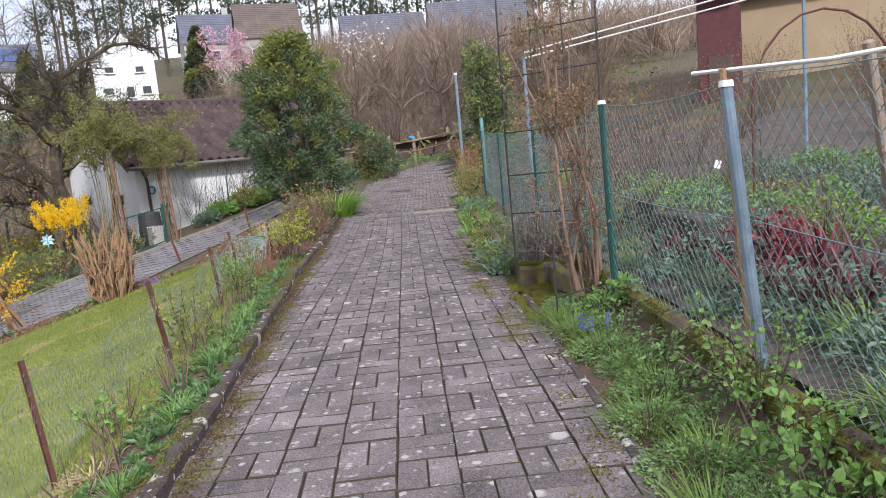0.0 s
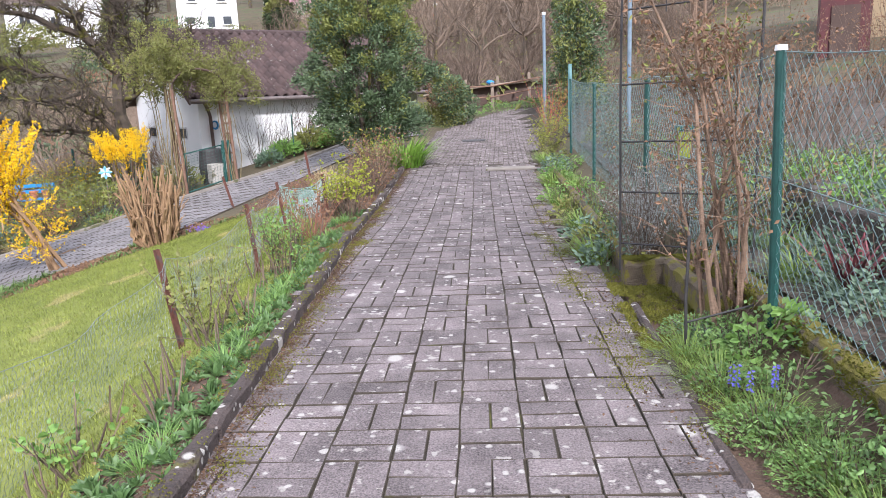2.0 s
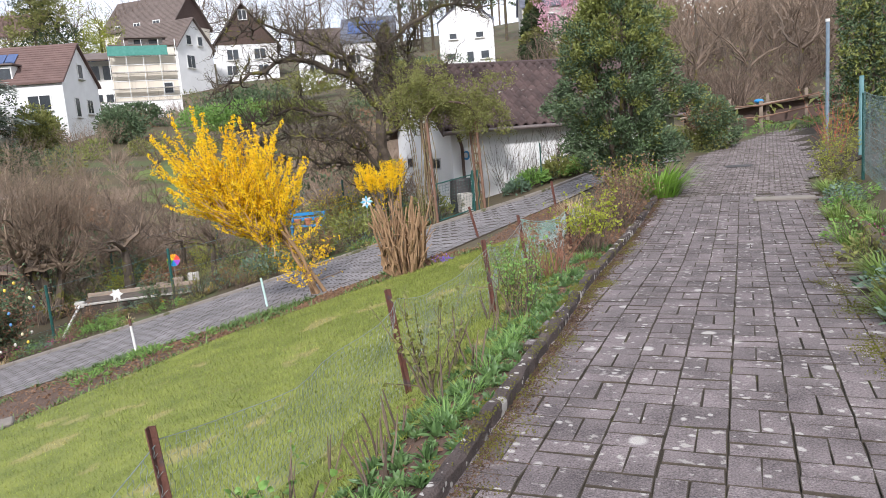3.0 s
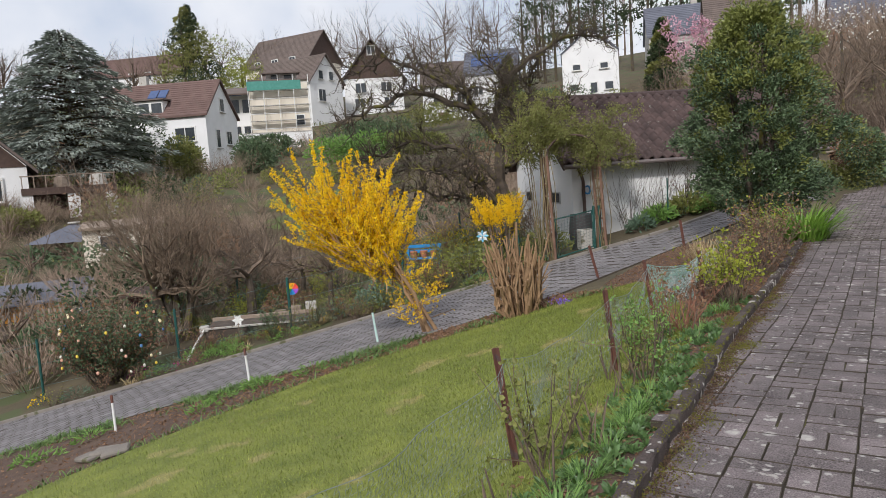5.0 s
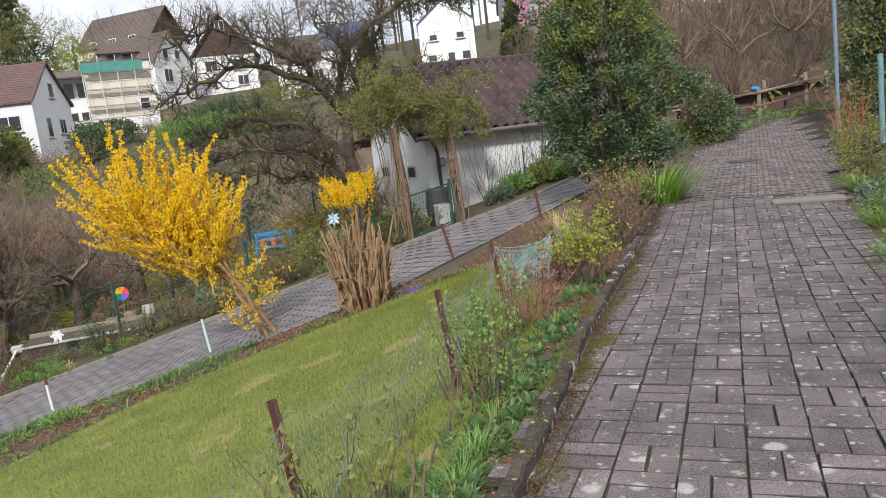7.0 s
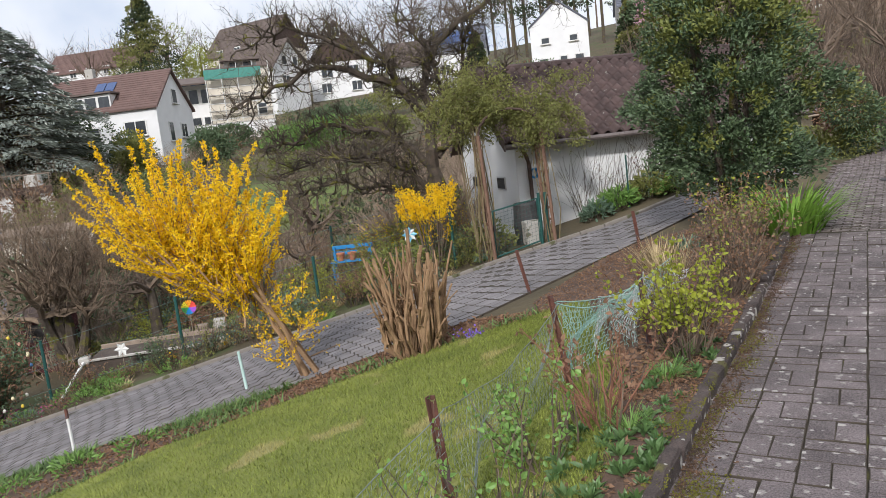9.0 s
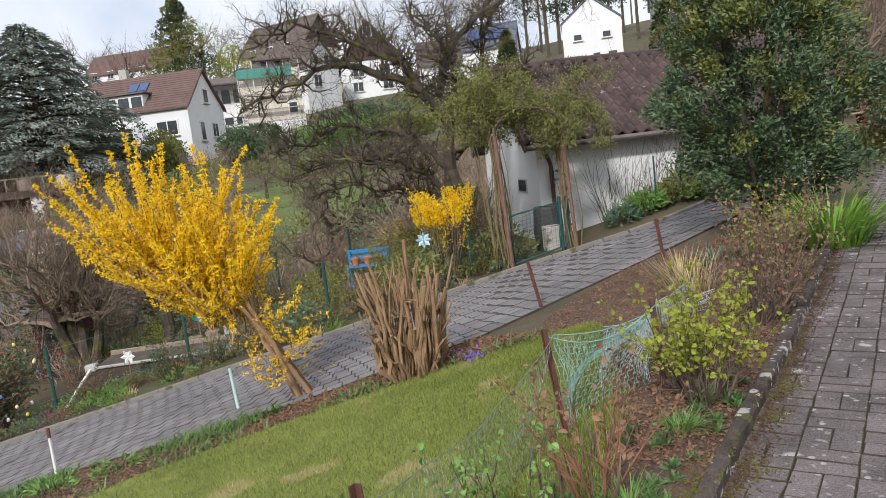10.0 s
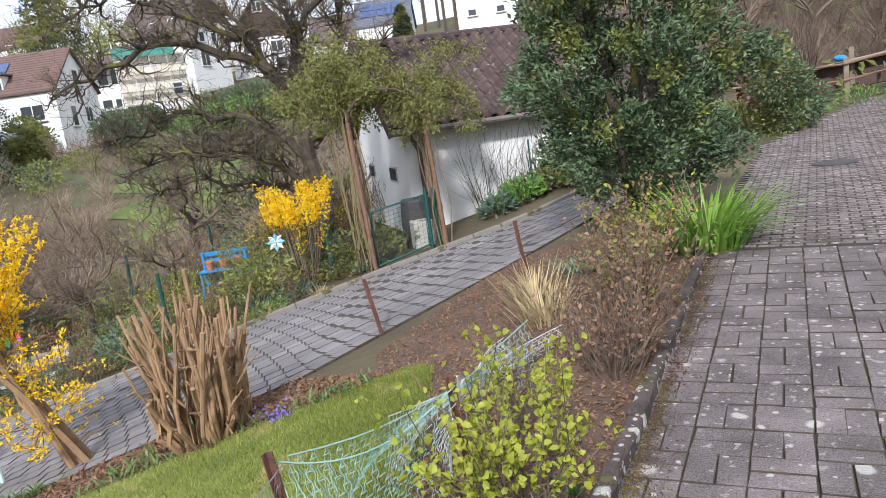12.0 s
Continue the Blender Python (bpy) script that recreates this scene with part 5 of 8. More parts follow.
for u, h in ((1.5, 2.1), (2.0, 2.0), (2.6, 1.8), (3.2, 1.9), (3.9, 1.6), (4.6, 1.7)):
    q = GA @ Vector((u, -0.4, 0))
    woody("bare_climber", q.x, q.y, 0.6, h, 14, BARK, OLIVE, "thin bare climbing stems against the white wall", "climber", (0.04, 0.025), 0, 1, "climbers on the garage")
q = GA @ Vector((3.4, -0.7, 0))
woody("brown_shrub", q.x, q.y, 0.5, 1.1, 30, TWIG, mat("purple brown leaf", (0.10, 0.05, 0.05), (0.22, 0.13, 0.13), 5, island=0.2), "small purple brown shrub before the white wall", "shrub", (0.04, 0.03), 3, 1, from_z=0.6)
for u in (2.3, 5.2):
    q = GA @ Vector((u, -1.25, 0))
    e = plant("fence_post", q.x, q.y, "thin green fence post before the garage", "post", "posts along the lane")
    part("shaft", tube(bmesh.new(), [(0, 0, -0.1), (0, 0, 1.25)], 0.02, 8), GREENPOST, e)

# ---- arch, gate and lane fence ----
AX, AN = Vector((0.743, 0.669, 0)), Vector((-0.669, 0.743, 0))
arch = empty("rose_arch", Matrix(), "brown wooden lattice arch over the garden gate", "arch")
PL, PR = Vector((-8.43, 19.98, 0)), Vector((-7.42, 20.92, 0))
ztop = 1.95
for side, base in (("l", PL), ("r", PR)):
    panel = new("side_panel")
    panel.parent = arch
    lean = -0.1 * AX
    for k, o in enumerate((0.0, 0.52)):
        a = base + AN * o
        a.z = ground_z(a.x, a.y) - 0.05
        b = a + lean
        b.z = ztop
        m = Matrix.Translation((a + b) / 2) @ (b - a).to_track_quat("Z", "Y").to_matrix().to_4x4() @ pose(0, 0, 0, 0, 0, 42)
        part("upright", box(bmesh.new(), 0, 0, 0, 0.06, 0.055, (b - a).length, m, 0.006), TRELLIS, panel)
    z0 = ground_z(base.x, base.y) + 0.1
    for k in range(9):
        z = z0 + (ztop - z0) * (k + 0.5) / 9
        t = (z - z0) / (ztop - z0)
        q = base + lean * t
        part("rung", box(bmesh.new(), 0, 0, 0, 0.025, 0.52, 0.045, Matrix.Translation((q.x + AN.x * 0.26, q.y + AN.y * 0.26, z)) @ pose(0, 0, 0, 0, 0, 42)), TRELLIS, panel)
    q0, q1 = base + AN * 0.26, base + AN * 0.26 + lean
    part("middle_lath", tube(bmesh.new(), [(q0.x, q0.y, z0), (q1.x, q1.y, ztop)], 0.018, 4), TRELLIS, panel)
for o in (0.0, 0.52):
    pts = []
    for k in range(9):
        w = math.pi * k / 8
        c = (PL + PR) / 2 + AN * o - AX * 0.1
        q = c - AX * (math.cos(w) * 0.69)
        pts.append((q.x, q.y, ztop + math.sin(w) * 0.5))
    part("hoop", tube(bmesh.new(), pts, 0.03, 6), BROWNBOARD, arch)
for k in range(1, 8):
    w = math.pi * k / 8
    q = (PL + PR) / 2 - AX * 0.1 - AX * (math.cos(w) * 0.69)
    e = q + AN * 0.52
    part("batten", tube(bmesh.new(), [(q.x, q.y, ztop + math.sin(w) * 0.5), (e.x, e.y, ztop + math.sin(w) * 0.5)], 0.014, 4), TRELLIS, arch)

arose = empty("rambling_rose", Matrix.Translation(PL + Vector((-0.2, 0.3, ground_z(PL.x, PL.y)))), "rambling rose with fresh olive leaves over the arch", "climbing rose")
cane, lv, along, tips = Mesh(), Mesh(), [], []
for i in range(11):
    s = AX * rng.uniform(-0.35, 0.15) + AN * rng.uniform(-0.1, 0.6)
    t = s + AX * rng.uniform(-0.4, 0.3)
    h = rng.uniform(2.2, 3.2)
    cane.rod([s, s.lerp(t, 0.4) + Vector((0, 0, h * 0.4)) + ball_dir() * 0.08, s.lerp(t, 0.7) + Vector((0, 0, h * 0.75)) + ball_dir() * 0.08, t + Vector((0, 0, h))], [0.016, 0.013, 0.011, 0.007], 5)
for i in range(62):
    p = AX * rng.uniform(-0.85, 0.8) + AN * rng.uniform(-0.2, 0.7) + Vector((0, 0, rng.uniform(3.0, 3.85)))
    grow(cane, tips, p, ball_dir(0.2), 0.5, 0.006, 1, 0.4, 0.0, 2, 3, along=along)
for i in range(26):
    p = AX * rng.uniform(1.2, 2.2) + AN * rng.uniform(-0.2, 0.5) + Vector((0, 0, rng.uniform(2.4, 3.7)))
    grow(cane, tips, p, ball_dir(0.2), 0.45, 0.006, 1, 0.4, 0.0, 2, 3, along=along)
base_z = ground_z(PL.x, PL.y)
for i in range(46):
    w = rng.uniform(0.0, math.pi)
    q = (PL + PR) / 2 - AX * 0.1 - AX * (math.cos(w) * 0.72) + AN * rng.uniform(-0.05, 0.57) - PL - Vector((-0.2, 0.3, 0))
    grow(cane, tips, q + Vector((0, 0, ztop + math.sin(w) * 0.52 - base_z + 0.02)), ball_dir(0.1), 0.4, 0.006, 1, 0.4, 0.0, 2, 3, along=along)
for side, base in ((0, PL), (1, PR)):
    for i in range(7):
        q = base + AN * rng.uniform(0, 0.5) + AX * rng.uniform(-0.12, 0.12) - PL - Vector((-0.2, 0.3, 0))
        h = ztop - base_z
        cane.rod([q + Vector((0, 0, 0)), q + ball_dir() * 0.12 + Vector((0, 0, h * 0.35)), q + ball_dir() * 0.12 + Vector((0, 0, h * 0.7)), q - AX * 0.1 + Vector((0, 0, h + 0.2))], [0.014, 0.012, 0.01, 0.008], 5)
for p, d in along:
    for k in range(8):
        lv.leaf(p + ball_dir() * 0.12, ball_dir(), rng.uniform(0.055, 0.095), rng.uniform(0.026, 0.042))
cane.make("canes", mat("greenish canes", (0.13, 0.10, 0.05), (0.27, 0.22, 0.12), 7), arose)
lv.make("leaves", OLIVE, arose)

gate = empty("garden_gate", Matrix(), "green steel garden gate with wire mesh", "gate")
G0 = PL + AX * 0.06 + AN * 0.12
G1 = PR - AX * 0.28 + AN * 0.22
g0z, g1z = ground_z(G0.x, G0.y) + 0.1, ground_z(G1.x, G1.y) + 0.1
zt0, zt1 = 0.32, 0.47
fr = Mesh()
fr.rod([(G0.x, G0.y, g0z), (G0.x, G0.y, zt0), (G1.x, G1.y, zt1), (G1.x, G1.y, g1z), (G0.x, G0.y, g0z)], 0.024, 6)
fr.make("frame", GREENPOST, gate)
ms = Mesh()
for k in range(1, 12):
    q = G0.lerp(G1, k / 12)
    ms.rod([(q.x, q.y, g0z + (g1z - g0z) * k / 12), (q.x, q.y, zt0 + (zt1 - zt0) * k / 12)], 0.0028, 3)
for k in range(1, 12):
    t = k / 12
    ms.rod([(G0.x, G0.y, g0z + (zt0 - g0z) * t), (G1.x, G1.y, g1z + (zt1 - g1z) * t)], 0.0028, 3)
ms.make("mesh", GREENPOST, gate)
part("latch", box(bmesh.new(), G0.x, G0.y - 0.03, -0.05, 0.09, 0.06, 0.14, None, 0.01), BLACKIRON, gate)
for off in (0.05, 0.2):
    q = G1 + AX * off
    part("hinge_post", tube(bmesh.new(), [(q.x, q.y, g1z - 0.2), (q.x, q.y, zt1 + 0.12)], 0.035, 8), GREENPOST, gate)
barrel = plant("water_barrel", -8.45, 21.75, "dark grey plastic water barrel behind the gate", "barrel")
part("body", tube(bmesh.new(), [(0, 0, -0.05), (0, 0, 0.4), (0, 0, 0.86)], [0.3, 0.34, 0.3], 16), BLACKIRON, barrel)
part("lid", tube(bmesh.new(), [(0, 0, 0.86), (0, 0, 0.92)], [0.31, 0.29], 16), BLACKIRON, barrel)
trough = plant("concrete_planter", -8.15, 21.35, "weathered concrete planter behind the gate", "planter")
part("body", box(bmesh.new(), 0, 0, 0.25, 0.4, 0.4, 0.55, pose(0, 0, 0, 0, 0, 42), 0.02), CONCRETE, trough)

# kerb strip on the lane's far edge
strip = empty("lane_kerb", Matrix(), "pale concrete kerb on the far edge of the lane", "kerb", kind="structure")
t = 0.3
while t < 5.7:
    a, b = Vector((*road_far(t), 0)), Vector((*road_far(t + 0.19), 0))
    a.z, b.z = ground_z(a.x, a.y), ground_z(b.x, b.y)
    d = b - a
    m = Matrix.Translation((a + b) / 2 + Vector((0, 0, 0.015))) @ d.to_track_quat("X", "Z").to_matrix().to_4x4()
    part("kerb_stone", box(bmesh.new(), 0, 0, 0, d.length - 0.012, 0.1, 0.16, m, 0.01), LANEKERB, strip)
    t += 0.19
posts = []
lane_fence = empty("lane_fence", Matrix(), "green steel posts with thin wires along the lane", "fence")
for (x, y, h) in ((-24.5, 8.3, 1.5), (-20.1, 12.6, 1.7), (-16.9, 14.6, 1.5), (-14.4, 16.3, 1.5), (-12.1, 18.3, 1.35), (-9.65, 20.3, 1.3)):
    z = ground_z(x, y)
    part("post", tube(bmesh.new(), [(x, y, z - 0.1), (x - 0.02, y, z + h)], 0.036, 8), GREENPOST, lane_fence)
    posts.append((x, y, z, h))
for (x0, y0, z0, h0), (x1, y1, z1, h1) in zip(posts, posts[1:]):
    for f in (0.25, 0.6, 0.95):
        m = Mesh()
        m.rod([(x0 + (x1 - x0) * k / 4, y0 + (y1 - y0) * k / 4, z0 + (z1 - z0) * k / 4 + (h0 + (h1 - h0) * k / 4) * f - 0.03 * (k in (1, 2, 3))) for k in range(5)], 0.005, 3)
        m.make("wire", GREENWIRE, lane_fence)


# ---- bare trees and shrubs beyond the lane ----
def bare_tree(name, x, y, trunk_h, r0, limb, limbs, depth, label, spread=0.8, up=0.1, trunk_m=None, kids=3, wander=0.4, lean=(0, 0), stems=1, category="tree", twig_m=None, shrink=0.62):
    e = plant(name, x, y, label, category)
    tr, tw, tips = Mesh(), Mesh(), []
    for s in range(stems):
        a0 = rng.uniform(0, 6.28)
        o = Vector((math.cos(a0), math.sin(a0), 0)) * (0.0 if stems == 1 else 0.3 * rng.random())
        tilt = Vector((math.cos(a0), math.sin(a0), 0)) * (0 if stems == 1 else rng.uniform(0.05, 0.35))
        h = trunk_h * rng.uniform(0.8, 1.1)
        top = o + tilt * h + Vector((lean[0] * h, lean[1] * h, h))
        rr = r0 if stems == 1 else r0 * rng.uniform(0.5, 1)
        tr.rod([o - Vector((0, 0, 0.2)), o.lerp(top, 0.35) + ball_dir() * 0.05, o.lerp(top, 0.7) + ball_dir() * 0.06, top], [rr * 1.25, rr, rr * 0.85, rr * 0.7], 8)
        for k in range(limbs):
            w = 6.28 * (k + rng.random() * 0.6) / limbs
            d = Vector((math.cos(w) * spread, math.sin(w) * spread, rng.uniform(0.35, 1.0)))
            grow(tw, tips, o.lerp(top, rng.uniform(0.75, 1.0)), d, limb * rng.uniform(0.7, 1.2), rr * 0.5, depth, wander, up, kids, 5, 0.9, shrink)
    tr.make("trunk", trunk_m or BARK, e)
    tw.make("crown", twig_m or TWIG, e)
    return e


apple = plant("apple_tree", -10.9, 21.92, "old bare apple tree with mossy crooked limbs", "apple tree")
tr, tw, tips = Mesh(), Mesh(), []


def limb(points, r0, r1, sub=True):
    pts = []
    for (u, w, k) in points:
        pts.append(plane9(u, w, k))
    fine = []
    for a, b in zip(pts, pts[1:]):
        for s in range(3):
            fine.append(a.lerp(b, s / 3) + ball_dir() * (0.085 if fine else 0))
    fine.append(pts[-1])
    rad = [0.95 * (r0 + (r1 - r0) * i / (len(fine) - 1)) for i in range(len(fine))]
    tr.rod(fine, rad, 8)
    if sub:
        for i in range(2, len(fine)):
            for q in range(7):
                if rng.random() < 0.85:
                    d = (fine[i] - fine[i - 1]).normalized() + ball_dir() * 1.3 + Vector((0, 0, 0.25))
                    grow(tw, tips, fine[i], d, rng.uniform(0.35, 0.8), rng.uniform(0.014, 0.034), 2, 0.75, 0.1, 3, 4, 1.1, 0.68)


limb([(0, -0.3, 0), (0.02, 1.2, 0), (-0.05, 2.4, 0), (0, 3.6, 0)], 0.24, 0.15, False)
limb([(-0.25, -0.3, -0.2), (-0.3, 0.8, -0.2), (-0.2, 1.7, -0.1), (-0.1, 2.3, 0)], 0.14, 0.09, False)
limb([(0, 3.5, 0), (-0.55, 4.25, -0.2), (-1.5, 4.75, -0.4), (-2.6, 5.0, -0.6), (-3.6, 4.7, -0.7), (-4.6, 4.3, -0.8)], 0.13, 0.03)
limb([(0, 3.5, 0), (-0.1, 4.6, 0.2), (0.4, 5.4, 0.1), (1.2, 6.0, -0.2), (2.3, 6.4, -0.3), (3.0, 6.3, -0.2)], 0.12, 0.03)
limb([(0.0, 2.2, 0), (-0.8, 3.1, 0.3), (-1.6, 3.5, 0.5), (-2.6, 3.7, 0.5), (-3.5, 3.4, 0.3), (-4.2, 3.3, 0.1)], 0.10, 0.025)
limb([(-0.1, 1.6, -0.1), (-0.7, 2.4, -0.5), (-1.5, 2.75, -0.8), (-2.3, 2.8, -1.0)], 0.08, 0.02)
limb([(0.05, 2.6, 0), (0.5, 3.3, 0.4), (0.85, 4.1, 0.5), (0.95, 5.2, 0.5), (1.3, 5.9, 0.4)], 0.10, 0.03)
limb([(0, 3.4, 0), (0.3, 4.0, -0.6), (0.2, 5.0, -1.1), (-0.6, 5.7, -1.3)], 0.09, 0.02)
limb([(-0.1, 3.6, 0), (-0.7, 4.6, 0.5), (-1.2, 5.6, 0.7), (-2.2, 6.0, 0.8)], 0.09, 0.02)
limb([(-0.2, 1.5, -0.2), (-0.9, 1.9, 0.3), (-1.8, 2.0, 0.5), (-2.7, 2.3, 0.6), (-3.5, 2.1, 0.7)], 0.07, 0.02)
limb([(-0.55, 4.25, -0.2), (-1.0, 5.0, -0.5), (-2.0, 5.5, -0.9), (-3.1, 5.9, -1.0), (-4.0, 5.6, -1.0)], 0.08, 0.02)
limb([(-0.8, 3.1, 0.3), (-1.7, 2.9, 1.0), (-2.8, 3.0, 1.4), (-4.2, 2.6, 1.5)], 0.06, 0.02)
limb([(0.1, 2.8, 0), (0.7, 3.1, -0.6), (1.3, 3.6, -0.9), (1.7, 4.4, -1.0)], 0.06, 0.02)
tr.make("trunk", BARK, apple)
tw.make("crown", BARK, apple)

HAZEL = mat("hazel twigs", (0.10, 0.072, 0.052), (0.30, 0.225, 0.16), 5, 0.9, 0.2, 40, island=0.45)
bare_tree("hazel_tree", -20.6, 17.4, 2.0, 0.2, 1.7, 4, 4, "broad bare many stemmed tree in the lower garden", 0.8, 0.16, stems=7, kids=3, wander=0.45, shrink=0.68, twig_m=HAZEL)
bare_tree("fruit_tree", -18.6, 18.6, 1.7, 0.16, 1.2, 5, 4, "bare knobbly fruit tree behind the raised bed", 1.0, 0.02, kids=3, wander=0.6, shrink=0.64)
bare_tree("fruit_tree", -19.1, 25.8, 2.3, 0.17, 1.5, 6, 4, "small bare pruned fruit tree on the grass", 1.0, 0.06, kids=3, wander=0.5)
bare_tree("fruit_tree", -24.5, 13.8, 1.5, 0.14, 1.2, 4, 2, "low pruned fruit tree with bare knobbly limbs", 1.0, 0.1)
bare_tree("fruit_tree", -27.0, 14.5, 1.6, 0.14, 1.2, 4, 2, "low pruned fruit tree by the orange shed", 1.0, 0.1)
bare_tree("plum_tree", -23.6, 25.5, 1.4, 0.12, 1.5, 5, 3, "bare spreading plum tree", 0.9, 0.08)
for k in range(16):
    az, r = rng.uniform(33, 60), rng.uniform(19, 36)
    x, y = -1.1 - math.sin(math.radians(az)) * r, 7 + math.cos(math.radians(az)) * r
    q = -0.668 * (x + 10.6) + 0.746 * (y - 17.6)
    if q < 3.0 or (abs(x + 13.2) < 2.2 and abs(y - 20.8) < 2.2) or (GA.inverted() @ Vector((x, y, 0))).x > -1.0:
        continue
    bare_tree("garden_tree", x, y, rng.uniform(0.9, 1.6), 0.09, rng.uniform(0.9, 1.3), 4, 3, "small bare twiggy tree in the lower garden", 0.9, 0.1, wander=0.5, kids=4, shrink=0.68)
for k in range(80):
    az, r = rng.uniform(30, 62), rng.uniform(14.5, 32)
    x, y = -1.1 - math.sin(math.radians(az)) * r, 7 + math.cos(math.radians(az)) * r
    q = -0.668 * (x + 10.6) + 0.746 * (y - 17.6)
    if q < 1.2 or math.hypot(x + 16.0, y - 16.4) < 2.6 or (abs(x + 13.2) < 2.2 and abs(y - 20.8) < 2.2) or (GA.inverted() @ Vector((x, y, 0))).x > -1.0:
        continue
    clump("rounded_bush", x, y, rng.uniform(0.5, 1.0), rng.uniform(0.6, 1.3), 420, rng.choice((OLIVE, HOLLY, HOLLYTOP, BLUEGREEN, OLIVE, DRY)), "rounded garden bush in the lower garden", "bush", (0.12, 0.06), 0.7, "rounded bushes in the lower garden")
for k in range(34):
    x, y = -13.5 - rng.uniform(0, 14), 19 + rng.uniform(0, 12)
    if 41 > math.degrees(math.atan2(-x - 1.1, y - 7)) > 31 or (abs(x + 15) < 2 and abs(y - 22) < 2):
        continue
    woody("garden_shrub", x, y, 0.8, rng.uniform(0.8, 1.6), 22, TWIG, rng.choice((OLIVE, DRY, HOLLY)), "twiggy brown and green garden shrub", "shrub", (0.06, 0.035), rng.choice((0, 1, 2)), 1, "shrubs in the lower garden")
eggs_m = [mat("egg " + n, c, tuple(min(1, v * 1.15) for v in c), 9, 0.35, 0.0) for n, c in (("yellow", (0.8, 0.6, 0.08)), ("white", (0.75, 0.72, 0.65)), ("peach", (0.75, 0.42, 0.3)), ("blue", (0.12, 0.3, 0.6)), ("cream", (0.8, 0.7, 0.45)))]
eggbush = woody("egg_bush", -18.4, 13.6, 1.5, 2.25, 170, BARK, HOLLY, "round twiggy bush hung with coloured eggs", "shrub", (0.09, 0.05), 4, 1, leaf2=DRY)
egg_v = bmesh.new()
bmesh.ops.create_uvsphere(egg_v, u_segments=8, v_segments=6, radius=0.036)
for v in egg_v.verts:
    v.co.z *= 1.35 if v.co.z > 0 else 1.1
egg_me = []
for mm in eggs_m:
    me = bpy.data.meshes.new("egg")
    egg_v.to_mesh(me)
    me.materials.append(mm)
    me.shade_smooth()
    egg_me.append(me)
egg_v.free()
for k in range(38):
    a = rng.uniform(-3.0, 1.2)
    z = rng.uniform(0.4, 2.05)
    rr = 1.3 * math.sqrt(max(0.1, 1 - ((z - 1.1) / 1.25) ** 2))
    ob = new("egg", egg_me[k % 5])
    ob.parent = eggbush
    ob.location = (math.cos(a) * rr + 0.1, math.sin(a) * rr, z)

# low growth along the lane's far side
for k in range(46):
    t = rng.uniform(0.35, 4.0)
    x, y = road_far(t)
    o = rng.uniform(0.25, 1.5)
    x, y = x - 0.668 * o, y + 0.746 * o
    kind = rng.random()
    if kind < 0.4:
        clump("border_plant", x, y, 0.35, 0.3, 130, rng.choice((LEAF, BLUEGREEN, OLIVE)), "low green border plant beyond the lane", "plant", (0.08, 0.03), 0.7, "border plants along the lane")
    elif kind < 0.75:
        woody("border_shrub", x, y, 0.4, rng.uniform(0.5, 0.95), 12, TWIG, rng.choice((OLIVE, DRY)), "thin twiggy border shrub beyond the lane", "shrub", (0.05, 0.03), 1, 1, "border shrubs along the lane")
    else:
        tuft("border_grass", x, y, 0.3, 0.35, 60, rng.choice((GRASS, STRAW)), "grassy tuft beyond the lane", "grass tuft", 0.016, "border grasses along the lane")
for (x, y) in ((-15.2, 16.4), (-13.8, 17.2), (-19.6, 12.2), (-16.0, 17.0)):
    clump("daffodils", x, y, 0.22, 0.32, 44, YELLOW, "small group of yellow daffodils", "flower", (0.06, 0.05), 0.5, "daffodils along the lane", GRASS)
for (x, y) in ((-17.8, 14.0), (-16.3, 14.3)):
    clump("pink_heather", x, y, 0.35, 0.25, 80, MAGENTA, "cushion of pink flowers by the lane", "flower", (0.04, 0.03))
for (x, y, h) in ((-12.9, 18.7, 1.1), (-13.3, 19.6, 1.3), (-11.2, 19.9, 0.9), (-12.2, 20.9, 1.2)):
    woody("garden_shrub", x, y, 0.6, h, 24, TWIG, OLIVE, "rounded olive green shrub behind the lane fence", "shrub", (0.06, 0.035), 3, 1, "shrubs behind the lane fence", LIME)
for (x, y) in ((-13.2, 23.6), (-12.2, 23.9), (-14.6, 25.0), (-16.0, 25.6)):
    woody("yellow_hedge", x, y, 0.8, 1.3, 30, TWIG, YELLOW, "hedge with small yellow flowers", "hedge", (0.045, 0.03), 3, 1, "yellow flowering hedge", LIME)

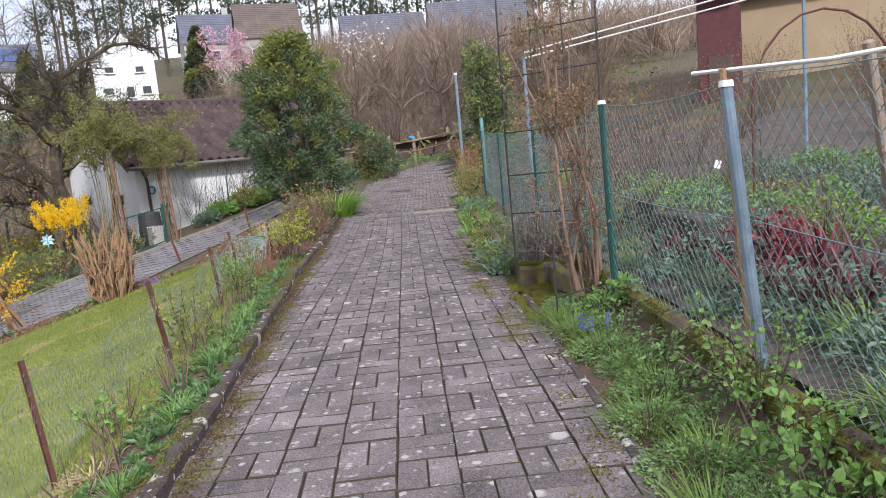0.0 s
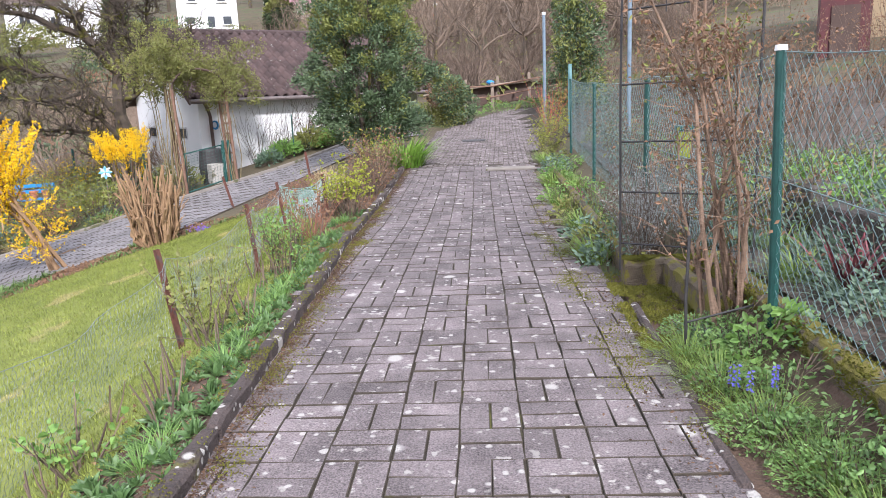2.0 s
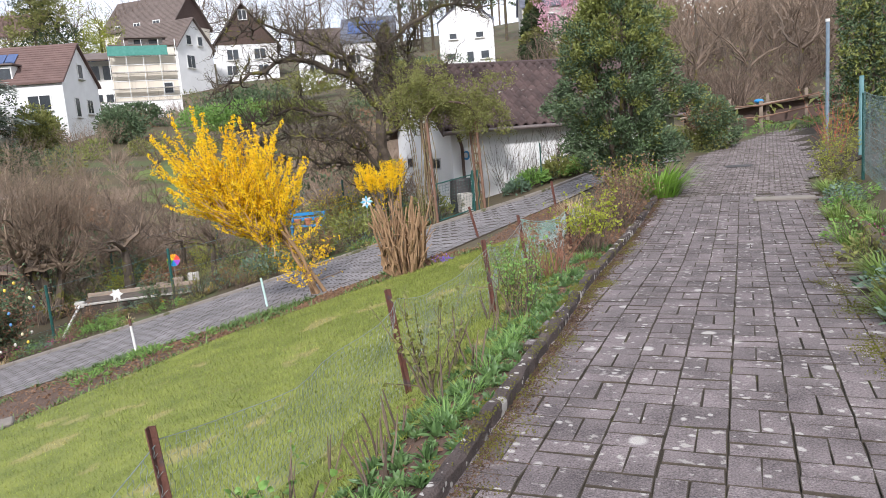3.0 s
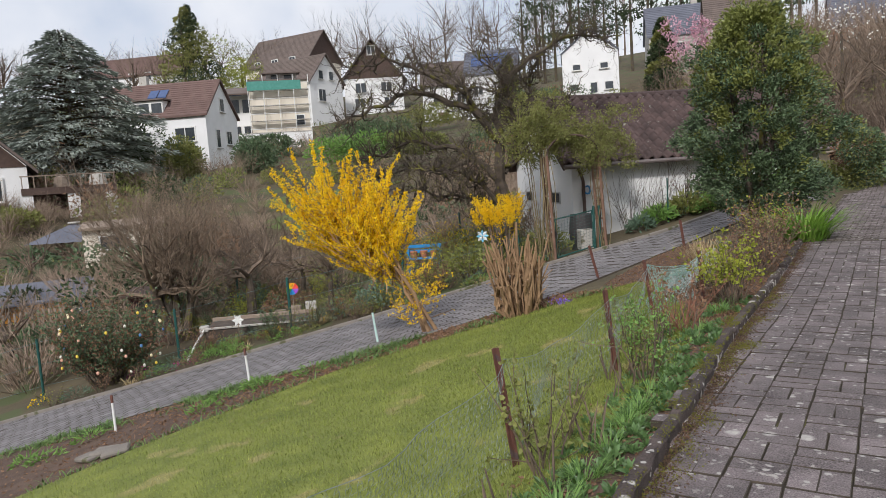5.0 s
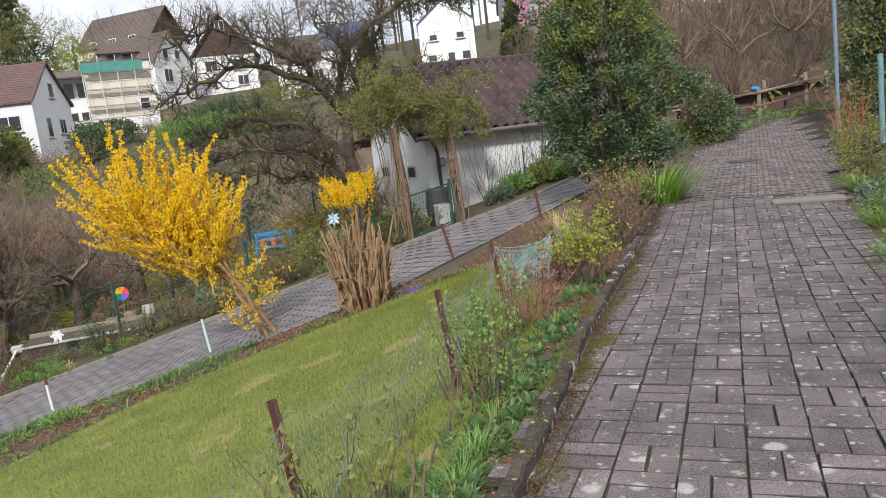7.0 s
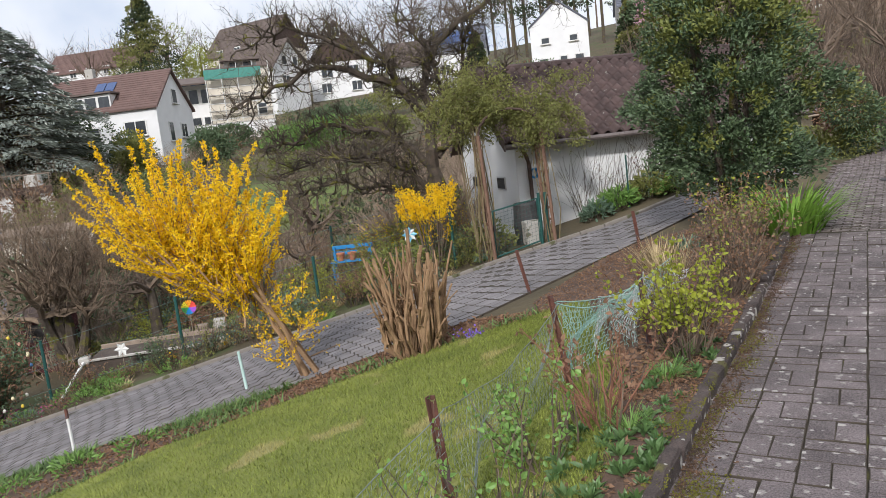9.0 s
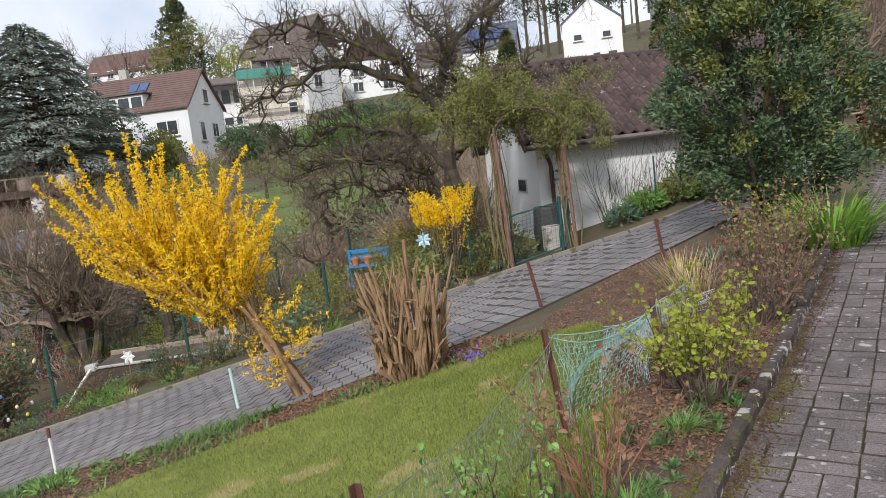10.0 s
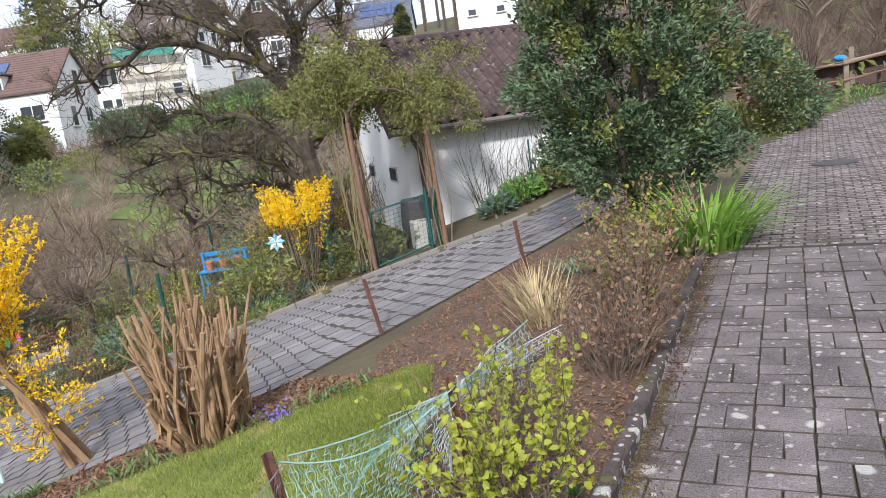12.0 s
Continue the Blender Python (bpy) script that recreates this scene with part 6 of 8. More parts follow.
for k in range(95):
    t, o = rng.uniform(1.2, 4.1), 1.0 + 5.5 * rng.random()
    x, y = road_far(t)
    x, y = x - 0.668 * o, y + 0.746 * o
    if math.hypot(x + 16.3, y - 17.0) < 2.0 or math.hypot(x + 13.7, y - 21.5) < 0.9 or (GA.inverted() @ Vector((x, y, 0))).x > -1.2 or math.hypot(x + 13.7 - 0.5, y - 21.5 + 0.9) < 0.9:
        continue
    kind = rng.random()
    if kind < 0.45:
        clump("garden_plant", x, y, rng.uniform(0.3, 0.55), rng.uniform(0.3, 0.7), 330, rng.choice((HOLLY, BLUEGREEN, OLIVE, LEAF, HOLLYTOP)), "leafy perennial in the garden beyond the lane", "plant", (0.07, 0.032), 0.8, "perennials beyond the lane")
    elif kind < 0.8:
        woody("garden_shrub", x, y, 0.5, rng.uniform(0.6, 1.3), 18, BARK, rng.choice((OLIVE, DRY, HOLLY, LIME)), "small twiggy shrub in the garden beyond the lane", "shrub", (0.05, 0.03), rng.choice((1, 2, 3)), 1, "twiggy shrubs beyond the lane")
    else:
        tuft("garden_grass", x, y, 0.4, 0.45, 110, rng.choice((GRASS, STRAW, BLUEGREEN)), "tuft of grass in the garden beyond the lane", "grass tuft", 0.016, "grass tufts beyond the lane")
wires = empty("garden_fence", Matrix(), "old green steel posts with wire deeper in the garden", "fence")
spots = [Vector((-21.5, 20.5, 0)), Vector((-18.5, 22.6, 0)), Vector((-16.6, 24.0, 0)), Vector((-14.8, 25.4, 0))]
for q in spots:
    q.z = ground_z(q.x, q.y)
    part("post", tube(bmesh.new(), [q - Vector((0, 0, 0.1)), q + Vector((0.05, 0, 1.6))], 0.04, 8), GREENPOST, wires)
for a, b in zip(spots, spots[1:]):
    for h in (0.5, 1.0, 1.5):
        part("wire", tube(bmesh.new(), [a + Vector((0, 0, h)), b + Vector((0, 0, h))], 0.006, 3), GREENWIRE, wires)
bench = empty("blue_bench", Matrix.Translation(on_ground(-13.7, 21.5)) @ pose(0, 0, 0, 0, 0, 30), "bright blue wooden bench carrying flower pots", "bench")
for x in (-0.5, 0.5):
    for y in (-0.18, 0.2):
        part("leg", box(bmesh.new(), x, y, 0.3 if y < 0 else 0.5, 0.06, 0.06, 0.62 if y < 0 else 1.04, None, 0.006), BLUEPAINT, bench)
for k in range(3):
    part("seat_slat", box(bmesh.new(), 0, -0.17 + k * 0.16, 0.62, 1.12, 0.13, 0.03, None, 0.005), BLUEPAINT, bench)
for z in (0.82, 0.98):
    part("back_slat", box(bmesh.new(), 0, 0.24, z, 1.12, 0.03, 0.1, None, 0.005), BLUEPAINT, bench)
for k, x in enumerate((-0.3, 0.02, 0.33)):
    q = bench.matrix_basis @ Vector((x, -0.05, 0.64))
    pot = empty("flower_pot", Matrix.Translation(q), "terracotta flower pot on the blue bench", "pot", "pots on the bench")
    part("body", tube(bmesh.new(), [(0, 0, 0), (0, 0, 0.18)], [0.07, 0.11], 12), TERRACOTTA, pot)
    part("rim", tube(bmesh.new(), [(0, 0, 0.17), (0, 0, 0.22)], 0.12, 12), TERRACOTTA, pot)

wheel = empty("pinwheel", Matrix.Translation((-15.2, 17.2, -1.2)) @ pose(0, 0, 0, 90, 0, 40), "round pinwheel with rainbow coloured blades", "pinwheel")
cols = [(0.8, 0.08, 0.06), (0.85, 0.4, 0.03), (0.85, 0.75, 0.05), (0.1, 0.5, 0.15), (0.05, 0.35, 0.75), (0.35, 0.1, 0.6)]
cm = [mat("sail %d" % i, c, c, 4, 0.4, 0.0) for i, c in enumerate(cols)]
for k in range(18):
    a = 6.2832 * k / 18
    b = a + 0.3
    vs = [(0, 0, 0), (math.cos(a) * 0.17, math.sin(a) * 0.17, 0.02), (math.cos(b) * 0.17, math.sin(b) * 0.17, -0.02), (0, 0, -0.012), (math.cos(a) * 0.17, math.sin(a) * 0.17, 0.012), (math.cos(b) * 0.17, math.sin(b) * 0.17, -0.028)]
    raw("sail", vs, [(0, 1, 2), (3, 5, 4), (0, 3, 4, 1), (1, 4, 5, 2), (2, 5, 3, 0)], cm[(k // 3) % 6], wheel)
part("stick", tube(bmesh.new(), [(0, 0, -0.03), (0, -1.15, -0.03)], 0.012, 6), OLDWOOD, wheel)
raised = empty("raised_bed", Matrix.Translation(on_ground(-16.3, 17.0)) @ pose(0, 0, 0, 0, 0, 42), "raised planting bed edged with pale boards", "raised bed")
part("front_board", box(bmesh.new(), 0, -0.7, 0.38, 3.0, 0.05, 0.06, None, 0.01), CONCRETE, raised)
part("back_board", box(bmesh.new(), 0, 0.7, 0.34, 3.0, 0.06, 0.2, None, 0.01), OLDWOOD, raised)
for x in (-1.5, 1.5):
    part("end_box", box(bmesh.new(), x, -0.6, 0.38, 0.24, 0.24, 0.16, None, 0.02), CONCRETE, raised)
    part("strut", tube(bmesh.new(), [(x, -0.7, 0.36), (x - 0.35, -1.5, -0.25)], 0.035, 5), WHITEPAINT, raised)
part("earth", box(bmesh.new(), 0, -0.02, -0.02, 2.95, 1.32, 0.72), PLOTSOIL, raised)
for k in range(16):
    q = raised.matrix_basis @ Vector((rng.uniform(-1.5, 1.5), rng.uniform(-1.6, -0.75), 0))
    clump("bed_plant", q.x, q.y, 0.3, rng.uniform(0.25, 0.5), 120, rng.choice((OLIVE, BLUEGREEN, LEAF, DRY)), "low leafy plant before the raised bed", "plant", (0.07, 0.03), 0.8, "plants before the raised bed")
for k in range(7):
    q = raised.matrix_basis @ Vector((-1.35 + k * 0.45, 0.95, 0))
    e = empty("concrete_block", Matrix.Translation(on_ground(q.x, q.y)) @ pose(0, 0, 0, 0, 0, 42 + rng.uniform(-6, 6)), "pale concrete planting block behind the bed", "block", "blocks behind the raised bed")
    part("body", box(bmesh.new(), 0, 0, 0.18, 0.32, 0.22, 0.42, None, 0.02), OLDWOOD if k % 3 else CONCRETE, e)
star = plant("white_ornament", -15.9, 15.8, "white flower shaped garden ornament on a stick", "ornament")
part("stick", tube(bmesh.new(), [(0, 0, 0), (0, 0, 0.62)], 0.01, 5), OLDWOOD, star)
m = Mesh()
for k in range(6):
    a = k * 1.047
    m.leaf((0, 0, 0.7), (math.cos(a) * 0.82, math.cos(a) * 0.57, math.sin(a)), 0.17, 0.1, 0.1, F9)
m.make("petals", WHITEPAINT, star)
star2 = plant("star_ornament", -10.45, 19.75, "large white and sky blue paper star on a stick", "ornament")
lift = -0.05 - ground_z(-10.45, 19.75)
part("stick", tube(bmesh.new(), [(0, 0, 0), (0, 0, lift)], 0.012, 5), OLDWOOD, star2)
for k in range(8):
    a = k * 0.785
    m = Mesh()
    m.leaf((0, 0, lift), (math.cos(a) * 0.82, math.cos(a) * 0.57, math.sin(a)), 0.18, 0.10, 0.15, F9)
    m.make("point", WHITEPAINT if k % 2 else SKYBLUE, star2)
hutch = empty("red_hutch", Matrix.Translation(on_ground(-22.6, 17.8)) @ pose(0, 0, 0, 0, 0, 35), "small dark red wooden hutch with a dark opening", "hutch")
part("body", box(bmesh.new(), 0, 0, 0.85, 1.3, 1.0, 1.7, None, 0.02), DARKRED, hutch)
part("opening", box(bmesh.new(), 0, -0.51, 1.2, 0.8, 0.04, 0.5), BLACKIRON, hutch)
part("roof", box(bmesh.new(), 0, 0, 1.76, 1.6, 1.3, 0.08, pose(0, 0, 0, 6, 0, 0), 0.01), BROWNBOARD, hutch)
shed = empty("orange_shed", Matrix.Translation((-33.4, 18.9, -4.2)) @ pose(0, 0, 0, 0, 0, 62), "low orange boarded shed with a grey felt roof", "shed")
part("wall", box(bmesh.new(), 0.3, 0, 0.9, 4.4, 2.6, 1.8), ORANGE, shed)
part("roof", box(bmesh.new(), 0.3, 0.2, 1.95, 4.8, 3.2, 0.12, pose(0, 0, 0, 10, 0, 0), 0.02), SLATE, shed)
part("door", box(bmesh.new(), 2.0, -1.33, 0.85, 0.8, 0.05, 1.6), BLUEPAINT, shed)
wfence = empty("board_fence", Matrix(), "pale vertical board fence in the lower garden", "fence")
for k in range(22):
    x, y = -30.4 + k * 0.16, 14.2 + k * 0.13
    part("board", box(bmesh.new(), x, y, ground_z(x, y) + 0.75, 0.15, 0.03, 1.5 + rng.uniform(-0.06, 0.06), None, 0.004), OLDWOOD, wfence)

# ---- houses on the hill ----
def house(name, x, y, z, turn, L, D, eave, ridge, wall_m, roof_m, windows, label, over=0.5, gable_m=None, deep=4.0, chimney=None, solar=None, dormer=None):
    """A gabled house: walls, two roof slabs, recessed windows with frames; windows are (face, along, height, width, tall)."""
    e = empty(name, Matrix.Translation((x, y, z)) @ pose(0, 0, 0, 0, 0, turn), label, "house")
    bm = bmesh.new()
    ends = []
    for px in (-L / 2, L / 2):
        ends.append([bm.verts.new(p) for p in ((px, -D / 2, -deep), (px, D / 2, -deep), (px, D / 2, eave), (px, 0, ridge), (px, -D / 2, eave))])
    bm.faces.new(ends[0][::-1])
    bm.faces.new(ends[1])
    for i in range(5):
        bm.faces.new((ends[0][i], ends[0][(i + 1) % 5], ends[1][(i + 1) % 5], ends[1][i]))
    part("wall", bm, wall_m, e)
    rf = new("roof")
    rf.parent = e
    sl = (ridge - eave) / (D / 2)
    for s in (-1, 1):
        y0, z0 = s * (D / 2 + over), eave - sl * over
        bm = bmesh.new()
        X = L / 2 + over
        vs = [bm.verts.new(p) for p in ((-X, y0, z0 + 0.05), (X, y0, z0 + 0.05), (X, 0, ridge + 0.05), (-X, 0, ridge + 0.05), (-X, y0, z0 + 0.3), (X, y0, z0 + 0.3), (X, 0, ridge + 0.3), (-X, 0, ridge + 0.3))]
        for f in ((0, 1, 2, 3), (4, 5, 6, 7), (0, 1, 5, 4), (1, 2, 6, 5), (2, 3, 7, 6), (3, 0, 4, 7)):
            bm.faces.new([vs[i] for i in f])
        part("slope", bm, roof_m, rf)
    n = int(math.hypot(D / 2, ridge - eave) / 0.36)
    m = Mesh()
    for k in range(1, n):
        t = k / n
        m.rod([(-L / 2 - over, -(D / 2 + over) * (1 - t), eave - sl * over + (ridge - eave + sl * over) * t + 0.3), (L / 2 + over, -(D / 2 + over) * (1 - t), eave - sl * over + (ridge - eave + sl * over) * t + 0.3)], 0.05, 4)
    m.make("tile_courses", roof_m, rf)
    if gable_m:
        for s in (-1, 1):
            bm = bmesh.new()
            px = s * (L / 2 + 0.06)
            vs = [bm.verts.new(p) for p in ((px, -D / 2, eave - 0.1), (px, D / 2, eave - 0.1), (px, 0, ridge - 0.02), (px - s * 0.05, -D / 2, eave - 0.1), (px - s * 0.05, D / 2, eave - 0.1), (px - s * 0.05, 0, ridge - 0.02))]
            for f in ((0, 1, 2), (3, 5, 4), (0, 3, 4, 1), (1, 4, 5, 2), (2, 5, 3, 0)):
                bm.faces.new([vs[i] for i in f])
            part("gable_boarding", bm, gable_m, e)
    for face, u, h, w, t in windows:
        if face == "f":
            m = Matrix.Translation((u, -D / 2, h))
        elif face == "l":
            m = Matrix.Translation((-L / 2 - (0.07 if gable_m else 0), -u, h)) @ pose(0, 0, 0, 0, 0, -90)
        else:
            m = Matrix.Translation((L / 2 + (0.07 if gable_m else 0), u, h)) @ pose(0, 0, 0, 0, 0, 90)
        win = part("window", box(bmesh.new(), 0, -0.02, 0, w + 0.2, 0.1, t + 0.2, m, 0.02), WHITEPAINT, e)
        nn = 2 if w > 1.3 else 1
        for k in range(nn):
            part("pane", box(bmesh.new(), (k - (nn - 1) / 2) * w / nn, -0.075, 0, w / nn - 0.12, 0.02, t - 0.1, m), DARKGLASS, win)
        part("sill", box(bmesh.new(), 0, -0.13, -t / 2 - 0.12, w + 0.35, 0.2, 0.06, m), CONCRETE, win)
    if chimney:
        part("chimney", box(bmesh.new(), chimney, 0.3, ridge + 0.3, 0.9, 0.7, 2.0, None, 0.03), CONCRETE, rf)
    if solar:
        u0, count = solar
        ang = math.atan2(ridge - eave, D / 2)
        for k in range(count):
            for j in range(2):
                m = Matrix.Translation((u0 + k * 1.15, -D / 4 + (j - 0.5) * 1.5 * math.cos(ang), (eave + ridge) / 2 + (j - 0.5) * 1.5 * math.sin(ang) + 0.42)) @ Matrix.Rotation(ang, 4, "X")
                part("solar_panel", box(bmesh.new(), 0, 0, 0, 1.05, 1.42, 0.06, m, 0.01), SOLAR, rf)
    if dormer:
        u0, w, zc = dormer
        yd = -D / 2 + 0.35
        part("dormer", box(bmesh.new(), u0, yd + 1.2, zc, w, 2.6, 1.7), WHITEPAINT, e)
        part("dormer_roof", box(bmesh.new(), u0, yd + 1.3, zc + 0.98, w + 0.6, 3.4, 0.16, pose(0, 0, 0, 0, 0, 0)), DARKROOF, e)
        for k in range(3):
            part("pane", box(bmesh.new(), u0 + (k - 1) * w / 3, yd - 0.11, zc, w / 3 - 0.3, 0.04, 1.15), DARKGLASS, e)
    return e


house("house", -74.0, 56.4, 4.3, 28, 13, 9, 6.0, 10, RENDERED, REDROOF, [("f", -1.2, 3.3, 2.4, 2.2), ("f", 4.0, 3.9, 2.3, 1.5), ("f", 4.0, 0.6, 2.6, 1.2), ("r", 0.2, 7.3, 1.1, 1.5), ("r", -1.6, 3.4, 1.0, 2.0), ("r", 1.6, 3.6, 1.4, 1.5)], "white two storey house with a red brown tiled roof and dormer", 0.3, chimney=-2.6, solar=(-0.6, 2), dormer=(-0.6, 4.4, 7.0))
block = empty("house", Matrix.Translation((-83.6, 83.6, 8.6)) @ pose(0, 0, 0, 0, 0, 46), "cream flat roofed house wrapped in scaffolding", "house")
part("wall", box(bmesh.new(), 0, 0, 2.4, 8.6, 8.0, 13.0), CREAM, block)
part("roof", box(bmesh.new(), 0, 0, 9.0, 9.2, 8.6, 0.25, None, 0.03), DARKROOF, block)
part("attic", box(bmesh.new(), 0.6, 0.6, 9.7, 4.6, 4.4, 1.3), WHITEPAINT, block)
part("attic_roof", box(bmesh.new(), 0.6, 0.4, 10.45, 5.6, 5.4, 0.2, pose(0, 0, 0, 5, 0, 0), 0.02), DARKROOF, block)
for px, pz, pw, ph in ((2.9, 3.0, 1.2, 1.5), (-0.4, 9.75, 1.2, 0.8), (1.6, 9.75, 1.2, 0.8)):
    py = -4.02 if pz < 9 else -1.62
    win = part("window", box(bmesh.new(), px, py, pz, pw + 0.2, 0.1, ph + 0.2, None, 0.02), WHITEPAINT, block)
    part("pane", box(bmesh.new(), px, py - 0.06, pz, pw - 0.1, 0.03, ph - 0.1), DARKGLASS, win)
for k in range(9):
    part("slab_joint", box(bmesh.new(), 0, -4.03, -1.5 + k * 1.15, 8.5, 0.03, 0.05), CONCRETE, block)
wing = empty("house", Matrix.Translation((-90.2, 81.0, 8.0)) @ pose(0, 0, 0, 0, 0, 42), "white house wing with tall windows and a solar roof", "house")
part("wall", box(bmesh.new(), 0, 0, 3.2, 6.4, 6.0, 10.4), RENDERED, wing)
part("roof", box(bmesh.new(), 0, -0.2, 9.1, 7.0, 7.2, 0.25, pose(0, 0, 0, 14, 0, 0), 0.03), DARKROOF, wing)
for k in range(4):
    part("solar_panel", box(bmesh.new(), -2.3 + k * 1.5, -2.0, 8.86, 1.4, 2.4, 0.08, pose(0, 0, 0, 14, 0, 0), 0.01), SOLAR, wing)
for k in range(3):
    for z, tall in ((6.4, 2.3), (2.6, 1.8)):
        win = part("window", box(bmesh.new(), -1.7 + k * 1.7, -3.02, z, 1.5, 0.1, tall, None, 0.02), WHITEPAINT, wing)
        part("pane", box(bmesh.new(), -1.7 + k * 1.7, -3.08, z, 1.2, 0.03, tall - 0.3), DARKGLASS, win)
scaf = empty("scaffolding", Matrix.Translation((-83.6, 83.6, 8.6)) @ pose(0, 0, 0, 0, 0, 46), "steel scaffolding with plank decks and green netting", "scaffolding")
for k in range(5):
    for yy in (-4.5, -5.3):
        part("standard", tube(bmesh.new(), [(-4.4 + k * 2.2, yy, -2), (-4.4 + k * 2.2, yy, 9.6)], 0.05, 6), WHITEPAINT, scaf)
for z in (0.8, 3.0, 5.2, 7.4):
    part("deck", box(bmesh.new(), 0, -4.9, z, 9.0, 0.8, 0.1), CONCRETE, scaf)
    part("guard_rail", tube(bmesh.new(), [(-4.5, -5.3, z + 1.0), (4.5, -5.3, z + 1.0)], 0.045, 6), WHITEPAINT, scaf)
part("netting", box(bmesh.new(), -0.6, -5.36, 8.1, 7.8, 0.05, 1.3), mat("green netting", (0.05, 0.22, 0.18), (0.12, 0.34, 0.29), 3), scaf)
house("house", -102.2, 106.5, 16.0, 3, 15, 9.5, 5.0, 10.0, RENDERED, DARKROOF, [("r", -1.5, 6.2, 1.2, 1.6), ("r", 1.5, 6.2, 1.2, 1.6), ("r", -1.5, 2.4, 2.0, 2.2), ("f", 5.2, 2.4, 1.6, 1.4)], "white gabled house with a wide grey brown roof", 0.5)
house("house", -120.5, 124.5, 23.0, 5, 18, 12, 6, 12.5, CREAM, DARKROOF, [("f", -5, 6, 1.6, 1.6), ("f", 0, 6, 1.6, 1.6), ("f", 5, 6, 1.6, 1.6)], "long house with a dark brown roof on the ridge", 0.6, gable_m=BROWNBOARD)
house("house", -98.0, 125.0, 17.7, 130, 12, 12, 5.0, 12.5, RENDERED, DARKROOF, [("l", 0, 10.5, 1.6, 1.8), ("l", -2.6, 3.0, 2.2, 2.0), ("l", 2.6, 3.0, 2.2, 2.0), ("l", -3.0, 0.0, 2.0, 1.8), ("l", 3.0, 0.0, 2.0, 1.8)], "white house with dark boarded gable and balconies", 0.9, gable_m=BROWNBOARD)
house("house", -41.6, 105.6, 11.6, 113.6, 10, 7.8, 5.9, 9.0, RENDERED, SLATE, [("l", -1.9, 4.0, 1.1, 0.8), ("l", 1.9, 4.0, 1.1, 0.8), ("l", -2.3, 1.2, 1.2, 0.9), ("l", 0.4, 1.0, 1.0, 1.5), ("l", 2.5, 1.2, 1.2, 1.1)], "bright white gabled house with a dark slate roof", 0.15)
house("house", -58.4, 106.5, 11.6, 24, 8, 8, 5.6, 9.4, RENDERED, SLATE, [("f", -2, 3, 1.4, 1.4), ("f", 2, 3, 1.4, 1.4)], "white house with solar panels on its slate roof", 0.3, solar=(-2.6, 5))
house("house", -69.0, 110.0, 11.0, 30, 9, 8, 6, 10, RENDERED, DARKROOF, [("f", -2, 3.5, 1.4, 1.4), ("f", 2, 3.5, 1.4, 1.4)], "white house half hidden by tree branches", 0.4)
house("house", -31.5, 116.0, 13.0, 22, 9, 8, 7, 11.5, CONCRETE, SLATE, [("f", -2.6, 5, 1.2, 1.4), ("f", 0, 5, 1.2, 1.4), ("f", 2.6, 5, 1.2, 1.4), ("f", -2.6, 2, 1.2, 1.4), ("f", 2.6, 2, 1.2, 1.4)], "grey terraced house with a slate roof", 0.3, chimney=2.5)
house("house", -22.0, 112.0, 13.5, 18, 9, 8, 6, 11.0, CONCRETE, DARKROOF, [("f", -2.2, 3.5, 1.4, 1.4), ("f", 2.2, 3.5, 1.4, 1.4)], "grey house with a brown roof among trees", 0.3)
house("house", -4.5, 104.0, 11.5, 10, 11, 8, 4.2, 8.6, TERRACOTTA, SLATE, [("f", -3, 2, 1.4, 1.4), ("f", 0, 2, 1.4, 1.4), ("f", 3, 2, 1.4, 1.4)], "brick house with a dark slate roof up the slope", 0.4)
house("house", 8.0, 92.0, 10.0, 5, 12, 8, 4.2, 8.6, RENDERED, SLATE, [("f", -3, 2, 1.6, 1.4), ("f", 2, 2, 1.6, 1.4)], "white bungalow with a dark roof up the slope", 0.4)
house("house", -150, 108, 25.2, 25, 24, 9, 4.0, 8.5, RENDERED, REDROOF, [("f", -10 + 4 * k, 3.6, 1.4, 1.6) for k in range(6)], "long terrace with a brown roof on the skyline", 0.4, chimney=4.0)
low = house("house", -61.0, 27.6, 0.8, 154, 10, 10, 3.7, 8.8, RENDERED, DARKROOF, [("l", 2.6, 2.0, 1.5, 1.6), ("l", 2.6, -0.6, 1.6, 1.0), ("l", 0.4, 5.2, 1.4, 1.4), ("l", -2.6, 2.0, 1.5, 1.6)], "white house with dark boarded gable above the gardens", 0.7, gable_m=BROWNBOARD)
ter = empty("roof_terrace", Matrix.Translation((-53.6, 32.2, 0.8)) @ pose(0, 0, 0, 0, 0, 64), "dark edged roof terrace on white pillars beside the house", "terrace")
part("slab", box(bmesh.new(), 0.2, 0.5, 1.75, 6.2, 4.0, 0.5), BROWNBOARD, ter)
part("back_wall", box(bmesh.new(), 0.2, 2.2, -0.2, 6.0, 0.3, 3.6), DARKRED, ter)
for x in (-2.6, 0.4, 2.9):
    part("pillar", box(bmesh.new(), x, -1.2, 0.2, 0.8, 0.4, 2.8), RENDERED, ter)
for k in range(9):
    part("baluster", box(bmesh.new(), -2.8 + k * 0.75, -1.4, 2.4, 0.07, 0.07, 0.9), OLDWOOD, ter)
part("hand_rail", box(bmesh.new(), 0.2, -1.4, 2.85, 6.2, 0.09, 0.08), OLDWOOD, ter)
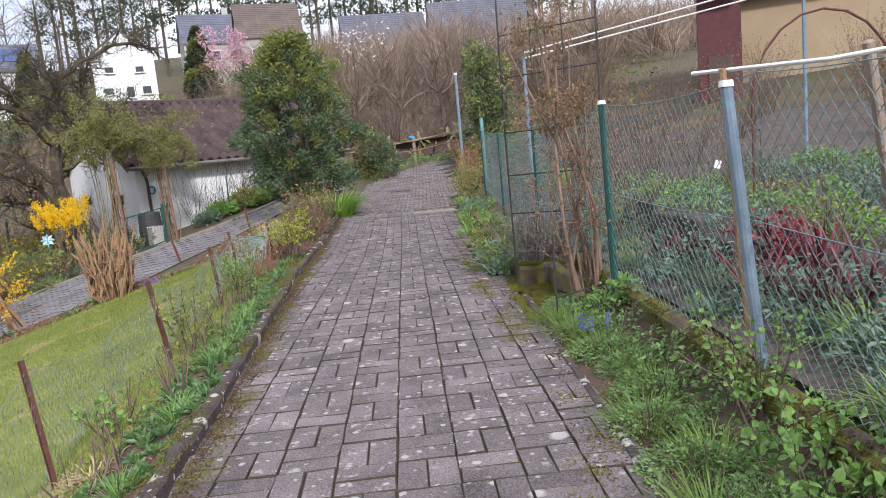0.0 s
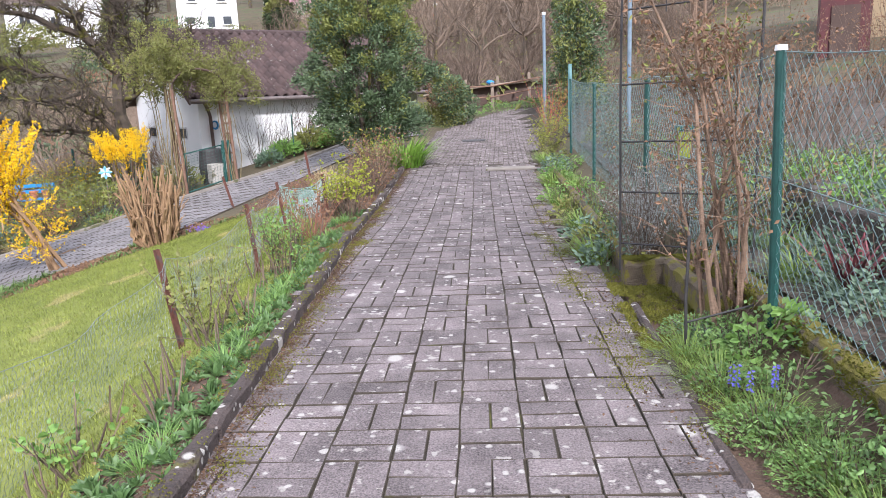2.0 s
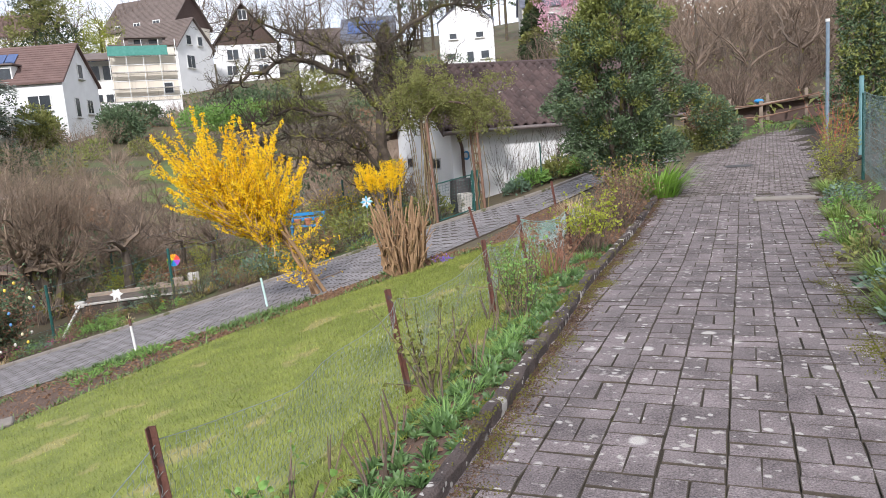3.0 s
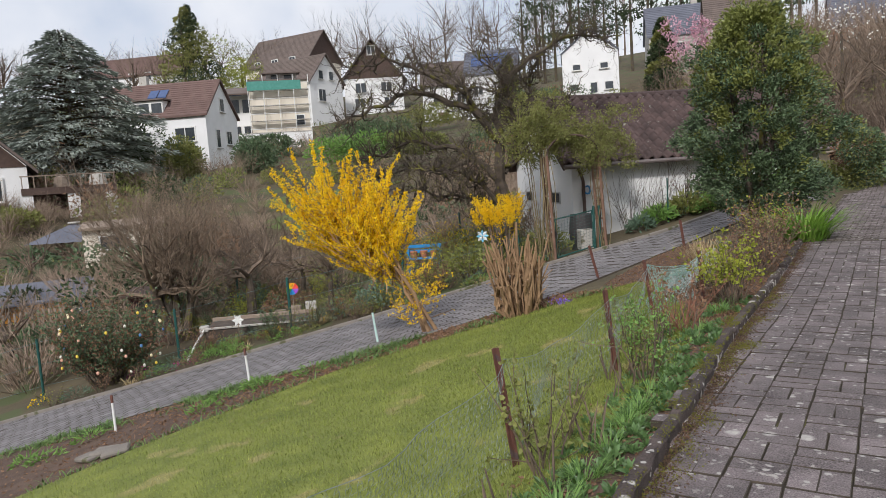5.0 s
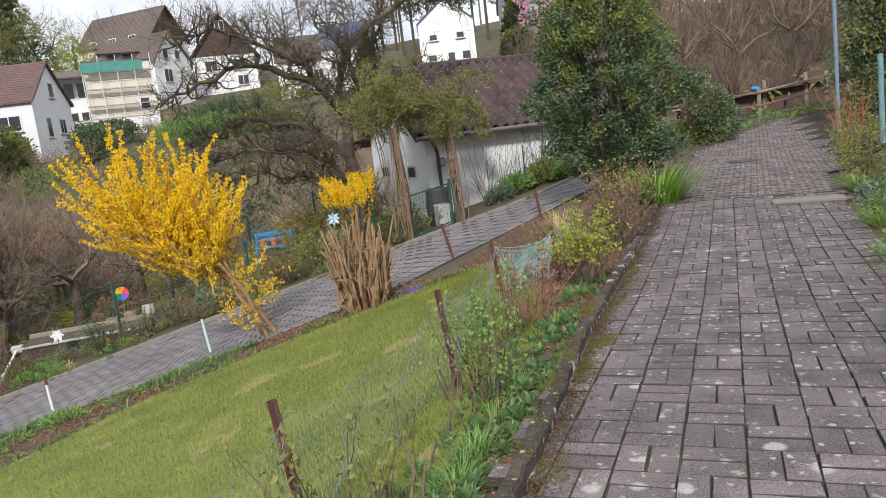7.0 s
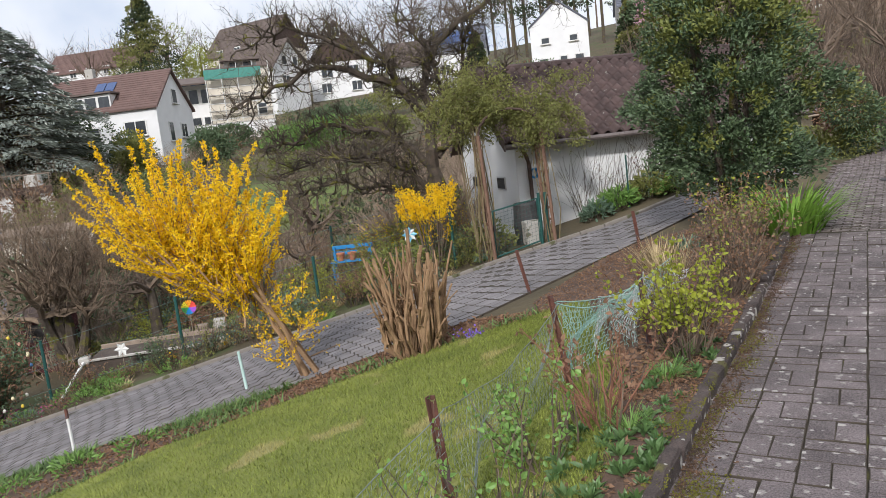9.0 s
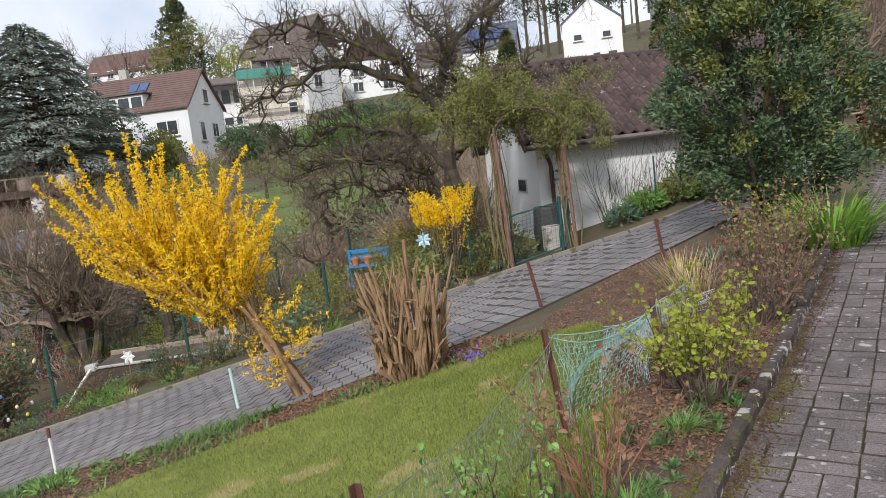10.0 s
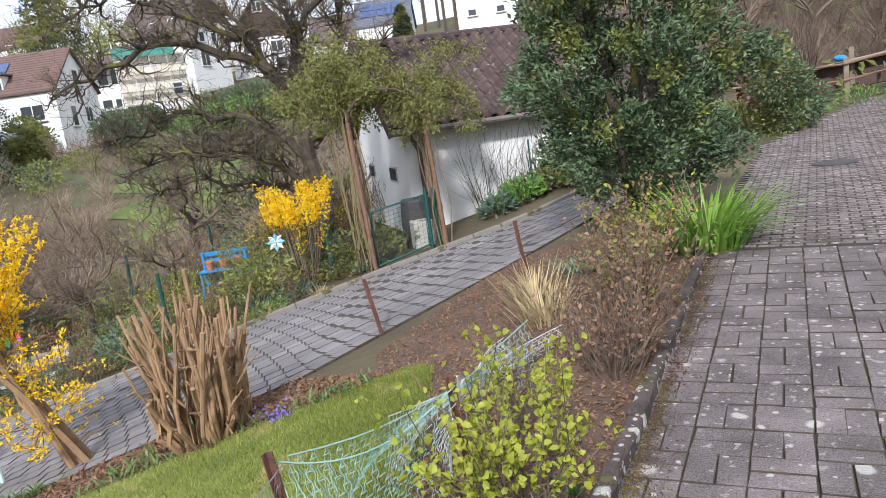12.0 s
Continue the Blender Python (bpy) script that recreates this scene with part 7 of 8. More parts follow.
for x, r, cm0 in ((-0.2, 0.62, OLDWOOD), (2.3, 0.72, CONCRETE)):
    e = empty("covered_furniture", ter.matrix_basis @ Matrix.Translation((x, 0.9, 2.0)), "furniture on the terrace under a grey cover", "cover")
    bm = bmesh.new()
    bmesh.ops.create_uvsphere(bm, u_segments=8, v_segments=4, radius=r)
    for v in bm.verts:
        v.co.z = max(0, v.co.z) * 0.8 + 0.4 * (v.co.z > 0)
        v.co += Vector((noise.noise(v.co * 2), noise.noise(v.co * 2 + Vector((5, 0, 0))), 0)) * 0.08
    part("cover", bm, cm0, e)
pav = empty("garden_pavilion", Matrix.Translation((-42.6, 26.4, -2.1)) @ pose(0, 0, 0, 0, 0, 35) @ Matrix.Scale(0.86, 4), "garden pavilion with a blue slate pyramid roof", "pavilion")
bm = bmesh.new()
vs = [bm.verts.new(p) for p in ((-2.3, -2.3, 1.7), (2.3, -2.3, 1.7), (2.3, 2.3, 1.7), (-2.3, 2.3, 1.7), (0, 0, 2.9))]
bm.faces.new(vs[:4][::-1])
for i in range(4):
    bm.faces.new((vs[i], vs[(i + 1) % 4], vs[4]))
part("roof", bm, SLATE, pav)
for x in (-2, 2):
    for y in (-2, 2):
        part("post", box(bmesh.new(), x, y, 0.8, 0.16, 0.16, 1.9), BROWNBOARD, pav)
part("finial", box(bmesh.new(), 0, 0, 2.92, 0.6, 0.6, 0.12, None, 0.03), CONCRETE, pav)
hut = empty("garden_hut", Matrix.Translation((-39.8, 27.8, -1.7)) @ pose(0, 0, 0, 0, 0, 55), "cream garden hut with a white window", "hut")
part("wall", box(bmesh.new(), 0, 0, 0.7, 4.2, 3.0, 2.2), CREAM, hut)
part("window", box(bmesh.new(), -0.5, -1.53, 0.9, 1.6, 0.08, 0.9), WHITEPAINT, hut)
part("pane", box(bmesh.new(), -0.5, -1.58, 0.9, 1.4, 0.04, 0.7), DARKGLASS, hut)
part("door", box(bmesh.new(), 1.4, -1.53, 0.6, 0.9, 0.08, 1.8), OLDWOOD, hut)
part("roof", box(bmesh.new(), 0, 0, 1.9, 4.5, 3.3, 0.14, pose(0, 0, 0, 5, 0, 0)), OLDWOOD, hut)


# ---- green masses ----
def foliage(name, parts, label, category, kind="", n_leaf=0.9, group=""):
    """Clumps of leaves in ellipsoids: (x, y, z, rx, ry, rz, count, size, material)."""
    x0, y0 = parts[0][0], parts[0][1]
    e = empty(name, Matrix.Translation((x0, y0, 0)), label, category, group, kind)
    by = {}
    for (x, y, z, rx, ry, rz, count, size, m) in parts:
        mesh = by.setdefault(m.name, (Mesh(), m))[0]
        for k in range(count):
            d = ball_dir()
            rr = rng.uniform(0.45, 1.0) ** 0.5 * (1 + 0.25 * noise.noise(Vector((d.x * 2 + x, d.y * 2 + y, d.z * 2))))
            p = Vector((x - x0 + d.x * rx * rr, y - y0 + d.y * ry * rr, z + d.z * rz * rr))
            mesh.leaf(p, d + ball_dir() * 0.9 + Vector((0, 0, 0.2)), size * rng.uniform(0.6, 1.4), size * rng.uniform(0.35, 0.7), 0.2)
    for mesh, m in by.values():
        mesh.make("foliage", m, e)
    return e


def trunk_under(e, h0, h1, r, m=BARK):
    part("trunk", tube(bmesh.new(), [(0, 0, h0), (0.05, 0, (h0 + h1) / 2), (0, 0, h1)], [r, r * 0.8, r * 0.4], 8), m, e)


# cedar: long level boughs in tiers, each a flat spray of needles
cedar = empty("cedar_tree", Matrix.Translation((-63.3, 38.6, ground_z(-63.3, 38.6))), "large blue grey cedar with flat drooping tiers", "cedar")
wood, needles = Mesh(), Mesh()
top = 16.4 - ground_z(-63.3, 38.6)
wood.rod([(0, 0, -0.3), (0.1, 0, top * 0.5), (0, 0, top)], [0.5, 0.32, 0.06], 8)
for k in range(150):
    t = (k + 0.5) / 150
    z = top * (0.1 + 0.88 * t)
    long = lerp_table(t, (0, 0.25, 0.6, 0.85, 1), (7.6, 8.2, 6.2, 3.0, 0.8)) * rng.uniform(0.6, 1.1)
    a = k * 2.4 + rng.uniform(-0.4, 0.4)
    out, side = Vector((math.cos(a), math.sin(a), 0)), Vector((-math.sin(a), math.cos(a), 0))
    pts = [Vector((0, 0, z)) + out * (long * f) + Vector((0, 0, 0.5 * math.sin(f * 2.6) - 0.11 * long * f * f)) for f in (0, 0.33, 0.66, 1.0)]
    wood.rod(pts, [0.11, 0.08, 0.05, 0.02], 4)
    for g in range(int(30 + long * 26)):
        f = math.sqrt(rng.uniform(0.05, 1.0)) * 2.999
        p = pts[int(f)].lerp(pts[int(f) + 1], f - int(f))
        w = (0.25 + 0.22 * long * (1 - abs(f / 3 - 0.55))) * rng.uniform(-1, 1)
        needles.leaf(p + side * w + Vector((0, 0, rng.uniform(-0.2, 0.12) - 0.12 * abs(w))), out * 0.7 + side * (0.9 if w > 0 else -0.9) * rng.uniform(0.3, 1) + Vector((0, 0, rng.uniform(-0.4, 0.15))), rng.uniform(0.35, 0.75), rng.uniform(0.09, 0.2), 0.15, Vector((0, 0, 1)) + ball_dir() * 0.4)
wood.make("trunk", BARK, cedar)
needles.make("crown", CONIFER, cedar)
for (x, y, z0, z1, r, m, lab) in ((-107.0, 86.0, 12, 33.5, 8.0, OLIVE, "tall broad olive green conifer above the roofs"), (-28.5, 98.0, 11, 19.5, 2.0, DARKCONIFER, "slim dark conifer beside the white house"), (-54.0, 103.5, 11.5, 19, 1.6, DARKCONIFER, "slim olive conifer between white houses")):
    pp = []
    for k in range(46):
        t = (k + 0.5) / 46
        rr = r * (1 - t) ** 0.75 + 0.25
        a = k * 2.4
        pp.append((x + math.cos(a) * rr * 0.5, y + math.sin(a) * rr * 0.5, z0 + (z1 - z0) * t, rr * 0.75, rr * 0.75, (z1 - z0) / 24, 330, 0.42, m if k % 3 else (OLIVE if m is DARKCONIFER else DARKCONIFER)))
    pp.sort(key=lambda q: abs(q[0] - x))
    e = foliage("conifer", pp, lab, "conifer", group="conifers by the houses")
    trunk_under(e, z0 - 2, z1 - 1, 0.3)
spring = foliage("spring_tree", [(-103 + rng.uniform(-3.6, 3.6), 92.5 + rng.uniform(-3, 3), 23.5 + rng.uniform(-4.2, 4.0), 2.0, 2.0, 1.8, 230, 0.3, LIME if k % 3 else OLIVE) for k in range(20)], "round tree in thin yellow green early leaf", "tree")
trunk_under(spring, 12, 24, 0.3)
thuja = []
for k in range(26):
    t = k / 25
    thuja.append((2.2 + rng.uniform(-0.4, 0.4), 26.8 + rng.uniform(-0.4, 0.4), 1.1 + t * 3.5, 0.95 - 0.5 * t, 0.95 - 0.5 * t, 0.5, 330, 0.12, HOLLYTOP if k % 3 == 0 else HOLLY))
trunk_under(foliage("thuja", thuja, "tall green conifer behind the grey pole", "conifer"), 0.6, 4.5, 0.1)
foliage("box_bush", [(-1.9 + rng.uniform(-0.5, 0.5), 26.3 + rng.uniform(-0.4, 0.4), 1.2 + rng.uniform(-0.5, 0.5), 0.6, 0.6, 0.5, 700, 0.09, m) for m in (OLIVE, HOLLY, HOLLY, OLIVE, DRY, HOLLY, HOLLY)], "round olive green clipped bush at the bend", "bush")
for (x, y, z, rx, ry, rz, m) in ((-72, 49, 6.5, 5, 4, 4.0, DARKCONIFER), (-66, 52, 4.5, 4, 3, 3.2, HOLLY), (-79.5, 71.5, 7.8, 5.2, 2.4, 2.2, HOLLY), (-61, 40, 2.6, 3, 3, 2.4, DARKCONIFER), (-46, 56.5, 5.0, 5.5, 2.2, 1.4, LEAF), (-40.5, 58.5, 5.0, 4.5, 2.2, 1.3, HOLLYTOP), (-52, 27.5, 0.5, 4.5, 2.0, 1.0, OLIVE), (-47.0, 31, -0.6, 2.5, 1.4, 0.9, OLIVE), (-60.5, 56.2, 5.4, 4.8, 2.2, 2.2, HOLLY), (-68.5, 46.5, 6.0, 3.6, 3.0, 4.2, DARKCONIFER), (-63.5, 49.5, 4.8, 3.2, 2.4, 3.0, OLIVE), (-70.0, 69.0, 7.0, 6.0, 2.0, 1.6, HOLLY), (-56, 70, 7.2, 7.0, 2.5, 2.0, HOLLY), (-36, 74, 8.0, 7.0, 2.5, 2.2, OLIVE), (-60, 92, 10.5, 9.0, 3.0, 2.2, OLIVE), (-44, 92, 10.5, 8.0, 3.0, 2.0, HOLLY)):
    foliage("evergreen_hedge", [(x + rng.uniform(-0.5, 0.5) * rx, y + rng.uniform(-0.5, 0.5) * ry, z + rng.uniform(-0.35, 0.35) * rz, rx * 0.6, ry * 0.6, rz * 0.65, 420, 0.34, m) for k in range(7)], "dark evergreen bushes below the houses", "hedge", group="evergreen bushes below the houses")
pk = foliage("blossom_tree", [(-17.6 + rng.uniform(-1.5, 1.5), 68.5 + rng.uniform(-1.2, 1.2), 11.9 + rng.uniform(-1.4, 1.4), 0.9, 0.9, 0.8, 110, 0.24, PINK) for k in range(12)], "flowering tree covered in pale pink blossom", "blossom tree")
trunk_under(pk, 6.5, 12, 0.18)
wb = foliage("blossom_tree", [(-4.0 + rng.uniform(-2, 2), 62 + rng.uniform(-1.5, 1.5), 10.0 + rng.uniform(-1.3, 1.3), 1.1, 1.1, 0.9, 22, 0.22, WHITEPETAL) for k in range(7)], "bare tree with pale white blossom up the slope", "blossom tree")
trunk_under(wb, 5, 10, 0.15)


# ---- twiggy thickets and the wooded ridge ----
def thicket(name, spots, material, label, n=70):
    m = Mesh()
    for (x, y, r, h) in spots:
        z = ground_z(x, y)
        for k in range(n):
            a, q = rng.uniform(0, 6.28), math.sqrt(rng.random()) * 0.35 * r
            p = Vector((x + math.cos(a) * q, y + math.sin(a) * q, z + rng.uniform(0, 0.45) * h))
            d = Vector((math.cos(a) * rng.uniform(0.2, 1.2), math.sin(a) * rng.uniform(0.2, 1.2), rng.uniform(0.5, 1.4))).normalized()
            l = rng.uniform(0.35, 0.75) * h
            mid = p + d * l * 0.5 + ball_dir() * 0.06 * h
            end = p + d * l + ball_dir() * 0.1 * h
            w = 0.006 * h + 0.004
            s = d.cross(ball_dir()).normalized() * w
            b = len(m.v)
            m.v += [tuple(p - s), tuple(p + s), tuple(mid + s * 0.7), tuple(mid - s * 0.7), tuple(end)]
            m.f += [(b, b + 1, b + 2, b + 3), (b + 3, b + 2, b + 4)]
            for g in range(3):
                e = mid.lerp(end, rng.random())
                f = e + (d + ball_dir() * 0.9).normalized() * (l * 0.35)
                b = len(m.v)
                m.v += [tuple(e - s * 0.4), tuple(e + s * 0.4), tuple(f)]
                m.f.append((b, b + 1, b + 2))
    return tagged(m.make(name, material), label, "thicket", kind="stuff")


def polar(az, r):
    a = math.radians(az)
    return -math.sin(a) * r, 5 + math.cos(a) * r


# brown twigs with the hillside's haze put in as a lighter colour
HAZYTWIG = mat("brown thicket", (0.15, 0.11, 0.082), (0.42, 0.32, 0.24), 0.5, 0.95, 0.0, 5, island=0.3)
near_spots, far_spots, left_spots = [], [], []
for k in range(190):
    x, y = polar(rng.uniform(-16, 22), rng.uniform(29, 60))
    near_spots.append((x, y, rng.uniform(1.0, 2.2), rng.uniform(1.0, 2.4)))
for k in range(240):
    x, y = polar(rng.uniform(-25, 15), rng.uniform(60, 130))
    far_spots.append((x, y, rng.uniform(2, 4), rng.uniform(3, 8)))
for k in range(270):
    az, r = rng.uniform(26, 72), rng.uniform(23, 62)
    x, y = polar(az, r)
    if 38 < az < 50 and r > 42:
        continue
    left_spots.append((x, y, rng.uniform(0.8, 2.0), rng.uniform(0.9, 2.4)))
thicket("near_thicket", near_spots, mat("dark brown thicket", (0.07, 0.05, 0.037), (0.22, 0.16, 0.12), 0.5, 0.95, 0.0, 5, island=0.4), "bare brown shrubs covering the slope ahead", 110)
thicket("far_thicket", far_spots, HAZYTWIG, "bare brown trees and shrubs on the far slope", 110)
thicket("garden_thicket", left_spots, HAZYTWIG, "bare brown shrubs in the valley gardens", 110)
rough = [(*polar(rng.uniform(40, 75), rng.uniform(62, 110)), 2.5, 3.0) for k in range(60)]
thicket("hill_thicket", rough, HAZYTWIG, "bare brown shrubs between the houses", 90)
m = Mesh()
for k in range(2600):
    x, y = polar(rng.uniform(-20, 70), rng.uniform(24, 62))
    m.leaf((x, y, ground_z(x, y) + rng.uniform(0.1, 0.9)), ball_dir(0.4), rng.uniform(0.15, 0.4), rng.uniform(0.08, 0.2))
tagged(m.make("undergrowth", OLIVE), "olive green undergrowth on the slopes", "undergrowth", kind="stuff")
for k in range(34):
    az = 20 + k * 1.45 + rng.uniform(-0.6, 0.6)
    x, y = polar(az, rng.uniform(165, 230))
    e = empty("bare_tree", Matrix.Translation((x, y, ground_z(x, y) - 0.5)), "tall bare tree on the skyline", "tree", "bare trees on the skyline")
    tr, tw, tips = Mesh(), Mesh(), []
    H = rng.uniform(13, 19) if az > 44 else rng.uniform(17, 26)
    tr.rod([(0, 0, 0), (0.1, 0, H * 0.4), (0, 0.1, H * 0.75)], [0.3, 0.2, 0.1], 5)
    for q in range(13):
        grow(tw, tips, (0, 0, H * rng.uniform(0.25, 0.7)), ball_dir(0.75), H * 0.3, 0.13, 2, 0.22, 0.09, 4, 4, 0.85, 0.64)
    tr.make("trunk", TWIG, e)
    tw.make("crown", TWIG, e)
for k in range(46):
    az = -14 + k * 0.92 + rng.uniform(-0.4, 0.4)
    x, y = polar(az, rng.uniform(130, 175))
    e = empty("pine_tree", Matrix.Translation((x, y, ground_z(x, y) - 0.5)), "tall dark pine on the wooded ridge", "pine", "pines on the ridge")
    H = rng.uniform(17, 24)
    part("trunk", tube(bmesh.new(), [(0, 0, 0), (0, 0.1, H * 0.5), (0.1, 0, H)], [0.35, 0.26, 0.08], 6), BARK, e)
    cr = Mesh()
    for c in range(13):
        a, z = rng.uniform(0, 6.28), H * rng.uniform(0.38, 1.0)
        q = rng.uniform(0.3, 2.6) * (1.25 - z / H)
        c0 = Vector((math.cos(a) * q, math.sin(a) * q, z))
        for g in range(48):
            d = ball_dir()
            cr.leaf(c0 + Vector((d.x * 1.5, d.y * 1.5, d.z * 0.7)), d + ball_dir() * 0.7, rng.uniform(0.4, 0.9), rng.uniform(0.2, 0.4))
    cr.make("crown", DARKCONIFER, e)

for k in range(110):
    az, r = (rng.uniform(24, 72), rng.uniform(27, 74)) if k < 56 else (rng.uniform(20, 66), rng.uniform(62, 125))
    if 36 < az < 52 and 40 < r < 64:
        continue
    x, y = polar(az, r)
    s = rng.uniform(0.7, 1.9)
    mm = rng.choice((HOLLY, OLIVE, HOLLYTOP, DARKCONIFER, OLIVE, DRY))
    foliage("hillside_bush", [(x + rng.uniform(-0.6, 0.6) * s, y + rng.uniform(-0.6, 0.6) * s, ground_z(x, y) + 0.6 * s + rng.uniform(0, 0.5) * s, s, s, 0.7 * s, 130, 0.26, mm) for q in range(3)], "leafy bush in the valley gardens", "bush", group="bushes in the valley gardens")
for k in range(22):
    x, y = polar(-9 + 1.3 * k + rng.uniform(-1, 1), rng.uniform(33, 58))
    bare_tree("slope_tree", x, y, rng.uniform(1.2, 2.2), 0.14, rng.uniform(1.6, 2.6), 5, 3, "bare spreading tree on the brown slope", 0.8, 0.12)
for k in range(9):
    az = 30 + 4.6 * k
    x, y = polar(az + rng.uniform(-1, 1), rng.uniform(34, 60))
    bare_tree("valley_tree", x, y, rng.uniform(1.0, 1.8), 0.12, rng.uniform(1.3, 2.0), 5, 3, "bare garden tree in the valley", 0.8, 0.1)

# ---- beyond the bend and behind the plot ----
pole = empty("steel_pole", Matrix.Translation((1.0, 23.6, path_z(23.6))), "tall grey galvanised pole beside the path", "pole")
part("shaft", tube(bmesh.new(), [(0, 0, -0.1), (0, 0, 3.35)], 0.045, 10), BLUESTEEL, pole)
part("cap", tube(bmesh.new(), [(0, 0, 3.35), (0, 0, 3.42)], 0.055, 10), WHITEPAINT, pole)
bp = empty("blue_gate_post", Matrix.Translation((1.45, 20.6, path_z(20.6))), "blue green steel gate post with netting", "post")
part("shaft", tube(bmesh.new(), [(0, 0, -0.1), (0, 0, 1.95)], 0.05, 10), mat("blue green paint", (0.10, 0.22, 0.24), (0.2, 0.36, 0.37), 8), bp)
ef = empty("rail_fence", Matrix(), "weathered wooden rail fence at the bend", "fence")
EP = [Vector((-2.6, 29.2, 0)), Vector((-0.6, 30.2, 0)), Vector((1.4, 31.2, 0)), Vector((3.6, 31.9, 0))]
for q in EP:
    q.z = ground_z(q.x, q.y)
    part("post", box(bmesh.new(), q.x, q.y, q.z + 0.5, 0.12, 0.12, 1.2, None, 0.01), OLDWOOD, ef)
for a, b in zip(EP, EP[1:]):
    for h in (0.55, 0.95):
        part("rail", tube(bmesh.new(), [a + Vector((0, -0.08, h)), b + Vector((0, -0.08, h))], 0.03, 6), TRELLIS, ef)
bank = empty("timber_bank", Matrix(), "low timber structure with a long plank top and shaded inside behind the rail fence", "wall")
part("plank", box(bmesh.new(), 0, 0, 0, 7.5, 0.5, 0.06, Matrix.Translation((0.2, 32.4, 1.92)) @ pose(0, 0, 0, 0, -6, 14), 0.02), OLDWOOD, bank)
# dark board stands in for the shade inside, under the plank
part("boarding", box(bmesh.new(), 0, 0, 0, 7.2, 0.12, 0.7, Matrix.Translation((0.2, 32.6, 1.5)) @ pose(0, 0, 0, 0, -4, 14), 0.02), BROWNBOARD, bank)
for k in range(6):
    part("prop", box(bmesh.new(), 0, 0, 0, 0.12, 0.12, 1.1, Matrix.Translation((-3.0 + k * 1.3, 31.75 + k * 0.33, 1.45 + k * 0.1)), 0.01), OLDWOOD, bank)
tarp = empty("blue_tarpaulin", Matrix.Translation((-0.7, 31.8, 1.95)), "small blue tarpaulin bundle on the timber bank", "tarpaulin")
bm = bmesh.new()
bmesh.ops.create_icosphere(bm, subdivisions=2, radius=0.13)
for v in bm.verts:
    v.co = Vector((v.co.x * 1.3, v.co.y, v.co.z * 0.7)) * (1 + 0.3 * noise.noise(v.co * 6))
part("sheet", bm, BLUEPAINT, tarp)
for (x, y, h) in ((-2.6, 27.6, 0.6), (-1.6, 28.6, 0.5), (-0.4, 29.3, 0.5), (0.8, 30.0, 0.5), (-3.4, 26.6, 0.8)):
    clump("verge_plant", x, y, 0.6, h, 220, LEAF if h < 0.55 else OLIVE, "grassy green growth along the far verge", "plant", (0.12, 0.03), 0.9, "growth along the far verge")
cover = empty("manhole_cover", Matrix.Translation((-1.05, 22.2, path_z(22.2) + 0.002)), "round dark iron manhole cover in the path", "manhole cover")
part("lid", tube(bmesh.new(), [(0, 0, 0), (0, 0, 0.02)], [0.34, 0.33], 24), BLACKIRON, cover)
slab = empty("drain_slab", Matrix.Translation((-0.12, 16.05, path_z(16.05) + 0.03)), "pale concrete drain slab across the path", "slab")
part("slab", box(bmesh.new(), 0, 0, 0, 0.95, 0.34, 0.05, None, 0.01), LANEKERB, slab)
rshed = empty("red_shed", Matrix.Translation((12.2, 30.4, 2.0)) @ pose(0, 0, 0, 0, 0, -20), "tall dark red wooden shed behind the plot", "shed")
part("wall", box(bmesh.new(), 0, 0, 2.2, 1.6, 2.2, 5.4), DARKRED, rshed)
part("roof", box(bmesh.new(), 0, 0, 4.95, 2.1, 2.8, 0.14, pose(0, 0, 0, 8, 0, 0)), BROWNBOARD, rshed)
part("door", box(bmesh.new(), 0, -1.13, 1.0, 0.9, 0.06, 2.0), BROWNBOARD, rshed)
yhouse = house("house", 19.5, 34.5, 2.4, -24, 11, 8, 4.6, 8.6, mat("ochre render", (0.30, 0.22, 0.13), (0.42, 0.33, 0.21), 0.7, 0.9, 0.2, 20), DARKROOF, [], "ochre rendered house behind the plot", 0.5)
line = empty("drying_frame", Matrix(), "white metal drying frame over the plot", "frame")
for (a, b) in (((1.9, 14.6, 3.1), (6.8, 13.2, 3.85)), ((1.9, 14.9, 3.02), (6.8, 13.6, 3.72))):
    part("rail", tube(bmesh.new(), [a, b], 0.016, 6), WHITEPAINT, line)
for (x, y, h) in ((1.9, 14.75, 3.1), (6.7, 13.4, 3.8), ):
    part("upright", tube(bmesh.new(), [(x, y, ground_z(x, y) - 0.1), (x, y, h)], 0.035, 8), BLUESTEEL, line)
hoop = empty("rose_hoop", Matrix(), "rusty hoop with red rose shoots over the plot", "hoop")
part("bow", tube(bmesh.new(), [(3.4 + 0.8 * (1 - math.cos(k * 0.314)), 8.3, 1.6 + math.sin(k * 0.314) * 0.95) for k in range(11)], 0.014, 6), RUST, hoop)
for x in (3.4, 5.0):
    part("leg", tube(bmesh.new(), [(x, 8.3, ground_z(x, 8.3)), (x, 8.3, 1.6)], 0.014, 6), RUST, hoop)
for (x, y, h) in ((3.6, 13, 1.6), (5.2, 15, 1.8), (7.5, 18, 2.2), (4.4, 19, 2.0), (9.2, 21, 2.4), (6.4, 23, 2.2), (11, 24, 2.4), (3.2, 22, 1.8), (8.4, 13.5, 1.7), (10, 16, 2.0), (12.5, 19, 2.4), (6, 26, 2.4), (9, 27, 2.6), (13, 22, 2.4), (5, 28, 2.2), (15, 25, 2.6), (11, 13, 1.8)):
    woody("bare_bush", x, y, 0.9, h, 26, TWIG, DRY, "bare reddish brown bush behind the plot", "bush", (0.06, 0.04), 1, 1, "bare bushes behind the plot")

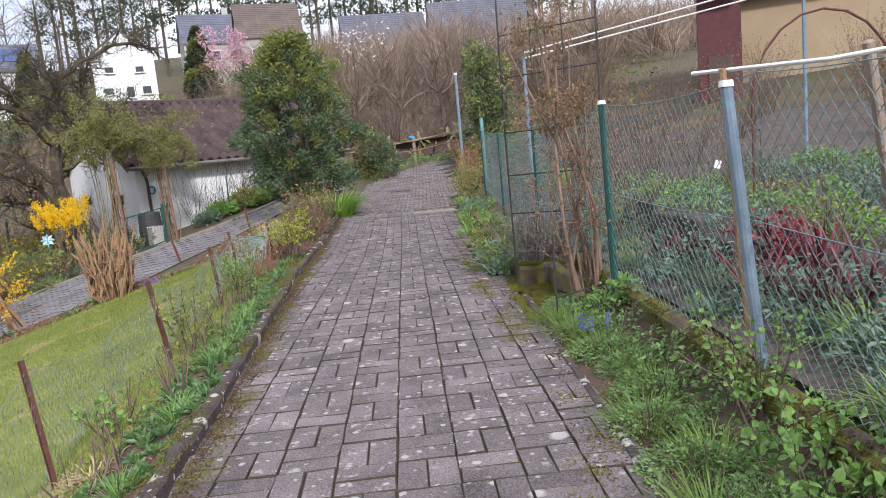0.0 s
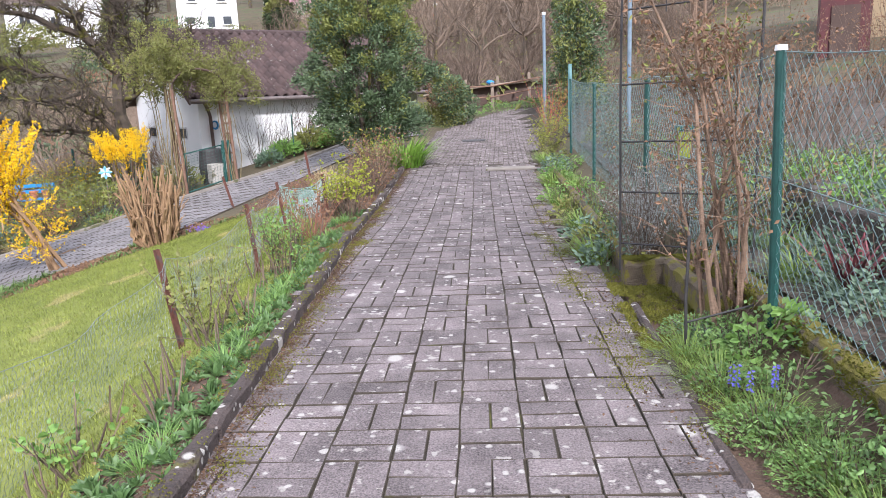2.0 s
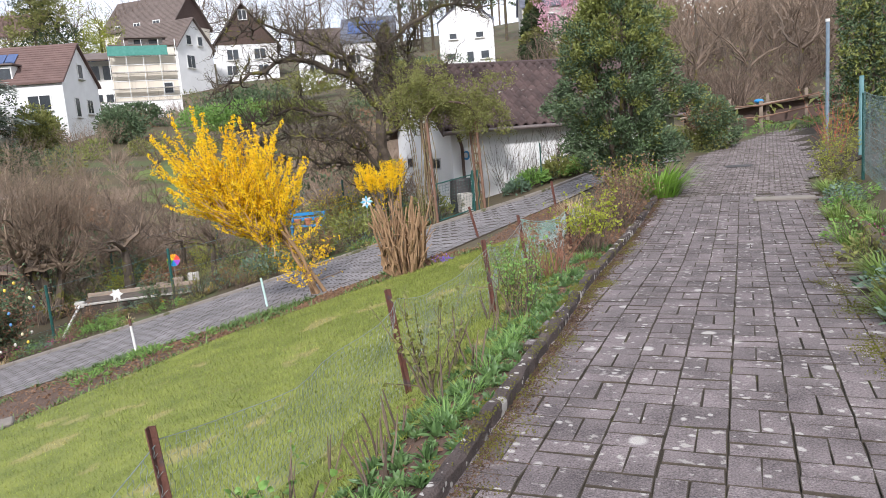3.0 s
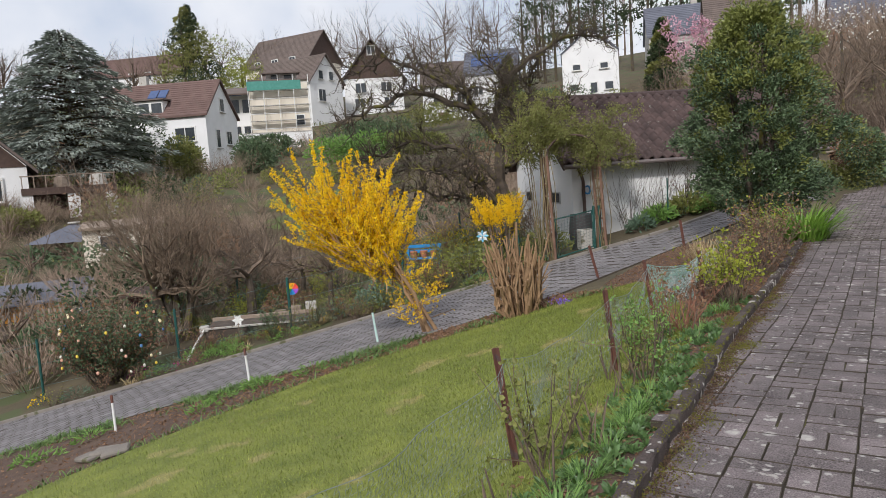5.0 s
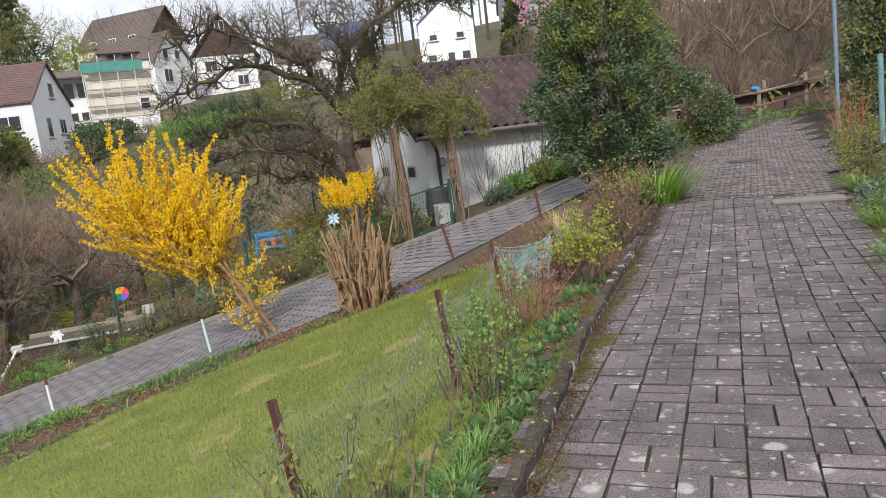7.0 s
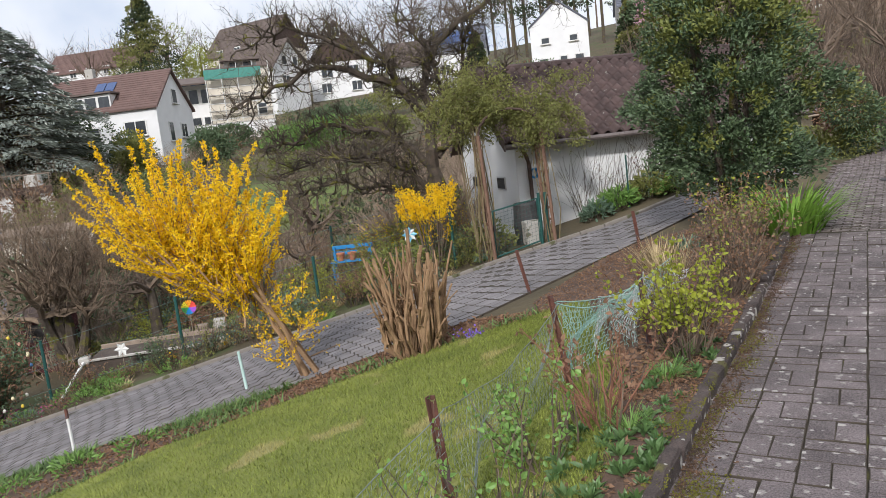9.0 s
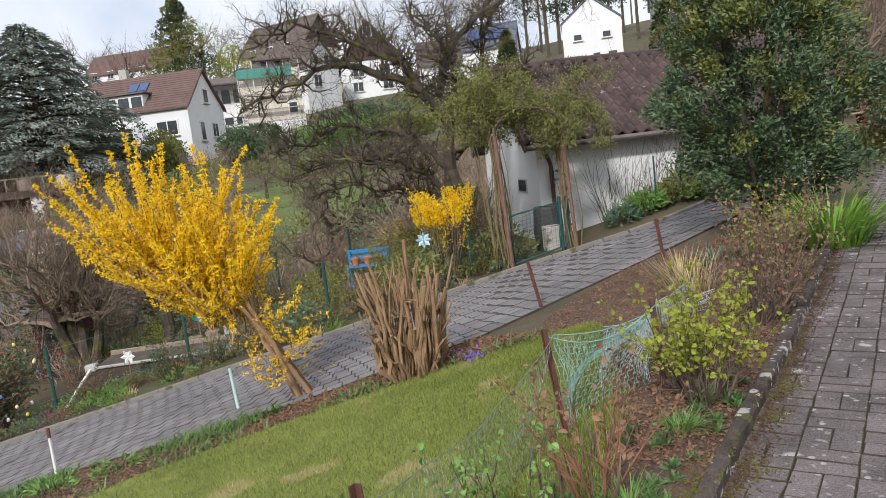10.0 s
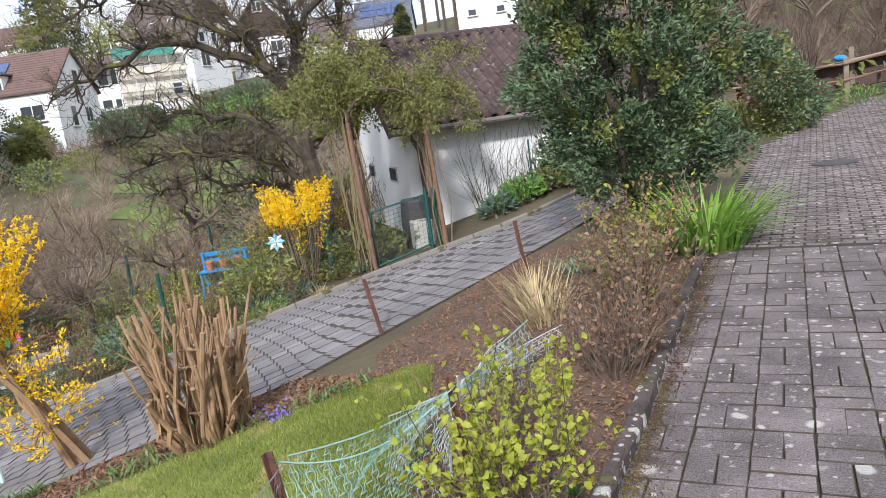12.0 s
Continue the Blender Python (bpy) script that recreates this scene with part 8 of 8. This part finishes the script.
wall = empty("garden_wall", Matrix.Translation((-78, 76.5, 7.0)) @ pose(0, 0, 0, 0, 0, 46), "low white rendered garden wall below the scaffolded house", "garden wall")
part("body", box(bmesh.new(), 0, 0, 0, 11.0, 0.4, 5.0), RENDERED, wall)
part("coping", box(bmesh.new(), 0, 0, 2.55, 11.2, 0.55, 0.12, None, 0.02), CONCRETE, wall)

# ---- pavers, laid last ----
def lichen(name, scale=6.5, rare=0.5, most=0.33):
    m = bpy.data.materials[name]
    n, l = m.node_tree.nodes, m.node_tree.links
    b = n["Principled BSDF"]
    old = b.inputs["Base Color"].links[0].from_socket
    geo = n.new("ShaderNodeNewGeometry")
    warp = n.new("ShaderNodeTexNoise")
    warp.inputs["Scale"].default_value = 14.0
    addv = n.new("ShaderNodeMixRGB")
    addv.blend_type, addv.inputs[0].default_value = "ADD", 0.035
    l.new(geo.outputs["Position"], addv.inputs[1])
    l.new(geo.outputs["Position"], warp.inputs["Vector"])
    l.new(warp.outputs["Color"], addv.inputs[2])
    vo = n.new("ShaderNodeTexVoronoi")
    vo.inputs["Scale"].default_value = scale
    l.new(addv.outputs[0], vo.inputs["Vector"])
    sep = n.new("ShaderNodeSeparateColor")
    l.new(vo.outputs["Color"], sep.inputs[0])
    size = n.new("ShaderNodeMapRange")
    size.inputs["From Min"].default_value, size.inputs["From Max"].default_value = rare, 1.0
    size.inputs["To Min"].default_value, size.inputs["To Max"].default_value = 0.0, most
    l.new(sep.outputs[0], size.inputs["Value"])
    less = n.new("ShaderNodeMath")
    less.operation = "SUBTRACT"
    l.new(size.outputs[0], less.inputs[0])
    l.new(vo.outputs["Distance"], less.inputs[1])
    soft = n.new("ShaderNodeMapRange")
    soft.inputs["From Min"].default_value, soft.inputs["From Max"].default_value = 0.0, 0.11
    soft.inputs["To Min"].default_value, soft.inputs["To Max"].default_value = 0.0, 0.75
    l.new(less.outputs[0], soft.inputs["Value"])
    mix = n.new("ShaderNodeMixRGB")
    mix.inputs[2].default_value = (0.58, 0.55, 0.51, 1)
    l.new(soft.outputs[0], mix.inputs[0])
    l.new(old, mix.inputs[1])
    l.new(mix.outputs[0], b.inputs["Base Color"])


lichen("concrete paver", 5.5, 0.55, 0.34)
lichen("concrete paver", 15.0, 0.52, 0.38)
lichen("weathered kerb", 9.0, 0.5, 0.5)
lichen("weathered kerb", 22.0, 0.5, 0.45)


DIRTYEDGE = mat("dirty paver edge", (0.026, 0.021, 0.016), (0.11, 0.088, 0.066), 9, 0.95, 0.5, 90, (0.07, 0.07, 0.018), 0.64, 2.2)


def paver_shape(w, d, h, c, wear=0.0):
    """A block with a broken upper edge; wear shifts its corners."""
    a, b = w / 2, d / 2
    j = [(rng.uniform(-wear, wear), rng.uniform(-wear, wear), rng.uniform(-wear, 0) * 0.5) for k in range(4)]
    corner = [(-a, -b), (a, -b), (a, b), (-a, b)]
    inner = [(-a + c, -b + c), (a - c, -b + c), (a - c, b - c), (-a + c, b - c)]
    vs = [(x, y, -h) for x, y in corner]
    vs += [(x + q[0], y + q[1], -c) for (x, y), q in zip(corner, j)]
    vs += [(x + q[0], y + q[1], q[2]) for (x, y), q in zip(inner, j)]
    fs = [(8, 9, 10, 11)]
    for i in range(4):
        k = (i + 1) % 4
        fs += [(i, k, k + 4, i + 4), (i + 4, k + 4, k + 8, i + 8)]
    return vs, fs


PATH_THING = bpy.data.objects["pavement"]
ROAD_THING = bpy.data.objects["road"]


def lay(spots, shape, material, parent, near, name, most=300):
    """The pieces of a near stretch one by one, the rest as one mesh."""
    kinds = shape if isinstance(shape, list) else [shape]
    meshes = []
    for one in kinds:
        me = bpy.data.meshes.new(name)
        me.from_pydata(one[0], [], one[1])
        me.materials.append(material)
        me.materials.append(DIRTYEDGE)
        me.polygons.foreach_set("material_index", [0] + [1] * (len(one[1]) - 1))
        meshes.append(me)
    vs, fs = [], []
    count = 0
    for m in spots:
        pick = rng.randrange(len(kinds))
        shape, me = kinds[pick], meshes[pick]
        if near(m.translation) and count < most:
            ob = new(name, me)
            ob.parent = parent
            ob.matrix_basis = m
            count += 1
        else:
            o = len(vs)
            vs += [tuple(m @ Vector(v)) for v in shape[0]]
            fs += [tuple(o + i for i in f) for f in shape[1]]
    rest = raw(name + "_field", vs, fs, material, parent)
    rest.data.materials.append(DIRTYEDGE)
    each = len(kinds[0][1])
    rest.data.polygons.foreach_set("material_index", [0 if i % each == 0 else 1 for i in range(len(fs))])
    rest["kind"] = "stuff"


C = 0.285
SK = -0.03
flat_spots, turned_spots = [], []
for i in range(-12, 34):
    for j in range(-30, 62):
        for k in range(2):
            u0, v0 = i * C, j * C
            if (i + j) % 2:
                u, v, turn = u0 + C / 2, v0 + C * (0.25 + 0.5 * k), 0
            else:
                u, v, turn = u0 + C * (0.25 + 0.5 * k), v0 + C / 2, 90
            y = v
            x = u - 2.7425 + SK * (y - 4)
            y = v - 0.0126 - SK * (x + 0.4)
            if not (kerb_x(min(y, 17.3)) - 0.07 < x < right_x(y) + 0.05) or y > 16.72 or y < -6:
                continue
            w = noise.noise(Vector((x * 0.9, y * 0.9, 0)))
            (turned_spots if turn else flat_spots).append(Matrix.Translation((x + rng.uniform(-0.003, 0.003), y + rng.uniform(-0.003, 0.003), path_z(y) + 0.016 + 0.005 * w + rng.uniform(-0.003, 0.003))) @ Matrix.Rotation(math.atan(path_z(y + 0.1) - path_z(y - 0.1)) / 0.2, 4, "X") @ pose(0, 0, 0, rng.uniform(-0.9, 0.9), rng.uniform(-0.9, 0.9), turn + 1.7 + rng.uniform(-1.0, 1.0)))
lay(flat_spots, [paver_shape(0.278, 0.1355, 0.05, 0.0035, 0.005) for k in range(6)], PAVER, PATH_THING, lambda p: 3.4 < p.y < 8.0, "paver", 150)
lay(turned_spots, [paver_shape(0.277, 0.1355, 0.05, 0.0035, 0.005) for k in range(6)], PAVER, PATH_THING, lambda p: 3.4 < p.y < 8.0, "paver", 150)
far_spots = []
for j in range(0, 130):
    for i in range(-6, 34):
        y = 16.93 + j * 0.105
        x = -3.4 + i * 0.21 + (0.105 if j % 2 else 0)
        lo = kerb_x(min(y, 18)) + max(0, y - 25) * 0.4 + 0.05
        hi = right_x(y) + max(0, y - 19) * 0.9 - 0.05
        if lo < x < hi and y < 30.5:
            far_spots.append(Matrix.Translation((x, y, path_z(y) + 0.008 + rng.uniform(-0.003, 0.004))) @ pose(0, 0, 0, math.degrees(math.atan(path_z(y + 0.5) - path_z(y - 0.5))), 0, rng.uniform(-1, 1)))
lay(far_spots, paver_shape(0.196, 0.09, 0.04, 0.005), PAVER, PATH_THING, lambda p: False, "far_paver")

lane_spots = []
t = 0.2
while t < 5.95:
    a, b = Vector((*road_near(t), 0)), Vector((*road_far(t), 0))
    a2 = Vector((*road_at(t + 0.02, 0.5), 0)) - Vector((*road_at(t, 0.5), 0))
    step = 0.232 / (a2.length / 0.02)
    width = (b - a).length
    ac, al = (b - a).normalized(), a2.normalized()
    n = int(width * abs(ac.x * al.y - ac.y * al.x) / 0.25)
    ac = ac - al * ac.dot(al)
    ac.normalize()
    for i in range(n):
        tt, v = t + (step / 2 if i % 2 else 0), (i + 0.5) / n
        x, y = road_at(tt, v)
        al = Vector((*road_at(tt + step, v), 0)) - Vector((x, y, 0))
        long = al.length
        al.normalize()
        ac = (b - a).normalized()
        ac = ac - al * ac.dot(al)
        wide = ac.length * width / n
        ac.normalize()
        X = Vector((ac.x, ac.y, (ground_z(x + ac.x * 0.1, y + ac.y * 0.1) - ground_z(x, y)) / 0.1)).normalized()
        Y = Vector((al.x, al.y, (ground_z(x + al.x * 0.1, y + al.y * 0.1) - ground_z(x, y)) / 0.1)).normalized()
        Z = X.cross(Y).normalized()
        if Z.z < 0:
            X, Z = -X, -Z
        X = Y.cross(Z)
        lane_spots.append(Matrix.Translation((x, y, ground_z(x, y) + 0.03 + rng.uniform(-0.003, 0.004))) @ Matrix((X, Y, Z)).transposed().to_4x4() @ Matrix.Diagonal((wide / 0.25, long / 0.232, 1, 1)))
    t += step
lay(lane_spots, paver_shape(0.24, 0.223, 0.04, 0.0045), ROAD, ROAD_THING, lambda p: -8.6 < p.x < -6.2, "paver")
